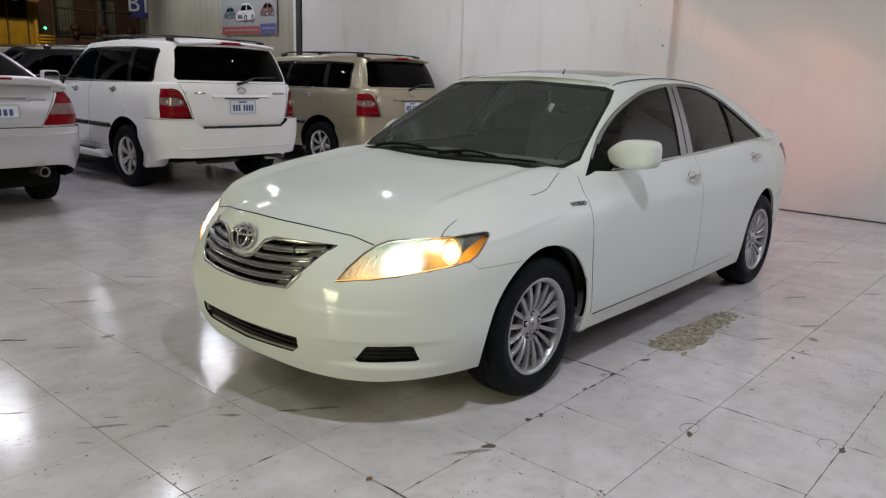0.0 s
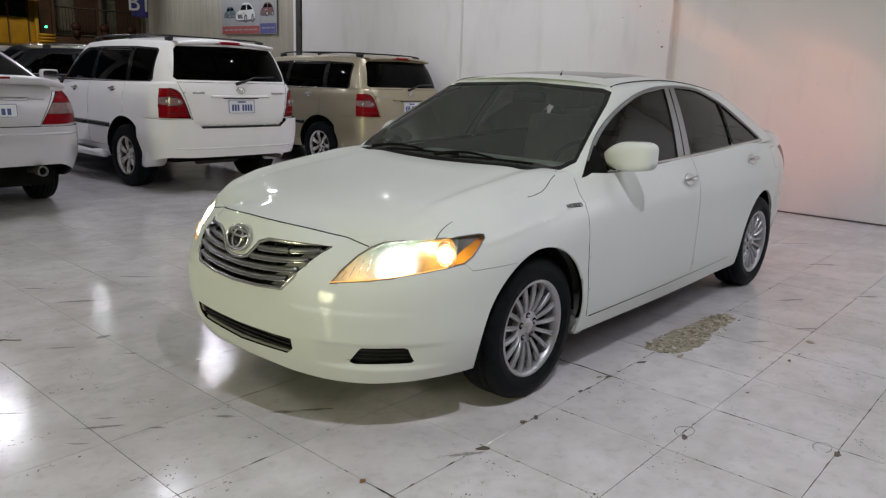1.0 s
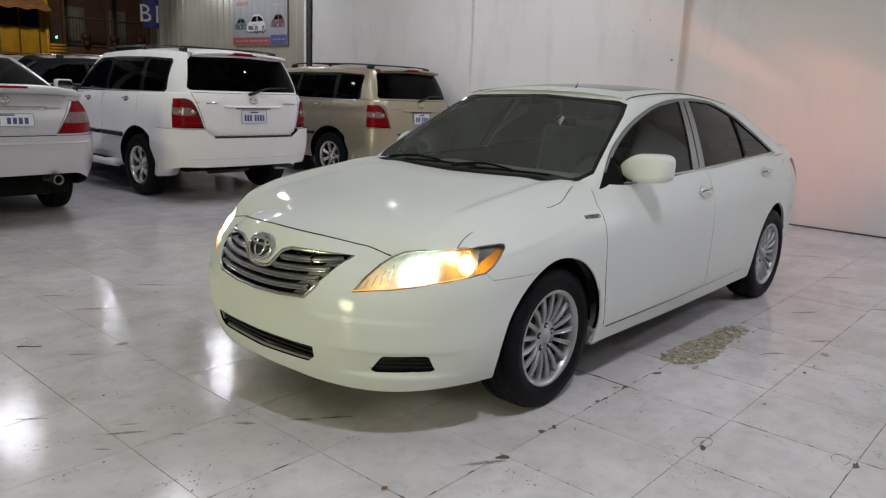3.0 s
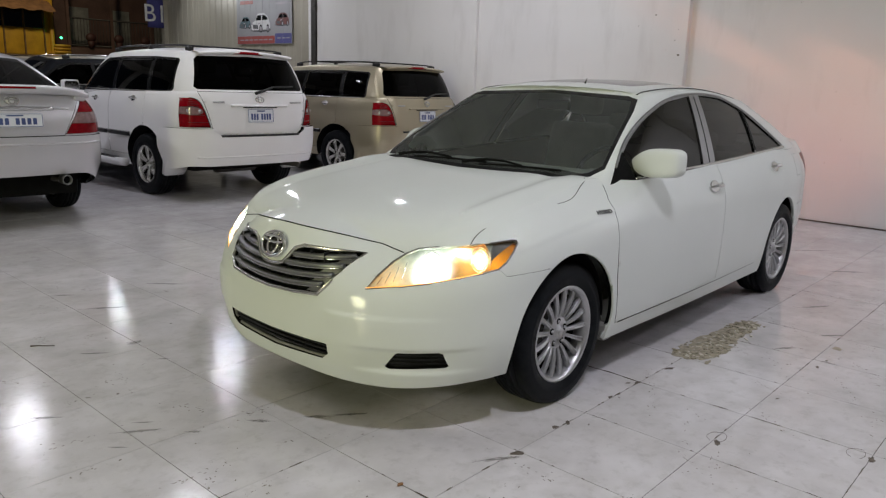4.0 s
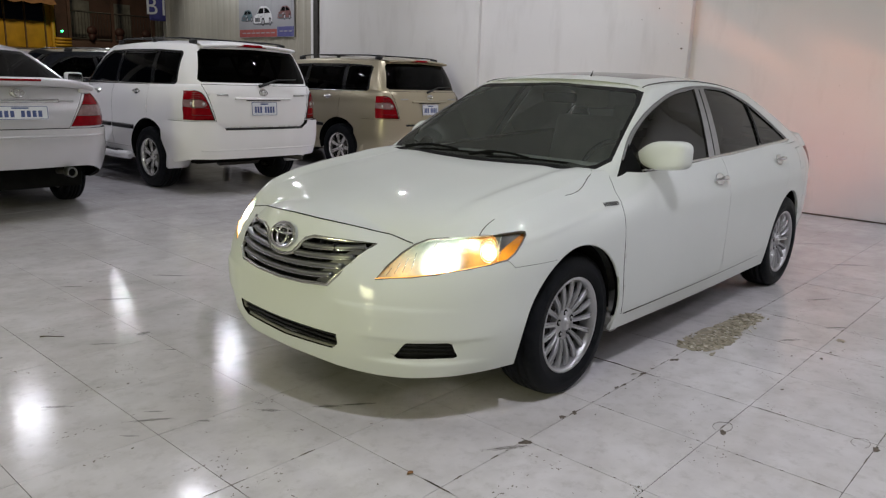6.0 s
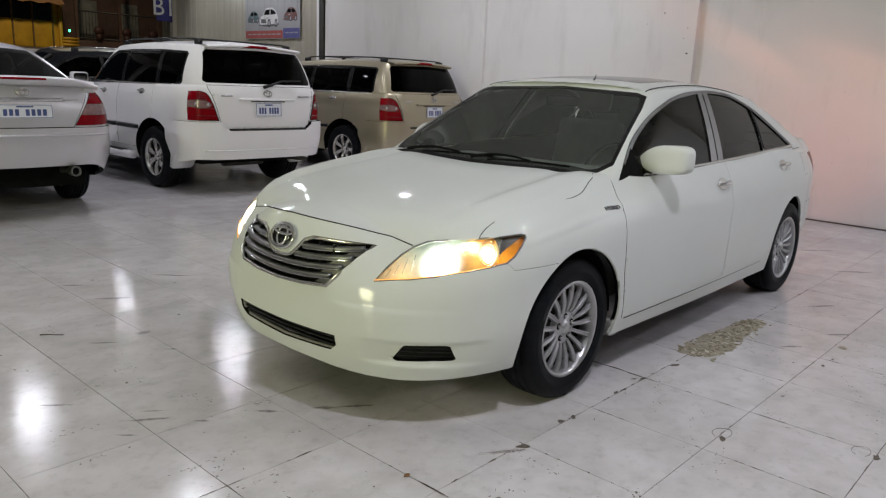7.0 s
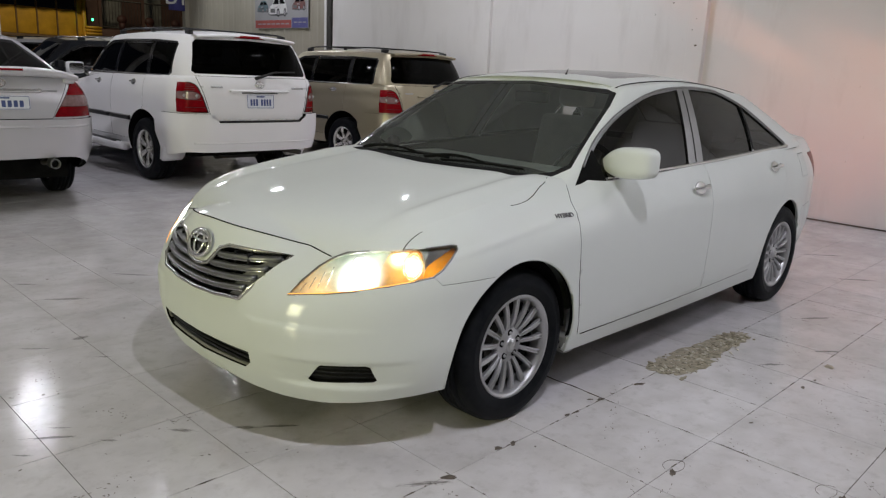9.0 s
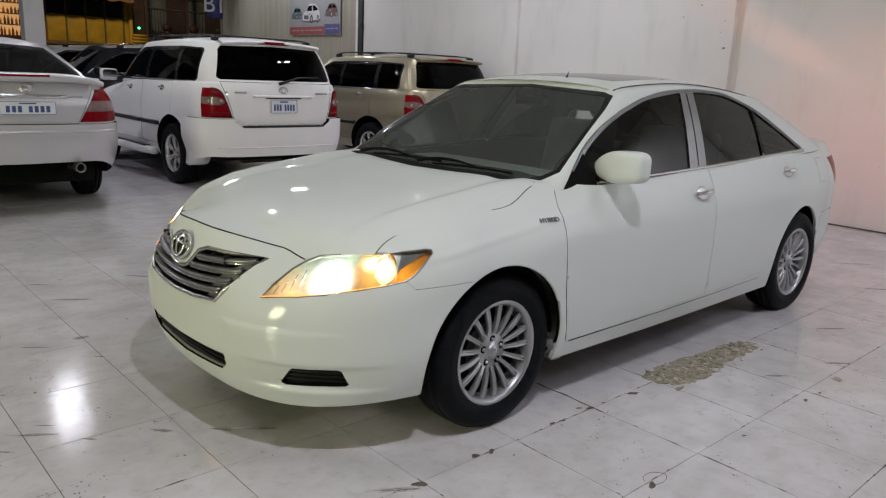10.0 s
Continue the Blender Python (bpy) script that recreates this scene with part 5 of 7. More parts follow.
for at, aim, wide, watts, flat in BEAMS:
    beam = bpy.data.lights.new("rear_indicator_beam", "SPOT")
    beam.energy, beam.color, beam.spot_size, beam.spot_blend, beam.shadow_soft_size = watts, (1.0, 0.36, 0.20), radians(wide), 1.0, 0.03
    ob = new("rear_indicator_beam", beam)
    ob.matrix_world = look(at, aim, -17 if flat[1] < 1 else 0) @ Matrix.Diagonal((*flat, 1, 1))


# ---- the parked cars ----
def side_handle(parent, tree, x, z, s, mat_bar):
    q, nn = on_skin(tree, (x, 1.5, z), (0, -1, 0))
    m = frame_at(Vector((q.x, s * q.y, q.z)), Vector((nn.x, s * nn.y, nn.z)))
    bowl = bmesh.new()
    ellipsoid(bowl, (0, 0, 0), (0.06, 0.036, 0.006), u=20, v=8)
    bmesh.ops.transform(bowl, matrix=m, verts=bowl.verts)
    h = part("handle", bowl, mat_bar, parent, "chrome door handle")
    part("grip", sweep([m @ Vector((-0.085 + 0.17 * t, 0, 0.004 + 0.03 * math.sin(math.pi * t))) for t in np.linspace(0, 1, 9)], 0.010, n=8), mat_bar, h)


def build_suv(name, label, paint, at, style, rail, boards, wide=1.0, tall=1.0, turn=-90):
    car = thing(name, label, "car", "parked cars", at, turn)
    outline = [(0.90, 0), (0.88, 0.30), (0.78, 0.60), (0.55, 0.79), (0.20, 0.87), (-0.6, 0.90), (-1.5, 0.908), (-2.4, 0.905), (-3.0, 0.892), (-3.4, 0.868), (-3.62, 0.80), (-3.73, 0.64), (-3.775, 0.32), (-3.785, 0)]
    shape = [(0.34, 0.95, 0.06, 0.10, 0.6), (0.34, 0.95, 0.06, 0.10, 0.6), (0.34, 0.94, 0.06, 0.12, 0.6), (0.33, 0.96, 0.05, 0.16, 0.6), (0.32, 1.00, 0.05, 0.18, 0.65),
             (0.32, 1.10, 0.05, 0.14, 0.66), (0.32, 1.19, 0.05, 0.06, 0.66), (0.32, 1.21, 0.05, 0.05, 0.66), (0.34, 1.22, 0.05, 0.05, 0.66), (0.38, 1.23, 0.05, 0.055, 0.66),
             (0.42, 1.235, 0.05, 0.06, 0.66), (0.42, 1.24, 0.05, 0.06, 0.66), (0.42, 1.24, 0.05, 0.055, 0.66), (0.42, 1.24, 0.05, 0.05, 0.66)]
    low = Skin(lower_skin([a + b for a, b in zip(outline, shape)], [(0.86, 0.95), (0.3, 1.04), (-0.7, 1.13), (-3.0, 1.25), (-3.8, 1.25)], n=170, nv=26, nd=8))
    tree = low.tree()
    for ax in (0.0, -2.770):
        low.mark("arch", circle(ax - 0.008, 0.368, 0.455, 32), SIDE, lambda c, n, d: c.y > 0.4 and not d)
    low.drop("arch")
    back = lambda c, n, d: not d and c.x < -3.3
    low.mark("tailgate", [(-0.01, 0.745), (0.50, 0.745), (0.575, 0.80), (0.705, 1.30), (-0.01, 1.30)], FRONT, back)
    low.mark("tail_lamp", [(0.600, 0.845), (1.0, 0.845), (1.0, 1.13), (0.86, 1.162), (0.76, 1.168), (0.705, 1.145), (0.672, 1.09)], FRONT, lambda c, n, d: not d and c.x < -3.3)
    low.mark("body", [(-3.2, 0.7), (-3.2, 1.3), (-3.46, 1.3), (-3.515, 1.13), (-3.525, 0.7)], SIDE, None, ["tail_lamp"])
    low.mark("tail_band", spline([(0.665, 1.02), (0.70, 0.988), (0.80, 0.985), (0.86, 1.0), (0.868, 1.03), (0.855, 1.06), (0.78, 1.07), (0.70, 1.06)], 3, True), FRONT, back, ["tail_lamp"])
    low.mark("rear_bumper", [(-3.16, 0.2), (-3.16, 0.80), (-3.3, 0.832), (-4.0, 0.832), (-4.0, 0.2)], SIDE, lambda c, n, d: not d, ["body"])
    low.mark("front_door", [(-0.72, 0.45), (-0.80, 1.3), (-1.90, 1.3), (-1.86, 0.45)], SIDE, lambda c, n, d: not d and c.y > 0.4, ["body"])
    low.mark("rear_door", [(-1.865, 0.45), (-1.905, 1.3), (-2.80, 1.3), (-2.78, 0.86), (-2.40, 0.45)], SIDE, lambda c, n, d: not d and c.y > 0.4, ["body"])
    low.mark("hood", [(-0.65, -0.01), (-0.72, 0.8), (1.0, 0.8), (1.0, -0.01)], PLAN, lambda c, n, d: d)
    part("body", low.take("body", "both", 0, 0.02), paint, car)
    part("inner_shell", split_copy(low, 0.03), MAT_INNER, car)
    gate = part("tailgate", low.take("tailgate", "both", 0.005, 0.03), paint, car)
    part("rear_bumper", low.take("rear_bumper", "both", 0.0, 0.05, 0.045), paint, car)
    part("hood", low.take("hood", "both", 0.003), paint, car)
    doors = {}
    for side, s in (("none", 1), ("right", -1)):
        lamp = part("tail_lamp", low.take("tail_lamp", side, 0.002, 0.02, 0.008), MAT_REDLENS, car, "red tail lamp")
        part("clear_band", low.take("tail_band", side, 0.001, 0.02, 0.007), MAT_PINKLENS, lamp, "clear band of the tail lamp")
        for z0, y0, y1 in ((0.900, 0.625, 0.795), (0.980, 0.655, 0.795), (1.075, 0.70, 0.795), (1.098, 0.705, 0.79), (1.121, 0.715, 0.785), (1.143, 0.74, 0.78)):
            line = []
            for y in np.linspace(y0, y1, 9):
                q, nn = on_skin(tree, (-4.4, y, z0), (1, 0, 0))
                line.append(Vector((q.x, s * q.y, q.z)) + Vector((nn.x, s * nn.y, nn.z)) * 0.008)
            part("lens_groove", sweep(line, 0.004, n=5), MAT_DARKLENS, lamp)
        for yb in (0.70, 0.80):
            q, nn = on_skin(tree, (-4.4, yb, 1.025), (1, 0, 0))
            bm = bmesh.new()
            ellipsoid(bm, (q.x - 0.006, s * q.y, q.z), (0.009, 0.019, 0.019))
            part("lamp_bulb", bm, MAT_BADGEGREY, lamp)
        line = []
        for y, z in ((0.602, 0.846), (0.628, 0.935), (0.652, 1.02), (0.674, 1.088), (0.688, 1.12), (0.707, 1.145), (0.735, 1.16), (0.765, 1.167)):
            q, nn = on_skin(tree, (-4.4, y, z), (1, 0, 0))
            line.append(Vector((q.x, s * q.y, q.z)) + Vector((nn.x, s * nn.y, nn.z)) * 0.006)
        part("lamp_edge", sweep(line, 0.006, n=5), MAT_BLACK, lamp)
        for k in ("front_door", "rear_door"):
            doors[k, s] = part("door", low.take(k, side, 0.003, 0.02), paint, car)
        side_handle(doors["front_door", s], tree, -1.49, 1.10, s, MAT_CHROME)
        side_handle(doors["rear_door", s], tree, -2.52, 1.125, s, MAT_CHROME)
    base = [(-0.62, 0, 1.10), (-0.65, 0.4, 1.10), (-0.76, 0.70, 1.10), (-0.91, 0.78, 1.13), (-1.8, 0.845, 1.17), (-2.6, 0.848, 1.19), (-3.30, 0.815, 1.20), (-3.58, 0.735, 1.21), (-3.70, 0.45, 1.21), (-3.72, 0, 1.21)]
    top = [(-1.24, 0, 1.69), (-1.25, 0.36, 1.68), (-1.31, 0.58, 1.655), (-1.52, 0.635, 1.668), (-2.1, 0.665, 1.688), (-2.7, 0.672, 1.690), (-3.22, 0.655, 1.676), (-3.42, 0.59, 1.668), (-3.48, 0.35, 1.690), (-3.49, 0, 1.695)]
    up = Skin(upper_skin(base, top, [(-1.2, 1.69), (-2.0, 1.740), (-2.7, 1.745), (-3.3, 1.728), (-3.50, 1.700)], n=150, nw=22, nd=8, bulge=0.03))
    utree = up.tree()
    is_side = lambda c, n, d: not d and c.y > 0.45 and abs(n.y) > 0.45
    up.mark("side_frame", [(-0.84, 1.185), (-1.30, 1.53), (-1.50, 1.60), (-2.0, 1.618), (-2.8, 1.618), (-3.28, 1.60), (-3.325, 1.57), (-3.345, 1.26), (-3.30, 1.225)], SIDE, is_side)
    up.mark("front_glass", [(-0.92, 1.198), (-1.34, 1.515), (-1.52, 1.575), (-1.88, 1.588), (-1.90, 1.212)], SIDE, None, ["side_frame"])
    up.mark("rear_glass", [(-1.97, 1.213), (-1.95, 1.59), (-2.76, 1.592), (-2.79, 1.225)], SIDE, None, ["side_frame"])
    up.mark("quarter_glass", [(-2.87, 1.235), (-2.84, 1.592), (-3.27, 1.580), (-3.30, 1.55), (-3.315, 1.28), (-3.28, 1.245)], SIDE, None, ["side_frame"])
    up.mark("rear_window", [(-0.01, 1.262), (0.672, 1.262), (0.700, 1.29), (0.622, 1.590), (0.585, 1.628), (-0.01, 1.645)], FRONT, lambda c, n, d: not d and c.x < -3.2 and n.x < -0.2)
    up.mark("windscreen", [(-0.01, 1.15), (0.66, 1.15), (0.54, 1.60), (-0.01, 1.63)], FRONT, lambda c, n, d: not d and c.x > -1.5 and n.x > 0.2)
    for nm in ("front_glass", "rear_glass", "quarter_glass"):
        for side, s in (("none", 1), ("right", -1)):
            part("window" if nm != "quarter_glass" else "quarter_window", up.take(nm, side, 0, 0, -0.004), MAT_PRIVACY, doors["front_door" if nm == "front_glass" else "rear_door", s], "dark tinted side window")
    for side, s in (("none", 1), ("right", -1)):
        part("window_frame", up.take("side_frame", side, 0, 0.004, 0.002), MAT_BLACKGLOSS, doors["rear_door", s], "black window frame")
    part("windscreen", up.take("windscreen", "both", 0, 0, -0.002), MAT_TINT, car)
    part("rear_window", up.take("rear_window", "both", 0, 0.003, -0.002), MAT_PRIVACY, gate, "dark tinted rear window")
    for nm in ("front_glass", "rear_glass", "quarter_glass", "side_frame", "rear_window", "windscreen"):
        up.drop(nm)
    part("roof", up.take("body", "both", 0.0, 0.01), paint, car)
    # roof spoiler with the high stop lamp
    lip = bmesh.new()
    rows = []
    for y in np.linspace(-0.60, 0.60, 31):
        e = 1 - (abs(y) / 0.60) ** 4 * 0.7
        zc = 1.708 - 0.032 * (y / 0.60) ** 2
        rows.append([Vector((-3.30, y, zc + 0.008)), Vector((-3.46, y, zc + 0.006)), Vector((-3.52 - 0.05 * e, y, zc - 0.008)), Vector((-3.53 - 0.05 * e, y, zc - 0.024)), Vector((-3.52 - 0.03 * e, y, zc - 0.040)), Vector((-3.42, y, zc - 0.048))])
    weld_rows(lip, rows)
    bmesh.ops.recalc_face_normals(lip, faces=lip.faces)
    sp = part("roof_spoiler", lip, paint, car)
    part("stop_lamp", sweep([(-3.577 + 0.02 * (y / 0.17) ** 2, y, 1.682) for y in np.linspace(-0.20, 0.20, 11)], 0.017, n=8, flat=0.7), MAT_REDLENS, sp, "red high stop lamp")
    # roof rails
    for s in (1, -1):
        pts = [(x, s * (0.585 - 0.02 * abs(x + 2.4)), 1.712 + 0.040 * (1 - ((x + 2.4) / 0.98) ** 6)) for x in np.linspace(-3.36, -1.44, 26)]
        r = part("roof_rail", sweep(pts, 0.010, n=8), rail, car, "dark roof rail")
        for x, half in ((-3.29, 0.065), (-2.40, 0.030), (-1.52, 0.065)):
            part("rail_foot", box_bm(x - half, x + half, s * 0.572 - 0.022, s * 0.572 + 0.022, 1.66, 1.752 if half < 0.05 else 1.732, bevel=0.018), MAT_BLACK, r)
    for x in (-3.02, -1.95):
        part("roof_bar", sweep([(x, y, 1.752) for y in np.linspace(-0.572, 0.572, 5)], 0.011, n=8, flat=1.6), MAT_BLACK, car, "dark roof cross bar")
    # tailgate fittings
    def rear(y, z, lift=0.0):
        q, nn = on_skin(tree, (-4.4, abs(y), z), (1, 0, 0))
        q = q + nn * lift
        return Vector((q.x, math.copysign(q.y, y) if y else 0.0, q.z)), nn
    part("bumper_ridge", sweep([rear(y, 0.520, 0.046)[0] for y in np.linspace(-0.72, 0.72, 41)], 0.009, n=8), paint, car)
    part("handle_bar", sweep([rear(y, 1.085, 0.012)[0] for y in np.linspace(-0.36, 0.36, 21)], 0.014, n=8, flat=1.4), paint, gate)
    part("plate_light_strip", sweep([rear(y, 1.068, 0.004)[0] for y in np.linspace(-0.22, 0.22, 9)], 0.008, n=6), MAT_BLACK, gate)
    q, nn = rear(0.0, 0.975, 0.006)
    plate(car, q, Vector((-1, 0, 0.05)), 0.335, 0.158)
    q, nn = rear(0.0, 1.155, 0.003)
    emblem(car, q, Vector((-1, 0, 0.12)), 0.105, 0.072, (paint, MAT_CHROME))
    for y0, w in ((0.50, 0.13), (-0.50, 0.17)):
        q, nn = rear(y0, 1.125, 0.001)
        nn = Vector((nn.x, math.copysign(nn.y, y0), nn.z))
        part("model_badge", prism(round_rect(w, 0.020, 0.005, 2), 0.004, frame_at(q, nn)), MAT_BADGEGREY, gate, "plain chrome badge bar")
    part("step_strip", sweep([rear(y, 0.746, 0.034)[0] for y in np.linspace(-0.50, 0.50, 15)], 0.017, n=6), MAT_BLACK, car)
    wq = Vector((-3.735, -0.06, 1.25))
    part("rear_wiper", sweep([wq + Vector((-0.02, 0.10, -0.02)), wq + Vector((-0.02, 0.02, 0.0)), wq + Vector((0.0, -0.15, 0.055)), wq + Vector((0.01, -0.42, 0.065))], [0.02, 0.016, 0.01, 0.007], n=8), MAT_BLACK, gate)
    # sides: moulding, running board, mirror, flaps
    for s in (1, -1):
        for k, x0, x1 in (("front_door", -0.78, -1.84), ("rear_door", -1.89, -2.44)):
            pts = []
            for x in np.linspace(x0, x1, 12):
                q, nn = on_skin(tree, (x, 1.5, 0.70), (0, -1, 0))
                pts.append((q.x, s * (q.y + 0.008), q.z))
            mo = part("side_moulding", sweep(pts, 0.028, n=8, flat=0.4), MAT_BLACK, doors[k, s], "dark side moulding")
            part("bright_line", sweep([(x, y + s * 0.010, z + 0.022) for x, y, z in pts], 0.005, n=6), MAT_CHROME, mo)
        belt = []
        for x in np.linspace(-0.94, -3.26, 24):
            q, nn = on_skin(utree, (x, 1.5, 1.213 + 0.012 * (x + 1.06) / -2.2), (0, -1, 0))
            belt.append((q.x, s * (q.y + 0.004), q.z))
        part("belt_strip", sweep(belt, 0.007, n=6), MAT_CHROME, doors["rear_door", s], "chrome belt strip")
        for k, x0, x1 in (("front_door", -1.30, -1.89), ("rear_door", -1.96, -2.78)):
            brow = []
            for x in np.linspace(x0, x1, 12):
                q, nn = on_skin(utree, (x, 1.5, 1.585 - 0.11 * max(0.0, (x + 1.56) / 0.26) ** 1.3), (0, -1, 0))
                brow.append((q.x, s * (q.y + 0.008), q.z))
            part("rain_visor", sweep(brow, 0.020, n=8, flat=0.45), MAT_BLACKGLOSS, doors[k, s], "dark glossy rain visor")
        if boards:
            rb = part("running_board", sweep([(x, s * (0.90 + 0.05 * math.sin(math.pi * (x + 0.45) / -1.85) ** 0.4), 0.345) for x in np.linspace(-0.455, -2.295, 22)], 0.05, n=10, flat=1.0), paint, car, "painted running board")
            part("tread", box_bm(-2.1, -0.65, s * 0.93 - 0.035, s * 0.93 + 0.035, 0.385, 0.40, bevel=0.005), MAT_BLACK, rb)
        flap = prism([(-3.17, 0.60), (-3.33, 0.60), (-3.36, 0.48), (-3.31, 0.33), (-3.25, 0.27), (-3.16, 0.27), (-3.19, 0.42)], 0.24, Matrix.Translation((0, 0.90 if s > 0 else -0.66, 0)) @ Matrix(((1, 0, 0), (0, 0, -1), (0, 1, 0))).to_4x4(), 0.018)
        part("mud_flap", flap, paint, car)
        mm = box_bm(-0.06, 0.05, -0.10, 0.10, -0.075, 0.075, bevel=0.035)
        bmesh.ops.transform(mm, matrix=pose(-0.98, s * 0.985, 1.235), verts=mm.verts)
        mi = part("door_mirror", mm, paint, doors["front_door", s])
        part("mirror_glass", prism(round_rect(0.17, 0.12, 0.03), 0.004, frame_at(Vector((-1.042, s * 0.985, 1.235)), Vector((-1, 0, 0)))), MAT_CHROME, mi, smooth=False)
        part("mirror_foot", sweep([(-0.98, s * 0.84, 1.19), (-0.98, s * 0.92, 1.205)], 0.03, n=8), MAT_BLACK, doors["front_door", s])
        for ax in (0.0, -2.770):
            part("arch_liner", arch_liner(ax - 0.008, 0.368, 0.458, s * 0.5, s * 0.875), MAT_INNER, car)
            wheel(car, (ax, s * 0.775, 0.362), s > 0, 0.364, 0.245, 0.216, style, (MAT_RUBBER, MAT_BRIGHTALLOY, MAT_BLACK))
    part("underside", box_bm(-3.45, 0.5, -0.66, 0.66, 0.33, 0.40), MAT_INNER, car, smooth=False)
    part("axle", sweep([(-2.770, -0.6, 0.33), (-2.770, 0.6, 0.33)], 0.05, n=10), MAT_INNER, car)
    ex = part("exhaust", sweep([(-3.0, -0.45, 0.36), (-3.5, -0.50, 0.37), (-3.74, -0.54, 0.365)], 0.03, n=12), MAT_STEEL, car)
    bm = bmesh.new()
    cyl(bm, (-3.2, -0.25, 0.36), (-3.2, 0.25, 0.36), 0.10, n=20)
    part("silencer", bm, MAT_STEEL, ex)
    # cabin
    car.scale = (1.0, wide, tall)
    part("cabin_floor", box_bm(-3.5, -0.7, -0.76, 0.76, 0.45, 0.55), MAT_INNER, car, smooth=False)
    for sy in (0.37, -0.37):
        seat(car, -1.55, sy, 0.5, MAT_SEATDARK, 1.35)
    seat(car, -2.45, 0, 1.3, MAT_SEATDARK, 1.3)
    return car


def build_saloon(name, label, paint, at, spoiler=True, turn=-90, lift=0.0, tall=1.0):
    """lift raises the glasshouse."""
    car = thing(name, label, "car", "parked cars", at, turn)
    up_by = lambda pts: [(*p[:-1], p[-1] + lift) for p in pts]
    outline = [(0.95, 0), (0.90, 0.40), (0.70, 0.70), (0.40, 0.83), (0.0, 0.87), (-1.0, 0.893), (-2.0, 0.895), (-2.8, 0.885), (-3.3, 0.860), (-3.58, 0.800), (-3.73, 0.66), (-3.79, 0.35), (-3.81, 0)]
    shape = [(0.2, 0.80, 0.06, 0.09, 0.55), (0.2, 0.79, 0.06, 0.10, 0.55), (0.2, 0.78, 0.05, 0.14, 0.55), (0.2, 0.82, 0.05, 0.17, 0.6), (0.2, 0.88, 0.05, 0.18, 0.6),
             (0.2, 0.98, 0.05, 0.10, 0.6), (0.21, 1.02, 0.05, 0.09, 0.6), (0.23, 1.06, 0.05, 0.10, 0.6), (0.32, 1.11, 0.06, 0.13, 0.62), (0.40, 1.13, 0.07, 0.12, 0.64),
             (0.455, 1.14, 0.07, 0.09, 0.66), (0.465, 1.15, 0.07, 0.08, 0.66), (0.465, 1.155, 0.06, 0.08, 0.66)]
    low = Skin(lower_skin([a + b for a, b in zip(outline, shape)], [(0.87, 0.80), (0.3, 0.92), (-0.45, 0.99), (-3.0, 1.13), (-3.4, 1.165), (-3.75, 1.16)], n=170, nv=26, nd=8))
    tree = low.tree()
    for ax in (0.0, -2.72):
        low.mark("arch", circle(ax, 0.32, 0.355, 32), SIDE, lambda c, n, d: c.y > 0.4 and not d)
    low.drop("arch")
    back = lambda c, n, d: not d and c.x < -3.2
    low.mark("rear_bumper", [(-3.10, 0.2), (-3.10, 0.72), (-3.35, 0.80), (-4.0, 0.80), (-4.0, 0.2)], SIDE, lambda c, n, d: not d)
    low.mark("tail_lamp", [(0.43, 0.815), (1.0, 0.815), (1.0, 1.08), (0.80, 1.13), (0.625, 1.135)], FRONT, back)
    low.mark("tail_band", [(0.4, 0.908), (1.0, 0.903), (1.0, 0.995), (0.5, 1.005)], FRONT, back, ["tail_lamp"])
    low.mark("boot_lid", [(-0.01, 0.785), (0.41, 0.785), (0.625, 1.2), (-0.01, 1.2)], FRONT, back, ["body"])
    low.mark("boot_lid", [(-3.1, -0.01), (-3.1, 0.66), (-3.9, 0.66), (-3.9, -0.01)], PLAN, lambda c, n, d: d)
    low.mark("hood", [(-0.30, -0.01), (-0.33, 0.80), (1.0, 0.80), (1.0, -0.01)], PLAN, lambda c, n, d: d)
    low.mark("cabin", [(-0.50, -0.01), (-3.0, -0.01), (-3.0, 0.9), (-0.50, 0.9)], PLAN, lambda c, n, d: d)
    low.drop("cabin")
    low.mark("front_door", [(-0.45, 0.30), (-0.55, 1.2), (-1.58, 1.2), (-1.55, 0.30)], SIDE, lambda c, n, d: not d and c.y > 0.4, ["body"])
    low.mark("rear_door", [(-1.555, 0.30), (-1.585, 1.2), (-2.6, 1.2), (-2.6, 0.82), (-2.25, 0.33)], SIDE, lambda c, n, d: not d and c.y > 0.4, ["body"])
    part("body", low.take("body", "both", 0, 0.02), paint, car)
    part("inner_shell", split_copy(low, 0.03), MAT_INNER, car)
    lid = part("boot_lid", low.take("boot_lid", "both", 0.004, 0.03), paint, car)
    part("hood", low.take("hood", "both", 0.003), paint, car)
    part("rear_bumper", low.take("rear_bumper", "both", 0.002, 0.03, 0.022), paint, car)
    doors = {}
    for side, s in (("none", 1), ("right", -1)):
        lamp = part("tail_lamp", low.take("tail_lamp", side, 0.002, 0.02, 0.006), MAT_REDLENS, car, "red tail lamp")
        part("clear_band", low.take("tail_band", side, 0.001, 0.02, 0.005), MAT_PINKLENS, lamp, "clear band of the tail lamp")
        for k in ("front_door", "rear_door"):
            doors[k, s] = part("door", low.take(k, side, 0.003, 0.02), paint, car)
        side_handle(doors["front_door", s], tree, -1.43, 0.90, s, paint)
        side_handle(doors["rear_door", s], tree, -2.45, 0.93, s, paint)
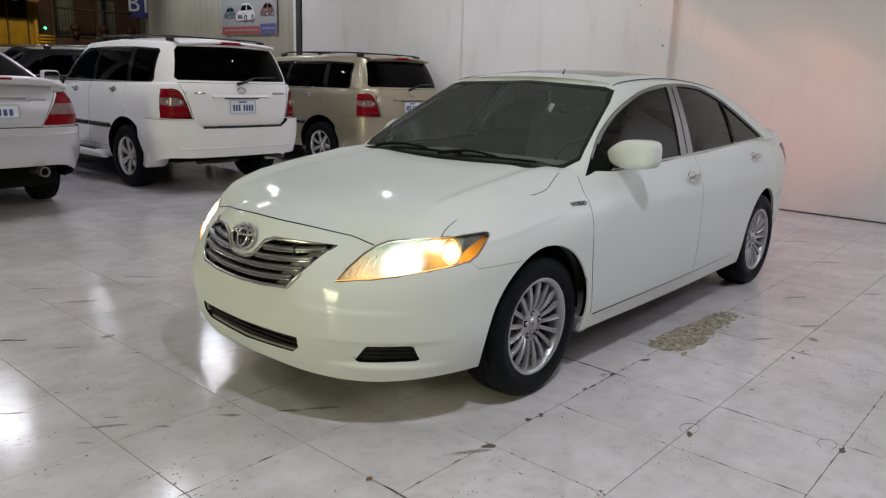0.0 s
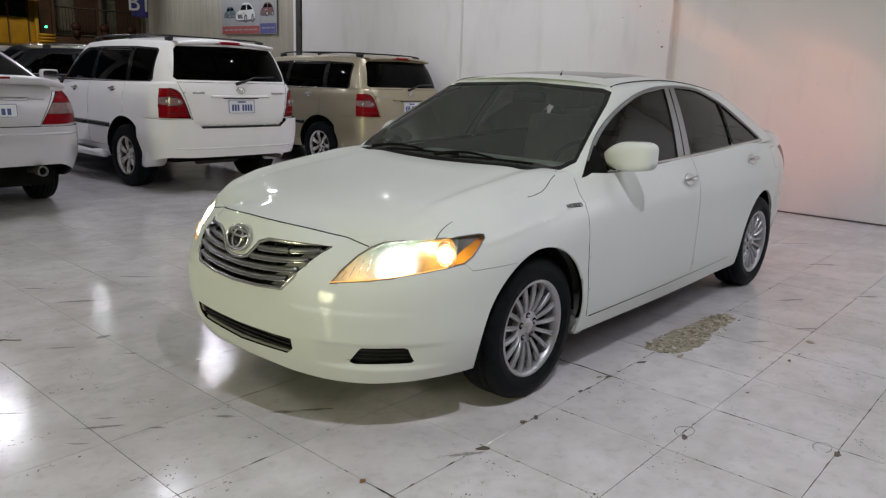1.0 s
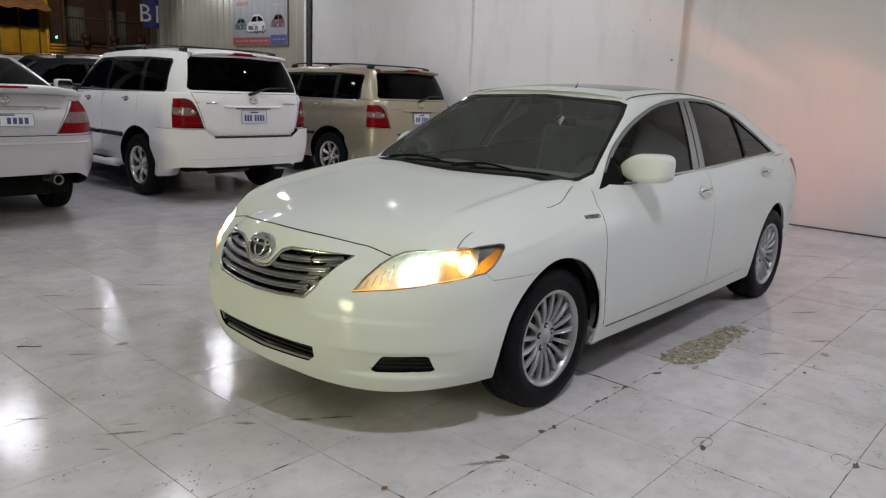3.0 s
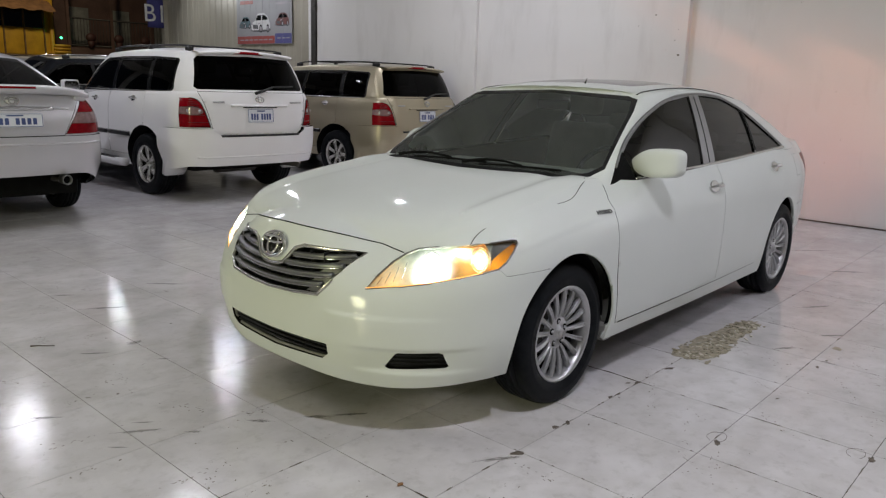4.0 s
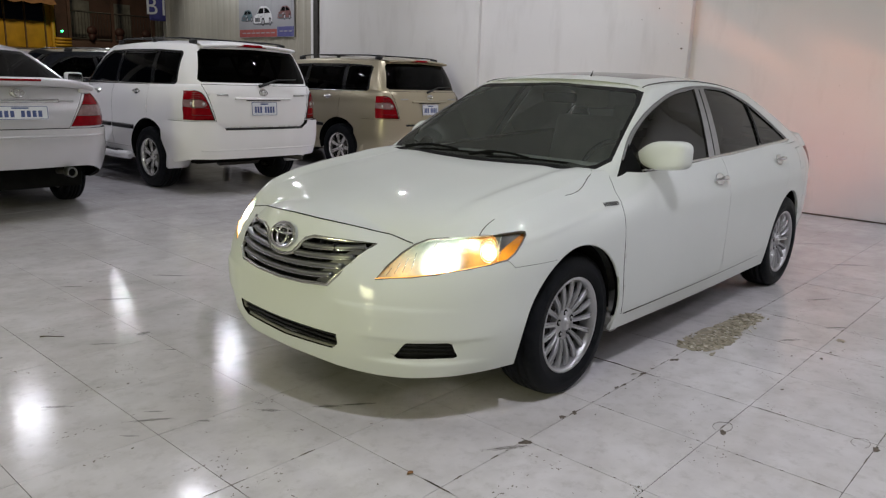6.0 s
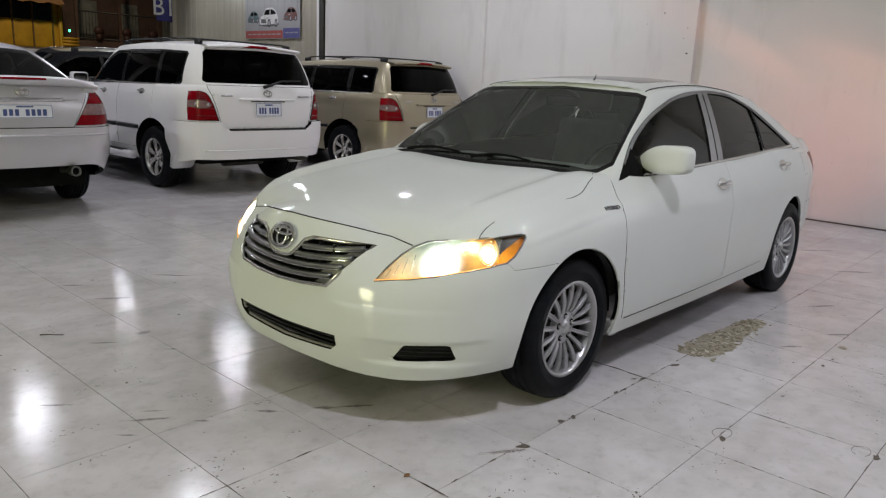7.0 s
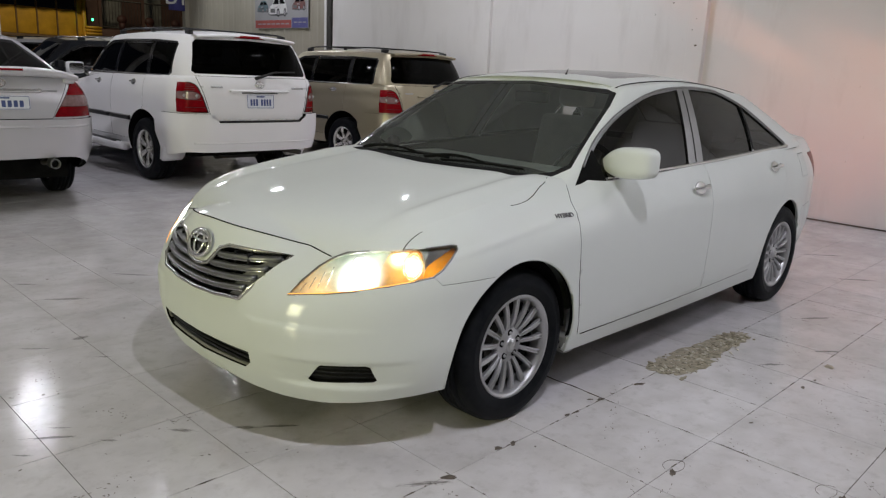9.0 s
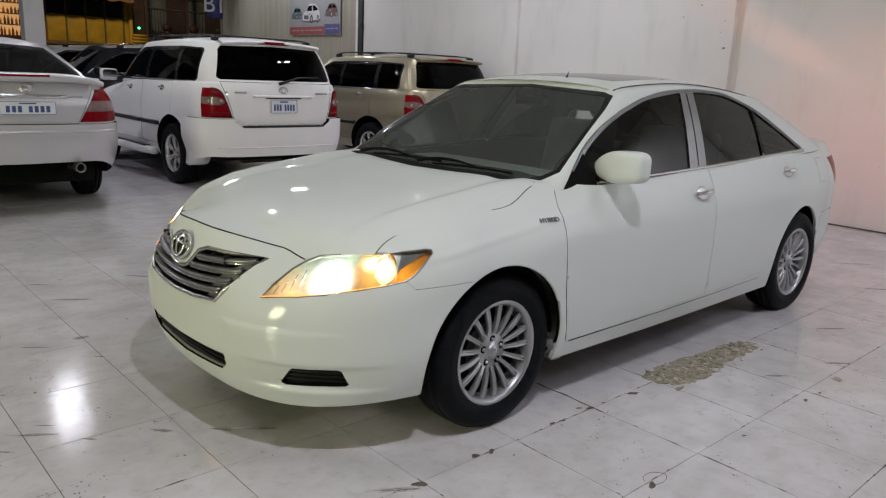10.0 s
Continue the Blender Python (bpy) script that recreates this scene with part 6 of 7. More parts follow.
    base = up_by([(-0.42, 0, 0.96 - lift), (-0.44, 0.36, 0.96 - lift), (-0.52, 0.64, 0.96 - lift), (-0.66, 0.72, 0.955 - lift), (-1.1, 0.785, 0.965 - lift), (-1.7, 0.82, 1.0 - lift), (-2.3, 0.83, 1.03 - lift), (-2.85, 0.80, 1.07), (-3.06, 0.70, 1.10), (-3.13, 0.40, 1.11), (-3.15, 0, 1.11)])
    top = up_by([(-1.12, 0, 1.43), (-1.11, 0.36, 1.42), (-1.08, 0.53, 1.40), (-1.2, 0.57, 1.41), (-1.5, 0.585, 1.425), (-1.8, 0.59, 1.43), (-2.15, 0.59, 1.415), (-2.40, 0.565, 1.392), (-2.50, 0.48, 1.40), (-2.55, 0.27, 1.415), (-2.56, 0, 1.42)])
    up = Skin(upper_skin(base, top, up_by([(-1.08, 1.43), (-1.4, 1.47), (-1.8, 1.485), (-2.2, 1.47), (-2.57, 1.42)]), n=150, nw=22, nd=8, bulge=0.012))
    is_side = lambda c, n, d: not d and c.y > 0.45 and abs(n.y) > 0.45
    up.mark("side_frame", [(-0.60, 0.965), *up_by([(-1.0, 1.27), (-1.25, 1.36), (-1.7, 1.40), (-2.1, 1.385), (-2.38, 1.30)]), (-2.70, 1.08 + lift * 0.5)], SIDE, is_side)
    up.mark("front_glass", [(-0.68, 0.99), *up_by([(-1.02, 1.25), (-1.27, 1.335), (-1.55, 1.365)]), (-1.52, 1.01)], SIDE, None, ["side_frame"])
    up.mark("rear_glass", [(-1.60, 1.015), *up_by([(-1.63, 1.37), (-2.08, 1.358), (-2.35, 1.28)]), (-2.60, 1.085 + lift * 0.5)], SIDE, None, ["side_frame"])
    up.mark("rear_border", up_by([(-0.01, 1.10), (0.70, 1.10), (0.68, 1.16), (0.48, 1.385), (-0.01, 1.41)]), FRONT, lambda c, n, d: not d and c.x < -2.35 and n.x < -0.15)
    up.mark("rear_window", up_by([(-0.01, 1.13), (0.655, 1.13), (0.465, 1.355), (-0.01, 1.385)]), FRONT, None, ["rear_border"])
    up.mark("windscreen", [(-0.01, 1.0), (0.61, 1.0), *up_by([(0.50, 1.36), (-0.01, 1.40)])], FRONT, lambda c, n, d: not d and c.x > -1.25 and n.x > 0.15)
    for side, s in (("none", 1), ("right", -1)):
        part("window", up.take("front_glass", side, 0, 0, -0.004), MAT_TINT, doors["front_door", s], "dark tinted side window")
        part("window", up.take("rear_glass", side, 0, 0, -0.004), MAT_TINT, doors["rear_door", s], "dark tinted side window")
        part("window_frame", up.take("side_frame", side, 0, 0.004, 0.002), MAT_BRUSHED, doors["rear_door", s], "bright window frame")
    part("windscreen", up.take("windscreen", "both", 0, 0, -0.002), MAT_SCREEN, car)
    part("rear_window", up.take("rear_window", "both", 0, 0, -0.002), MAT_TINT, car, "dark tinted rear window")
    part("rear_window_border", up.take("rear_border", "both", 0, 0.003, 0.0), MAT_BLACKGLOSS, car)
    for nm in ("front_glass", "rear_glass", "side_frame", "rear_window", "rear_border", "windscreen"):
        up.drop(nm)
    part("roof", up.take("body", "both", 0.0, 0.01), paint, car)

    def rear(y, z, lift=0.0):
        q, nn = on_skin(tree, (-4.4, abs(y), z), (1, 0, 0))
        q = q + nn * lift
        return Vector((q.x, math.copysign(q.y, y) if y else 0.0, q.z)), nn
    if spoiler:
        rows = []
        for y in np.linspace(-0.68, 0.68, 41):
            a = abs(y) / 0.68
            zt = 1.232 - 0.062 * a ** 4
            low_z = zt - 0.074 + 0.03 * a ** 4
            xb = -3.80 + 0.07 * a ** 2
            rows.append([Vector((xb + 0.30, y, zt - 0.030)), Vector((xb + 0.07, y, zt + 0.004)), Vector((xb + 0.010, y, zt - 0.003)), Vector((xb, y, zt - 0.020)), Vector((xb + 0.018, y, low_z)), Vector((xb + 0.24, y, low_z - 0.008)), Vector((xb + 0.30, y, zt - 0.030))])
        bm = bmesh.new()
        weld_rows(bm, rows)
        bmesh.ops.recalc_face_normals(bm, faces=bm.faces)
        wing = part("spoiler", bm, paint, lid, "raised boot spoiler")
        for s in (1, -1):
            part("spoiler_foot", box_bm(-3.72, -3.55, s * 0.60 - 0.05, s * 0.60 + 0.05, 1.10, 1.20, bevel=0.015), paint, wing)
        part("spoiler_foot", box_bm(-3.70, -3.58, -0.05, 0.05, 1.13, 1.21, bevel=0.01), paint, wing)
        part("stop_lamp", sweep([(-3.803 + 0.012 * (y / 0.2) ** 2, y, 1.212) for y in np.linspace(-0.20, 0.20, 11)], 0.010, n=8), MAT_REDLENS, wing, "red high stop lamp")
    part("bumper_ridge", sweep([rear(y, 0.735, 0.022)[0] for y in np.linspace(-0.74, 0.74, 41)], 0.011, n=8), paint, car)
    part("handle_bar", sweep([rear(y, 1.035, 0.012)[0] for y in np.linspace(-0.33, 0.33, 21)], 0.018, n=8, flat=1.1), MAT_CHROME, lid, "chrome boot strip")
    q, nn = rear(0.0, 0.94, 0.008)
    plate(car, q, Vector((-1, 0, 0.10)), 0.46, 0.118, (3, 4))
    q, nn = rear(0.0, 1.098, 0.004)
    emblem(car, q, nn, 0.115, 0.075, (paint, MAT_CHROME))
    for y0, w in ((-0.40, 0.15), (0.40, 0.15)):
        q, nn = rear(y0, 1.035, 0.001)
        nn = Vector((nn.x, math.copysign(nn.y, y0), nn.z))
        part("model_badge", prism(round_rect(w, 0.017, 0.004, 2), 0.004, frame_at(q, nn)), MAT_BADGEGREY, lid, "plain chrome badge bar")
    for s in (1, -1):
        for ax in (0.0, -2.72):
            part("arch_liner", arch_liner(ax, 0.32, 0.358, s * 0.5, s * 0.86), MAT_INNER, car)
            wheel(car, (ax, s * 0.745, 0.318), s > 0, 0.320, 0.205, 0.198, (7, 0.16), (MAT_RUBBER, MAT_ALLOY, MAT_BLACK))
    part("underside", box_bm(-3.45, 0.5, -0.62, 0.62, 0.24, 0.42), MAT_INNER, car, smooth=False)
    tip = lathe([(0.030, -0.06), (0.043, -0.05), (0.046, 0.06), (0.043, 0.066), (0.036, 0.062), (0.030, -0.05)], 28)
    bmesh.ops.transform(tip, matrix=pose(-3.715, -0.415, 0.405, 0, 0, 90), verts=tip.verts)
    ex = part("exhaust", tip, MAT_DARKCHROME, car, "oval smoked chrome exhaust tip")
    # Near-black disc plugging the tip, in place of the shade inside.
    bm = bmesh.new()
    cyl(bm, (-3.735, -0.415, 0.405), (-3.745, -0.415, 0.405), 0.036, n=24)
    part("bore", bm, MAT_INNER, ex)
    part("pipe", sweep([(-3.1, -0.40, 0.36), (-3.66, -0.415, 0.405)], 0.028, n=10), MAT_STEEL, ex)
    part("cabin_floor", box_bm(-3.1, -0.6, -0.72, 0.72, 0.26, 0.40), MAT_INNER, car, smooth=False)
    part("parcel_shelf", box_bm(-3.0, -2.5, -0.6, 0.6, 1.0, 1.07, bevel=0.02), MAT_DASH, car)
    for sy in (0.37, -0.37):
        seat(car, -1.62, sy, 0.5, MAT_SEATDARK)
    car.scale = (1.0, 1.0, tall)
    return car


MAT_SEATDARK = plain("dark_seat_cloth", (0.10, 0.095, 0.09), 0.8, vary=0.15, scale=12, bumpy=0.2)
MAT_NIGHT = plain("black_paint", (0.008, 0.009, 0.012), 0.5, vary=0.2, coat=0.35, spec=0.12)
build_suv("sport_utility_vehicle", "white sport utility vehicle with red tail lamps and running boards", MAT_SUVWHITE, (-2.385, -8.77, 0), (6, 0.13), MAT_BLACK, True, 1.05)
build_suv("sport_utility_vehicle", "champagne gold sport utility vehicle parked beside the white wall", MAT_GOLD, (-5.27, -8.80, 0), (7, 0.10), MAT_BLACK, False, 1.0, 0.965)
build_saloon("saloon_car", "silver saloon car with a boot spoiler and red tail lamps", MAT_SILVER, (0.385, -8.42, 0), True, -90, 0.075, 1.035)
build_suv("sport_utility_vehicle", "black sport utility vehicle parked crosswise farther back", MAT_NIGHT, (-1.35, -12.3, 0), (6, 0.13), MAT_CHROME, False, 1.0, 0.985, 0)
build_suv("sport_utility_vehicle", "white sport utility vehicle parked crosswise outside the gate", MAT_SUVWHITE, (-1.8, -17.3, 0), (6, 0.13), MAT_BLACK, False, 1.0, 1.0, 0)


# ---- the side wall past the white bay, the gate end and the street ----
def corrugated(y0, y1, x, z0, z1, pitch=0.24, deep=0.010):
    bm = bmesh.new()
    rows = []
    y = y0
    while y < y1 - 1e-6:
        for f, d in ((0.0, 0), (0.55, 0), (0.66, deep), (0.90, deep)):
            yy = min(y + f * pitch, y1)
            rows.append([Vector((x + d, yy, z0)), Vector((x + d, yy, z1))])
        y += pitch
    rows.append([Vector((x, y1, z0)), Vector((x, y1, z1))])
    weld_rows(bm, rows)
    r = bmesh.ops.extrude_face_region(bm, geom=bm.faces[:])
    bmesh.ops.translate(bm, verts=[g for g in r["geom"] if isinstance(g, bmesh.types.BMVert)], vec=(-0.03, 0, 0))
    bmesh.ops.recalc_face_normals(bm, faces=bm.faces)
    return bm


structure("wall_sheet", corrugated(-14.75, -9.16, HALL_X0 - 0.06, 0.0, HALL_H), MAT_CORR, "cream ribbed sheet metal side wall", "wall")
post = structure("trim_post", box_bm(HALL_X0 - 0.10, HALL_X0 + 0.03, -9.15, -9.02, 0, HALL_H, bevel=0.006), MAT_STEEL, "dark steel post at the end of the plaster wall", "post")
for z in (0.6, 1.35, 2.25, 2.75, 3.4):
    part("hinge", box_bm(HALL_X0 + 0.03, HALL_X0 + 0.055, -9.07, -9.0, z, z + 0.06, bevel=0.008), MAT_STEEL, post)
structure("trim_edge", box_bm(HALL_X0 - 0.04, HALL_X0 + 0.02, -9.24, -9.17, 0, HALL_H, bevel=0.006), MAT_SUVWHITE, "white metal edge strip beside the post", "trim")

# poster on the sheet wall
px = HALL_X0 - 0.02
poster = tagged(part("poster", box_bm(px, px + 0.006, -11.72, -9.80, 2.10, 3.75), MAT_POSTER, None, "", False), "white vinyl poster with car pictures hung on the sheet wall", "poster")
part("red_band", box_bm(px + 0.006, px + 0.009, -11.70, -10.38, 2.11, 2.26), MAT_POSTERRED, poster, "red band with plain bars", smooth=False)
part("blue_band", box_bm(px + 0.006, px + 0.009, -10.36, -9.82, 2.11, 2.30), MAT_POSTERBLUE, poster, "blue band with plain bars", smooth=False)
for k in range(7):
    part("bar", box_bm(px + 0.009, px + 0.011, -11.60 + k * 0.17, -11.47 + k * 0.17, 2.175, 2.20), MAT_POSTER, poster, smooth=False)
for k in range(3):
    part("bar", box_bm(px + 0.009, px + 0.011, -10.28 + k * 0.15, -10.17 + k * 0.15, 2.20, 2.225), MAT_POSTER, poster, smooth=False)
for k, (y, z, w, m) in enumerate(((-11.38, 3.02, 0.56, 0), (-11.35, 2.90, 0.46, 0), (-10.10, 3.10, 0.46, 0), (-10.10, 2.98, 0.46, 0), (-10.10, 2.86, 0.46, 0))):
    part("bar", box_bm(px + 0.006, px + 0.008, y - w / 2, y + w / 2, z, z + (0.07 if k < 2 else 0.035)), MAT_POSTERRED if k < 2 else MAT_POSTERGREY, poster, smooth=False)


def poster_car(y, z, w, mat, label):
    """A flat printed car seen from its front corner: shadow, body, glass, lamps, grille and wheels."""
    m = Matrix.Translation((px + 0.0065, y, z)) @ Matrix(((0, 0, 1), (1, 0, 0), (0, 1, 0))).to_4x4()
    h = w * 0.62

    def flat(name, pts, layer, ink, parent, words=""):
        return part(name, prism([(a * w, b * h) for a, b in pts], 0.0006, m @ Matrix.Translation((0, 0, 0.0007 * layer))), ink, parent, words, smooth=False)

    ob = flat("printed_car", [(-0.50, 0.14), (-0.51, 0.34), (-0.45, 0.48), (-0.33, 0.56), (-0.18, 0.86), (-0.08, 0.93), (0.20, 0.93), (0.36, 0.80), (0.46, 0.58), (0.51, 0.44), (0.51, 0.20), (0.44, 0.12), (-0.44, 0.09)], 1, mat, poster, label)
    flat("printed_shadow", [(0.56 * math.cos(t), 0.10 + 0.10 * math.sin(t)) for t in np.linspace(0, 2 * math.pi, 21)[:-1]], 0, MAT_PRINTGREY, ob)
    flat("printed_glass", [(-0.29, 0.58), (-0.16, 0.83), (0.06, 0.84), (0.05, 0.58)], 2, MAT_BLACKGLOSS, ob)
    flat("printed_glass", [(0.09, 0.58), (0.09, 0.84), (0.20, 0.84), (0.33, 0.74), (0.41, 0.60)], 2, MAT_BLACKGLOSS, ob)
    flat("printed_grille", [(-0.42, 0.18), (-0.42, 0.38), (-0.16, 0.36), (-0.14, 0.16)], 2, MAT_PRINTGREY, ob)
    flat("printed_lamp", [(-0.50, 0.38), (-0.48, 0.46), (-0.43, 0.44), (-0.43, 0.38)], 2, MAT_POSTERGREY, ob)
    flat("printed_lamp", [(-0.14, 0.38), (-0.13, 0.45), (0.00, 0.47), (-0.02, 0.40)], 2, MAT_POSTERGREY, ob)
    for a, rw in ((0.02, 0.085), (0.40, 0.065)):
        wheel_rim = [(a + rw * math.cos(t), 0.17 + 0.21 * math.sin(t)) for t in np.linspace(0, 2 * math.pi, 17)[:-1]]
        flat("printed_wheel", wheel_rim, 2, MAT_BLACK, ob)
        flat("printed_rim", [(a + (x - a) * 0.6, 0.17 + (q - 0.17) * 0.6) for x, q in wheel_rim], 3, MAT_POSTERGREY, ob)


for k in range(9):
    part("crease", sweep([(px + 0.0065, -11.65 + 0.22 * k + 0.02 * math.sin(3 * t + k), 2.12 + 1.6 * t) for t in np.linspace(0, 1, 9)], 0.0035, n=5), MAT_POSTER, poster)
poster_car(-11.42, 2.42, 0.40, MAT_PRINTTEAL, "printed teal car")
poster_car(-10.86, 2.34, 0.64, MAT_PRINTWHITE, "printed white car")
poster_car(-10.12, 2.44, 0.44, MAT_PRINTRED, "printed red car")

# gate end: columns, lintel, banner
for cx in (-2.15, 1.8, 5.6, 8.9):
    structure("column", box_bm(cx - 0.19, cx + 0.19, -14.85, -14.5, 0, HALL_H, bevel=0.012), MAT_WALL, "white painted concrete column at the open end", "column")
structure("trim_gate_post", box_bm(-6.52, -6.36, -14.9, -14.74, 0, HALL_H, bevel=0.01), MAT_CORR, "pale steel gate post at the open end", "post")
structure("trim_lintel", box_bm(-6.5, 9.1, -14.83, -14.53, 4.05, HALL_H, bevel=0.01), MAT_WALL, "white beam over the open end", "beam")
flag = bmesh.new()
weld_rows(flag, [[Vector((x, -14.70 + 0.012 * math.sin(x * 22), z)) for z in np.linspace(2.50, 4.05, 12)] for x in np.linspace(-6.34, -5.93, 12)])
r = bmesh.ops.extrude_face_region(flag, geom=flag.faces[:])
bmesh.ops.translate(flag, verts=[g for g in r["geom"] if isinstance(g, bmesh.types.BMVert)], vec=(0, -0.003, 0))
bmesh.ops.recalc_face_normals(flag, faces=flag.faces)
banner = tagged(part("banner", flag, MAT_BANNER), "blue hanging banner with white letters at the gate post", "banner")
part("letter_panel", text_bm("B1", 0.56, 0.002, Matrix.Translation((-6.12, -14.675, 2.80)) @ pose(0, 0, 0, 90, 0, 180)), MAT_PRINTWHITE, banner, "white letters", smooth=False)
part("bracket", sweep([(-6.40, -14.70, 4.02), (-5.90, -14.70, 4.02)], 0.015, n=8), MAT_STEEL, banner)

# the street outside: road, shops
structure("road", box_bm(-40, 40, -60, -15.4, -0.04, -0.012), MAT_ROAD, "dark asphalt street outside the hall", "road")
FY = -32.0
shop = thing("shop", "yellow panelled shop front with dark windows at night", "building", "", (0, 0, 0))
part("wall", box_bm(-10.35, -2.0, FY - 6, FY, 0, 4.6), MAT_SHOPYELLOW, shop, smooth=False)
for k in range(5):
    x = -9.95 + 0.78 * k
    part("panel", box_bm(x, x + 0.70, FY, FY + 0.05, 2.12, 3.14, bevel=0.01), MAT_SHOPYELLOW, shop)
    part("window", box_bm(x, x + 0.70, FY + 0.01, FY + 0.03, 3.20, 4.0), MAT_BLACKGLOSS, shop, smooth=False)
    part("mullion", box_bm(x - 0.07, x - 0.02, FY, FY + 0.07, 2.1, 4.05), MAT_SHOPFRAME, shop, smooth=False)
part("sill", box_bm(-10.1, -6.1, FY, FY + 0.14, 1.98, 2.10, bevel=0.01), MAT_SHOPFRAME, shop)
aw = bmesh.new()
weld_rows(aw, [[Vector((x, FY + 0.02, 4.35)), Vector((x, FY + 0.7, 4.02 + 0.02 * math.sin(x * 9))), Vector((x, FY + 0.9, 3.86 + 0.03 * math.sin(x * 9)))] for x in np.linspace(-10.2, -5.8, 40)])
part("awning", aw, MAT_AWNING, shop, "brown fabric awning")
part("drain_pipe", sweep([(-10.28, FY + 0.1, 0), (-10.28, FY + 0.1, 4.4)], 0.09, n=12), MAT_SHOPYELLOW, shop)
part("box_step", box_bm(-10.75, -10.1, FY + 0.1, FY + 0.6, 1.9, 2.22, bevel=0.02), MAT_SHOPYELLOW, shop)
for k in range(3):
    part("roll", sweep([(-10.8, FY + 0.6, 2.25 + 0.13 * k), (-10.15, FY + 0.6, 2.25 + 0.13 * k)], 0.06, n=10), MAT_SHOPYELLOW, shop)
bm = bmesh.new()
ellipsoid(bm, (-10.44, FY + 0.62, 2.84), (0.05, 0.05, 0.05))
tagged(part("signal_light", bm, MAT_GREENGLOW), "small green signal light on the shop", "light")

kiosk = thing("kiosk", "warm lit kiosk with shelves full of bottles", "building")
part("wall", box_bm(-6.05, -2.2, FY + 0.35, FY + 0.45, 0.0, 4.4), MAT_SHOPFRAME, kiosk, smooth=False)
# The shelf back glows itself, in place of lamps inside the kiosk.
part("shelf_back", box_bm(-5.85, -3.6, FY + 0.45, FY + 0.48, 2.2, 4.2), MAT_SHELFGLOW, kiosk, "shelf back glowing in place of kiosk lamps", smooth=False)
rng = random.Random(4)
for k in range(5):
    z = 2.22 + 0.42 * k
    part("shelf", box_bm(-5.85, -3.6, FY + 0.48, FY + 0.75, z - 0.04, z), MAT_SHOPFRAME, kiosk, smooth=False)
    for j in range(16):
        x = -5.76 + 0.135 * j + rng.uniform(-0.02, 0.02)
        h = rng.uniform(0.2, 0.32)
        b = lathe([(0.001, 0), (0.045, 0), (0.047, h * 0.6), (0.02, h * 0.8), (0.017, h), (0.001, h)], 12)
        bmesh.ops.transform(b, matrix=pose(x, FY + 0.62, z, 90), verts=b.verts)
        part("bottle", b, (MAT_BOTTLE, MAT_AMBER, MAT_AWNING)[rng.randrange(3)], kiosk)

house = thing("balcony_house", "dark brown house with a railed balcony at night", "building")
part("wall", box_bm(-20, -10.9, FY - 5, FY - 1.2, 0, 9), MAT_HOUSE, house, smooth=False)
part("balcony_floor", box_bm(-20, -10.95, FY - 1.2, FY + 0.1, 2.2, 2.5, bevel=0.02), MAT_HOUSE, house)
for z in (2.6, 3.75):
    part("rail", sweep([(-20, FY, z), (-10.95, FY, z)], 0.035, n=8), MAT_STEEL, house)
for k in range(60):
    x = -10.98 - 0.14 * k
    part("baluster", sweep([(x, FY, 2.5), (x, FY, 3.75)], 0.012, n=6), MAT_STEEL, house)
for k in range(5):
    x = -11.0 - 1.9 * k
    part("post", box_bm(x - 0.06, x + 0.06, FY - 0.06, FY + 0.06, 0.0, 6.0), MAT_HOUSE, house, smooth=False)
    part("window", box_bm(x - 1.4, x - 0.5, FY - 1.2, FY - 1.17, 2.7, 4.3), MAT_CURTAIN, house, smooth=False)
for k in range(5):
    bm = bmesh.new()
    ellipsoid(bm, (-11.9 - 1.25 * k, FY + 0.12, 2.95), (0.22, 0.16, 0.20))
    bmesh.ops.create_cone(bm, cap_ends=True, segments=12, radius1=0.1, radius2=0.15, depth=0.3, matrix=Matrix.Translation((-11.9 - 1.25 * k, FY + 0.12, 2.65)))
    tagged(part("hanging_lantern", bm, MAT_LANTERN), "dark round lantern hung on the balcony rail", "lantern", "balcony lanterns")
# Added warm lamp, unseen, to light the shop fronts across the street.
area_lamp(-7.5, -25.0, 9.5, 1.0, 1.0, 470, (1.0, 0.86, 0.62))
flood = tagged(part("flood_lamp", box_bm(-5.28, -4.52, -14.50, -14.40, 3.42, 3.72, bevel=0.02), MAT_LAMPHOUSING), "lit flood lamp fixed to the beam over the open end", "lamp")
part("bracket", box_bm(-4.95, -4.85, -14.54, -14.44, 3.70, 4.07), MAT_STEEL, flood, smooth=False)

# ---- ceiling lamps ----
def ceiling_lamp(x, y):
    ob = thing("ceiling_lamp", "square white ceiling lamp, lit, out of view, some added as fill", "lamp", "ceiling lamps", (x, y, HALL_H))
    part("housing", box_bm(-0.15, 0.15, -0.15, 0.15, -0.345, -0.28, bevel=0.01), MAT_LAMPHOUSING, ob)
    part("stem", sweep([(0, 0, -0.28), (0, 0, 0)], 0.015, n=8), MAT_STEEL, ob)
    return ob


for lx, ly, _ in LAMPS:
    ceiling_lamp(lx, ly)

# Housing for the added fill lamp, out of view.
lamp_box = thing("wall_lamp", "unseen yellowish fill lamp added on the front wall", "lamp", at=(HALL_X1, FILL_LAMP[1], FILL_LAMP[2]))
part("housing", box_bm(-0.17, 0.0, -1.15, 1.15, -0.55, 0.55, bevel=0.015), MAT_LAMPHOUSING, lamp_box)

# ---- floor: slab and tiles ----
slab = structure("floor", box_bm(-6.45, 9.05, -15.0, 7.05, -0.03, -0.0032), MAT_JOINT, "polished white floor tiles with dark worn joints", "floor")
TX, TY, TW, TH = 0.016, 0.988, 0.5005, 0.513


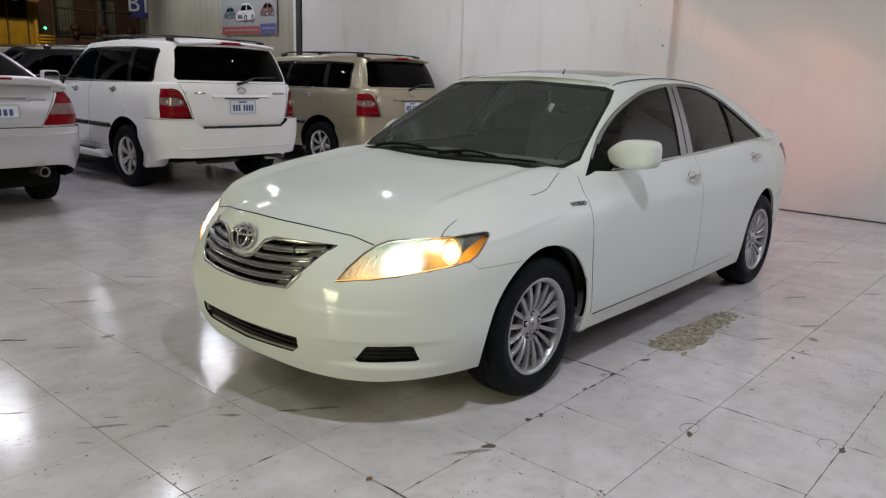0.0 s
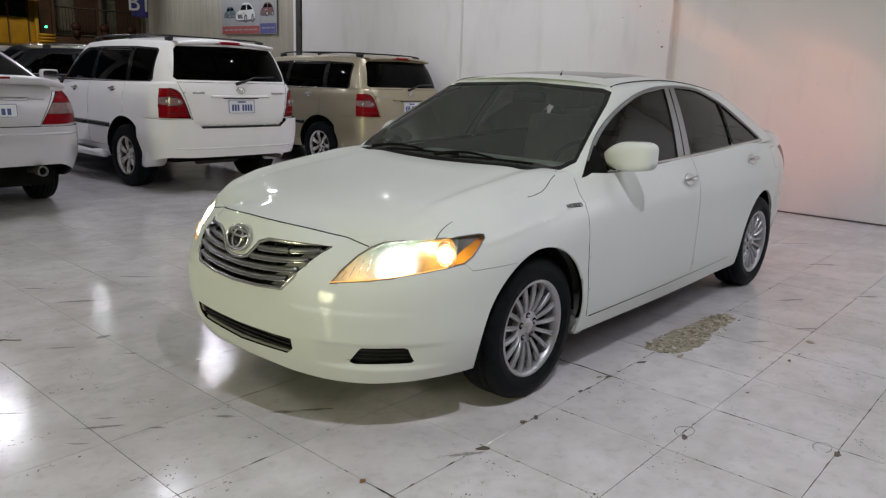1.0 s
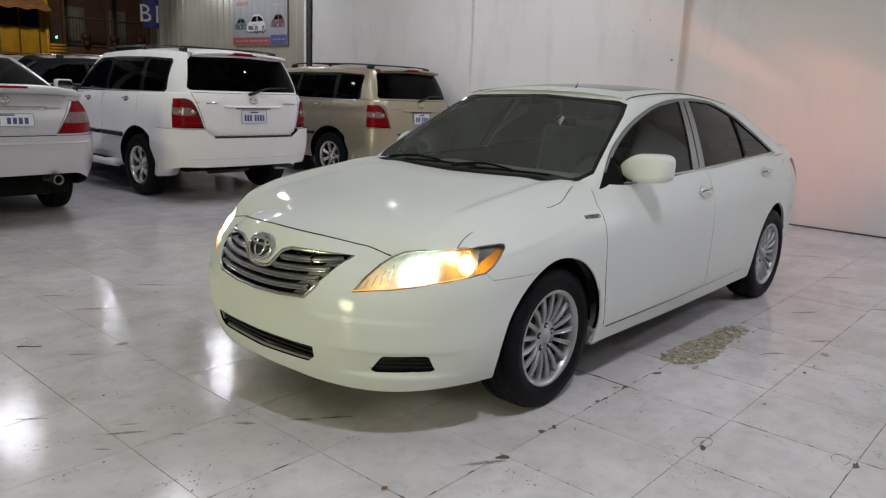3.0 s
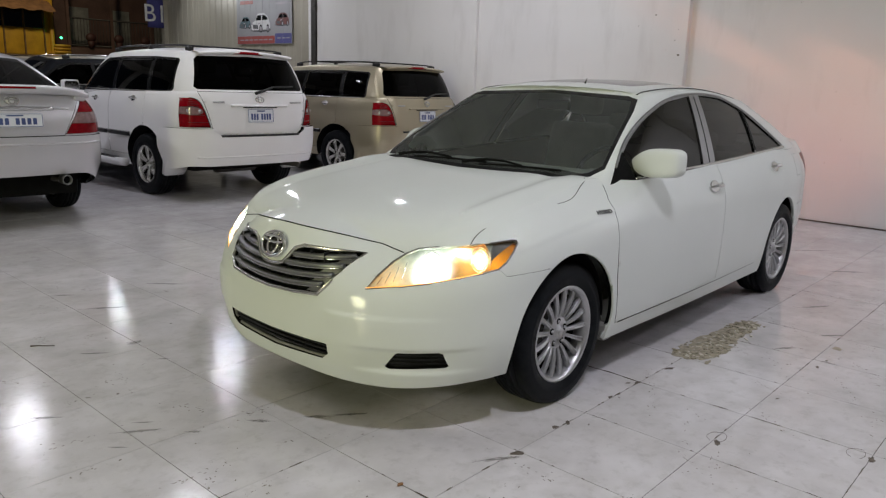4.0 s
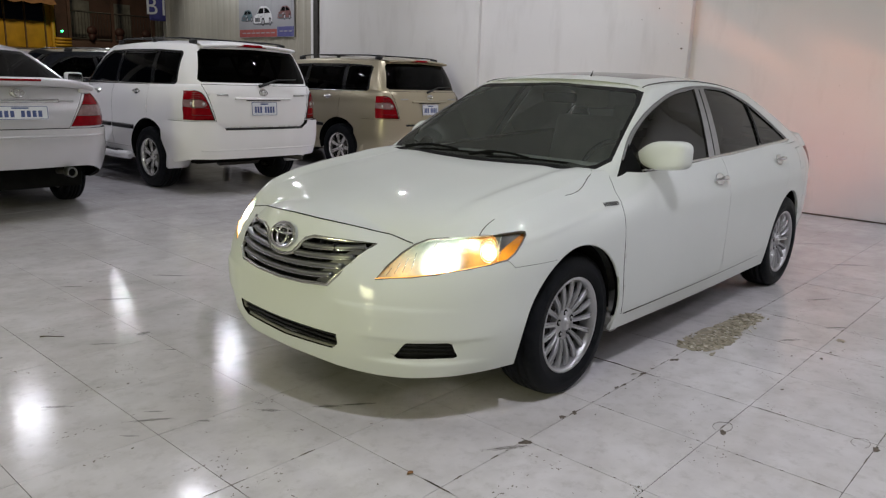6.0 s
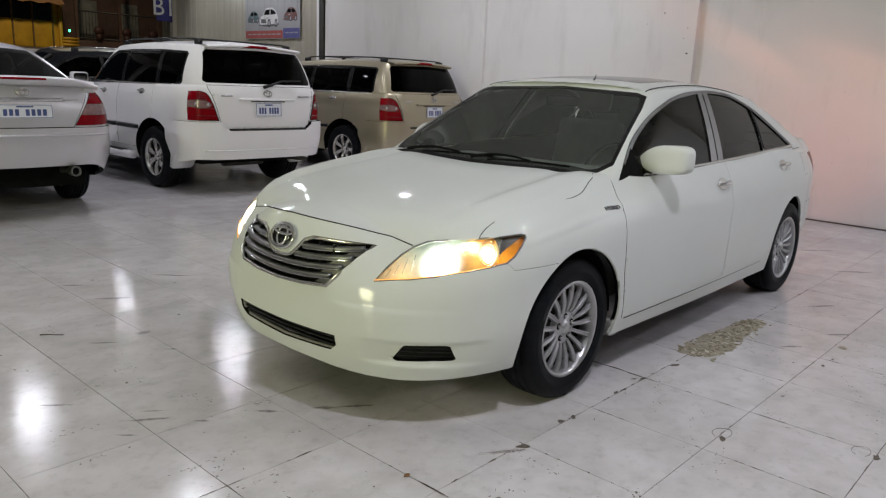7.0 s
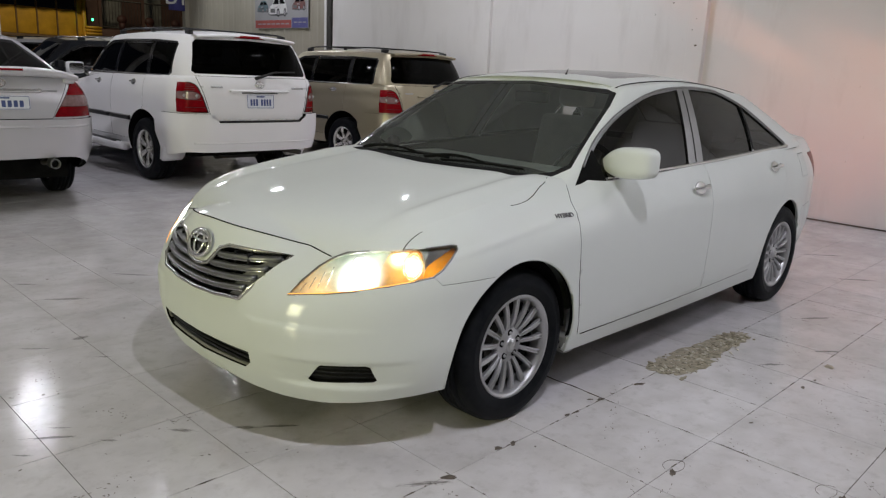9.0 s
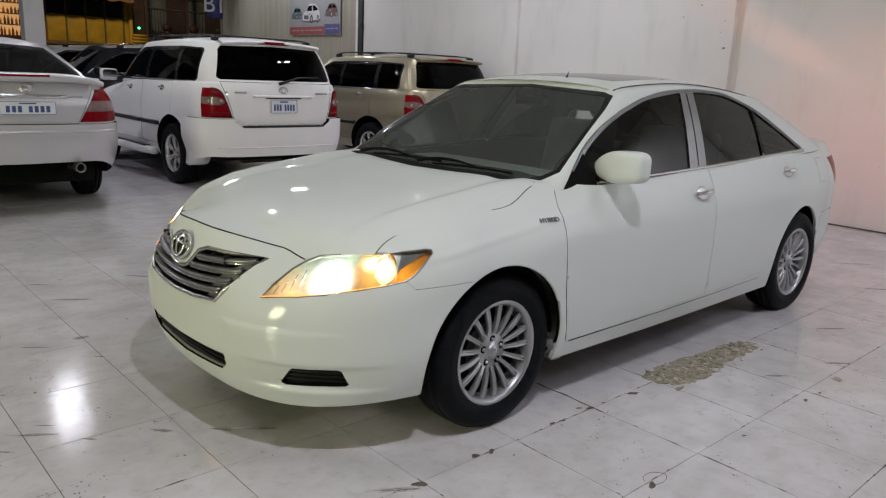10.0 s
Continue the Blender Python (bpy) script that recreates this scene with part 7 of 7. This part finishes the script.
def tile_mesh(w, h, chip):
    """A tile with eased edges; chip cuts one corner."""
    bm = bmesh.new()
    e, g = 0.0006, 0.0012
    if chip:
        o = [(g, g), (w - g, g), (w - g, h - g), (g + chip, h - g), (g + chip * 0.5, h - g - chip * 0.35), (g, h - g - chip)]
    else:
        o = [(g, g), (w - g, g), (w - g, h - g), (g, h - g)]
    cx, cy = w / 2, h / 2
    top = [bm.verts.new((x + e * (1 if x < cx else -1), y + e * (1 if y < cy else -1), 0)) for x, y in o]
    rim = [bm.verts.new((x, y, -e)) for x, y in o]
    low = [bm.verts.new((x, y, -0.006)) for x, y in o]
    bm.faces.new(top)
    for a, b in ((top, rim), (rim, low)):
        for k in range(len(o)):
            n = (k + 1) % len(o)
            bm.faces.new((a[k], b[k], b[n], a[n]))
    bmesh.ops.recalc_face_normals(bm, faces=bm.faces)
    return bm


TILES = [mesh_of(tile_mesh(TW, TH, c), "tile", MAT_TILE, smooth=False) for c in (0, 0, 0, 0.006, 0.010)]
rng = random.Random(11)
verts, faces = [], []
for i in range(-15, 19):
    for j in range(-33, 13):
        x, y = TX + i * TW, TY + j * TH
        if x + TW < -6.38 or x + TW > 9.0 or y < -15 or y + TH > 7.0:
            continue
        near = -7 <= i <= 5 and -8 <= j <= 3 or (-13 <= i <= -8 and -3 <= j <= 4)
        tilt = pose(x, y, 0, rng.gauss(0, 0.03), rng.gauss(0, 0.03), 0)
        tilt.translation.z = rng.uniform(-0.0006, 0)
        if near:
            ob = new("tile", TILES[0] if rng.random() < 0.72 else TILES[rng.randrange(3, 5)])
            ob.parent = slab
            ob.matrix_local = tilt
        else:
            me = TILES[0]
            k = len(verts)
            verts += [tuple(tilt @ v.co) for v in me.vertices]
            faces += [tuple(k + q for q in p.vertices) for p in me.polygons]
me = bpy.data.meshes.new("far_tiles")
me.from_pydata(verts, [], faces)
me.materials.append(MAT_TILE)
rest = new("far_tiles", me)
rest.parent = slab
rest["kind"] = "stuff"

# ---- broken patch, chips and litter on the tiles ----
def blob(n, rx, ry, rough, rnd):
    return [(rx * math.cos(2 * math.pi * k / n) * (1 + rnd.uniform(-rough, rough)), ry * math.sin(2 * math.pi * k / n) * (1 + rnd.uniform(-rough, rough))) for k in range(n)]


rng = random.Random(23)
along_patch = math.atan2(1.07 - 0.98, -1.80 + 1.08)
for cx, cy, rx, ry in ((-1.13, 1.00, 0.17, 0.10), (-1.20, 1.05, 0.20, 0.07), (-1.42, 1.00, 0.24, 0.095), (-1.73, 1.01, 0.20, 0.075)):
    part("mortar", prism(blob(30, rx, ry, 0.24, rng), 0.0010 + 0.0003 * rng.random(), pose(cx, cy, 0.0002, 0, 0, math.degrees(along_patch))), MAT_MORTAR, slab, "crumbled brown mortar of a broken tile", smooth=False)
for k in range(280):
    t = rng.random()
    cx, cy = -0.99 - 0.90 * t + rng.gauss(0, 0.02), 1.005 + 0.015 * t + max(-0.11, min(0.11, rng.gauss(0, 0.052 * (1.15 - 0.4 * t))))
    r = rng.uniform(0.004, 0.012) + 0.010 * rng.random() ** 3
    n = rng.choice((4, 5, 5, 6))
    o = [(r * math.cos(2 * math.pi * (j + rng.uniform(-0.25, 0.25)) / n), 0.58 * r * math.sin(2 * math.pi * (j + rng.uniform(-0.3, 0.3)) / n)) for j in range(n)]
    part("shard", prism(o, rng.uniform(0.002, 0.006), pose(cx, cy, 0.0016, rng.gauss(0, 7), rng.gauss(0, 7), rng.uniform(0, 360))), MAT_SHARD if rng.random() < 0.36 else MAT_MORTAR, slab, smooth=False)
CHIPS = ((0.528, 1.001, 0.032), (0.233, 0.975, 0.024), (0.161, 0.990, 0.022), (-0.472, 0.985, 0.022), (-0.43, 0.955, 0.014), (-0.219, 0.980, 0.018), (-0.273, 0.990, 0.014), (-0.765, 1.009, 0.034),
         (-0.13, 1.522, 0.028), (-1.776, 1.542, 0.050), (-1.373, 1.553, 0.020), (-1.517, 1.560, 0.014), (-0.785, 1.545, 0.012), (-0.435, 2.02, 0.030), (0.11, 1.064, 0.008))
for cx, cy, r in CHIPS:
    part("chip", prism(blob(13, r * 0.85, r * 0.42, 0.4, rng), 0.0008, pose(cx, cy, 0.0003, 0, 0, rng.uniform(-40, 40))), MAT_MORTAR if r > 0.045 else MAT_CHIP, slab, smooth=False)
for cx, cy, r in ((-0.180, 1.500, 0.045), (-0.45, 1.96, 0.042)):
    ring = [(cx + r * 1.2 * math.cos(a) * (1 + 0.1 * math.sin(3 * a)), cy + r * 0.8 * math.sin(a), 0.0006) for a in np.linspace(0, 2 * math.pi, 25)[:-1]]
    part("crack", sweep(ring[3:], 0.0009, n=4), MAT_CHIP, slab, smooth=False)
part("crack", sweep([(-0.488 + 0.004 * math.sin(9 * t), 0.66 + 0.33 * t, 0.0003) for t in np.linspace(0, 1, 14)], [0.0022 + 0.0012 * math.sin(17 * t) for t in np.linspace(0, 1, 14)], n=5), MAT_CHIP, slab, smooth=False)
for k in range(60):
    cx, cy = rng.uniform(-3.5, 2.0), rng.uniform(-2.8, 2.3)
    if -3.9 < cx < 1.0 and abs(cy) < 0.88:
        continue
    part("speck", prism(blob(6, rng.uniform(0.003, 0.009), rng.uniform(0.002, 0.006), 0.3, rng), 0.0008, pose(cx, cy, 0.0003, 0, 0, rng.uniform(0, 180))), MAT_CHIP, slab, smooth=False)
# dark crumbled slivers along the joints
wear_v, wear_f = [], []
for k in range(420):
    lengthwise = rng.random() < 0.55
    i, j = rng.randrange(-6, 4), rng.randrange(-1, 4)
    ln, wd, u = rng.uniform(0.008, 0.07) * rng.random() + 0.006, rng.uniform(0.0014, 0.0042), rng.random()
    cx, cy = (TX + (i + u) * TW, TY + j * TH) if lengthwise else (TX + i * TW, TY + (j + u) * TH)
    if cy < 0.90 and cx < 1.0:
        continue
    o = [(-ln, 0), (-ln * 0.4, -wd * rng.uniform(0.5, 1.3)), (ln * 0.5, -wd * rng.uniform(0.3, 1.2)), (ln, 0), (ln * 0.3, wd * rng.uniform(0.5, 1.3)), (-ln * 0.5, wd * rng.uniform(0.3, 1.2))]
    n = len(wear_v)
    wear_v += [(cx + (a if lengthwise else b), cy + (b if lengthwise else a), 0.0007) for a, b in o]
    wear_f.append(tuple(range(n, n + 6)) if lengthwise else tuple(range(n + 5, n - 1, -1)))
me = bpy.data.meshes.new("joint_wear")
me.from_pydata(wear_v, [], wear_f)
me.materials.append(MAT_CHIP)
wear = new("joint_wear", me)
wear.parent = slab
wear["kind"] = "stuff"
# dark chips on the side wall
for cx, cy, cz, r in ((-6.4, -2.112, 2.359, 0.008), (-6.4, -2.343, 2.227, 0.005), (-6.315, -1.721, 1.858, 0.012), (-6.315, -1.747, 2.164, 0.005), (-6.315, -1.785, 2.036, 0.005)):
    chip = prism(blob(9, r, r * 1.2, 0.3, random.Random(int(cz * 1000))), 0.002, Matrix.Translation((cx, cy, cz)) @ Matrix.Rotation(radians(90), 4, "Y"))
    part("plaster_chip", chip, MAT_CHIP, bpy.data.objects["wall_side"] if cx == -6.4 else bpy.data.objects["trim_pilaster_2"], "dark chip in the paint", smooth=False)
# loose streaks of small dirt flecks
fleck_v, fleck_f = [], []
for k in range(190):
    gx, gy = rng.uniform(-3.4, 2.1), rng.uniform(-2.6, 2.4)
    if -3.9 < gx < 1.0 and abs(gy) < 0.9:
        continue
    lie, reach = rng.gauss(0.75, 0.5) + (math.pi / 2 if rng.random() < 0.3 else 0), rng.uniform(0.04, 0.16)
    for _ in range(rng.randrange(6, 22)):
        u, v = rng.gauss(0, reach), rng.gauss(0, 0.012)
        cx, cy = gx + u * math.cos(lie) - v * math.sin(lie), gy + u * math.sin(lie) + v * math.cos(lie)
        o = blob(5, rng.uniform(0.0015, 0.009), rng.uniform(0.001, 0.0036), 0.4, rng)
        turn, n = lie + rng.gauss(0, 0.5), len(fleck_v)
        fleck_v += [(cx + a * math.cos(turn) - b * math.sin(turn), cy + a * math.sin(turn) + b * math.cos(turn), 0.0009) for a, b in o]
        fleck_f.append(tuple(range(n, n + 5)))
me = bpy.data.meshes.new("dirt_flecks")
me.from_pydata(fleck_v, [], fleck_f)
me.materials.append(MAT_FLECK)
flecks = new("dirt_flecks", me)
flecks.parent = slab
flecks["kind"] = "stuff"
SCUFFS = ((1.48, -0.175, 0.28, 0.040), (1.085, 0.078, 0.15, 0.050), (0.89, 0.21, 0.17, 0.055), (0.78, 0.285, 0.26, 0.035), (0.86, -1.86, 0.36, 0.060), (1.43, -0.235, 0.14, 0.018), (1.03, -0.845, 0.10, 0.03),
          (1.60, -0.10, 0.12, 0.02), (0.62, 0.98, 0.30, 0.05), (1.33, -0.02, 0.10, 0.03), (1.25, -1.15, 0.22, 0.03), (1.70, -0.55, 0.20, 0.03), (0.35, -2.15, 0.40, 0.05), (0.95, -2.3, 0.20, 0.04),
          (-1.55, 1.33, 0.20, 0.05), (-2.0, 1.45, 0.25, 0.05), (-2.6, 1.2, 0.35, 0.05), (-3.1, 1.55, 0.3, 0.05), (-3.9, 1.05, 0.5, 0.06), (-4.6, 0.6, 0.6, 0.05))
for k, (cx, cy, ln, wd) in enumerate(SCUFFS):
    mark = part("scuff", prism(round_rect(ln, wd, wd * 0.45), 0.0003, Matrix.Identity(4)), MAT_SCUFF, slab, "brown rubbed dirt mark", smooth=False)
    mark.matrix_local = pose(cx, cy, 0.0008 + 0.0001 * k, 0, 0, 142 + rng.uniform(-8, 8))
part("scuff", prism(blob(15, 0.06, 0.035, 0.3, rng), 0.0003, pose(1.028, -1.17, 0.0005, 0, 0, 146)), MAT_SCUFF, slab, "brown dried stain", smooth=False)
TWIG = [(1.436, -1.460, 0.004), (1.405, -1.437, 0.006), (1.385, -1.415, 0.005), (1.345, -1.385, 0.004)]
tagged(part("twig", sweep(TWIG, [0.004, 0.003, 0.0025, 0.002], n=6), MAT_CHIP), "small dark twig lying on the tiles", "twig")
leaf = bmesh.new()
weld_rows(leaf, [[Vector((1.01 + 0.03 * t, 0.851 + w * 0.010 * math.sin(math.pi * t), 0.003 + 0.004 * abs(w))) for w in (-1, 0, 1)] for t in np.linspace(0.02, 0.98, 7)])
r = bmesh.ops.extrude_face_region(leaf, geom=leaf.faces[:])
bmesh.ops.translate(leaf, verts=[g for g in r["geom"] if isinstance(g, bmesh.types.BMVert)], vec=(0, 0, -0.001))
tagged(part("leaf", leaf, MAT_AWNING), "small dry brown leaf lying on the tiles", "leaf")
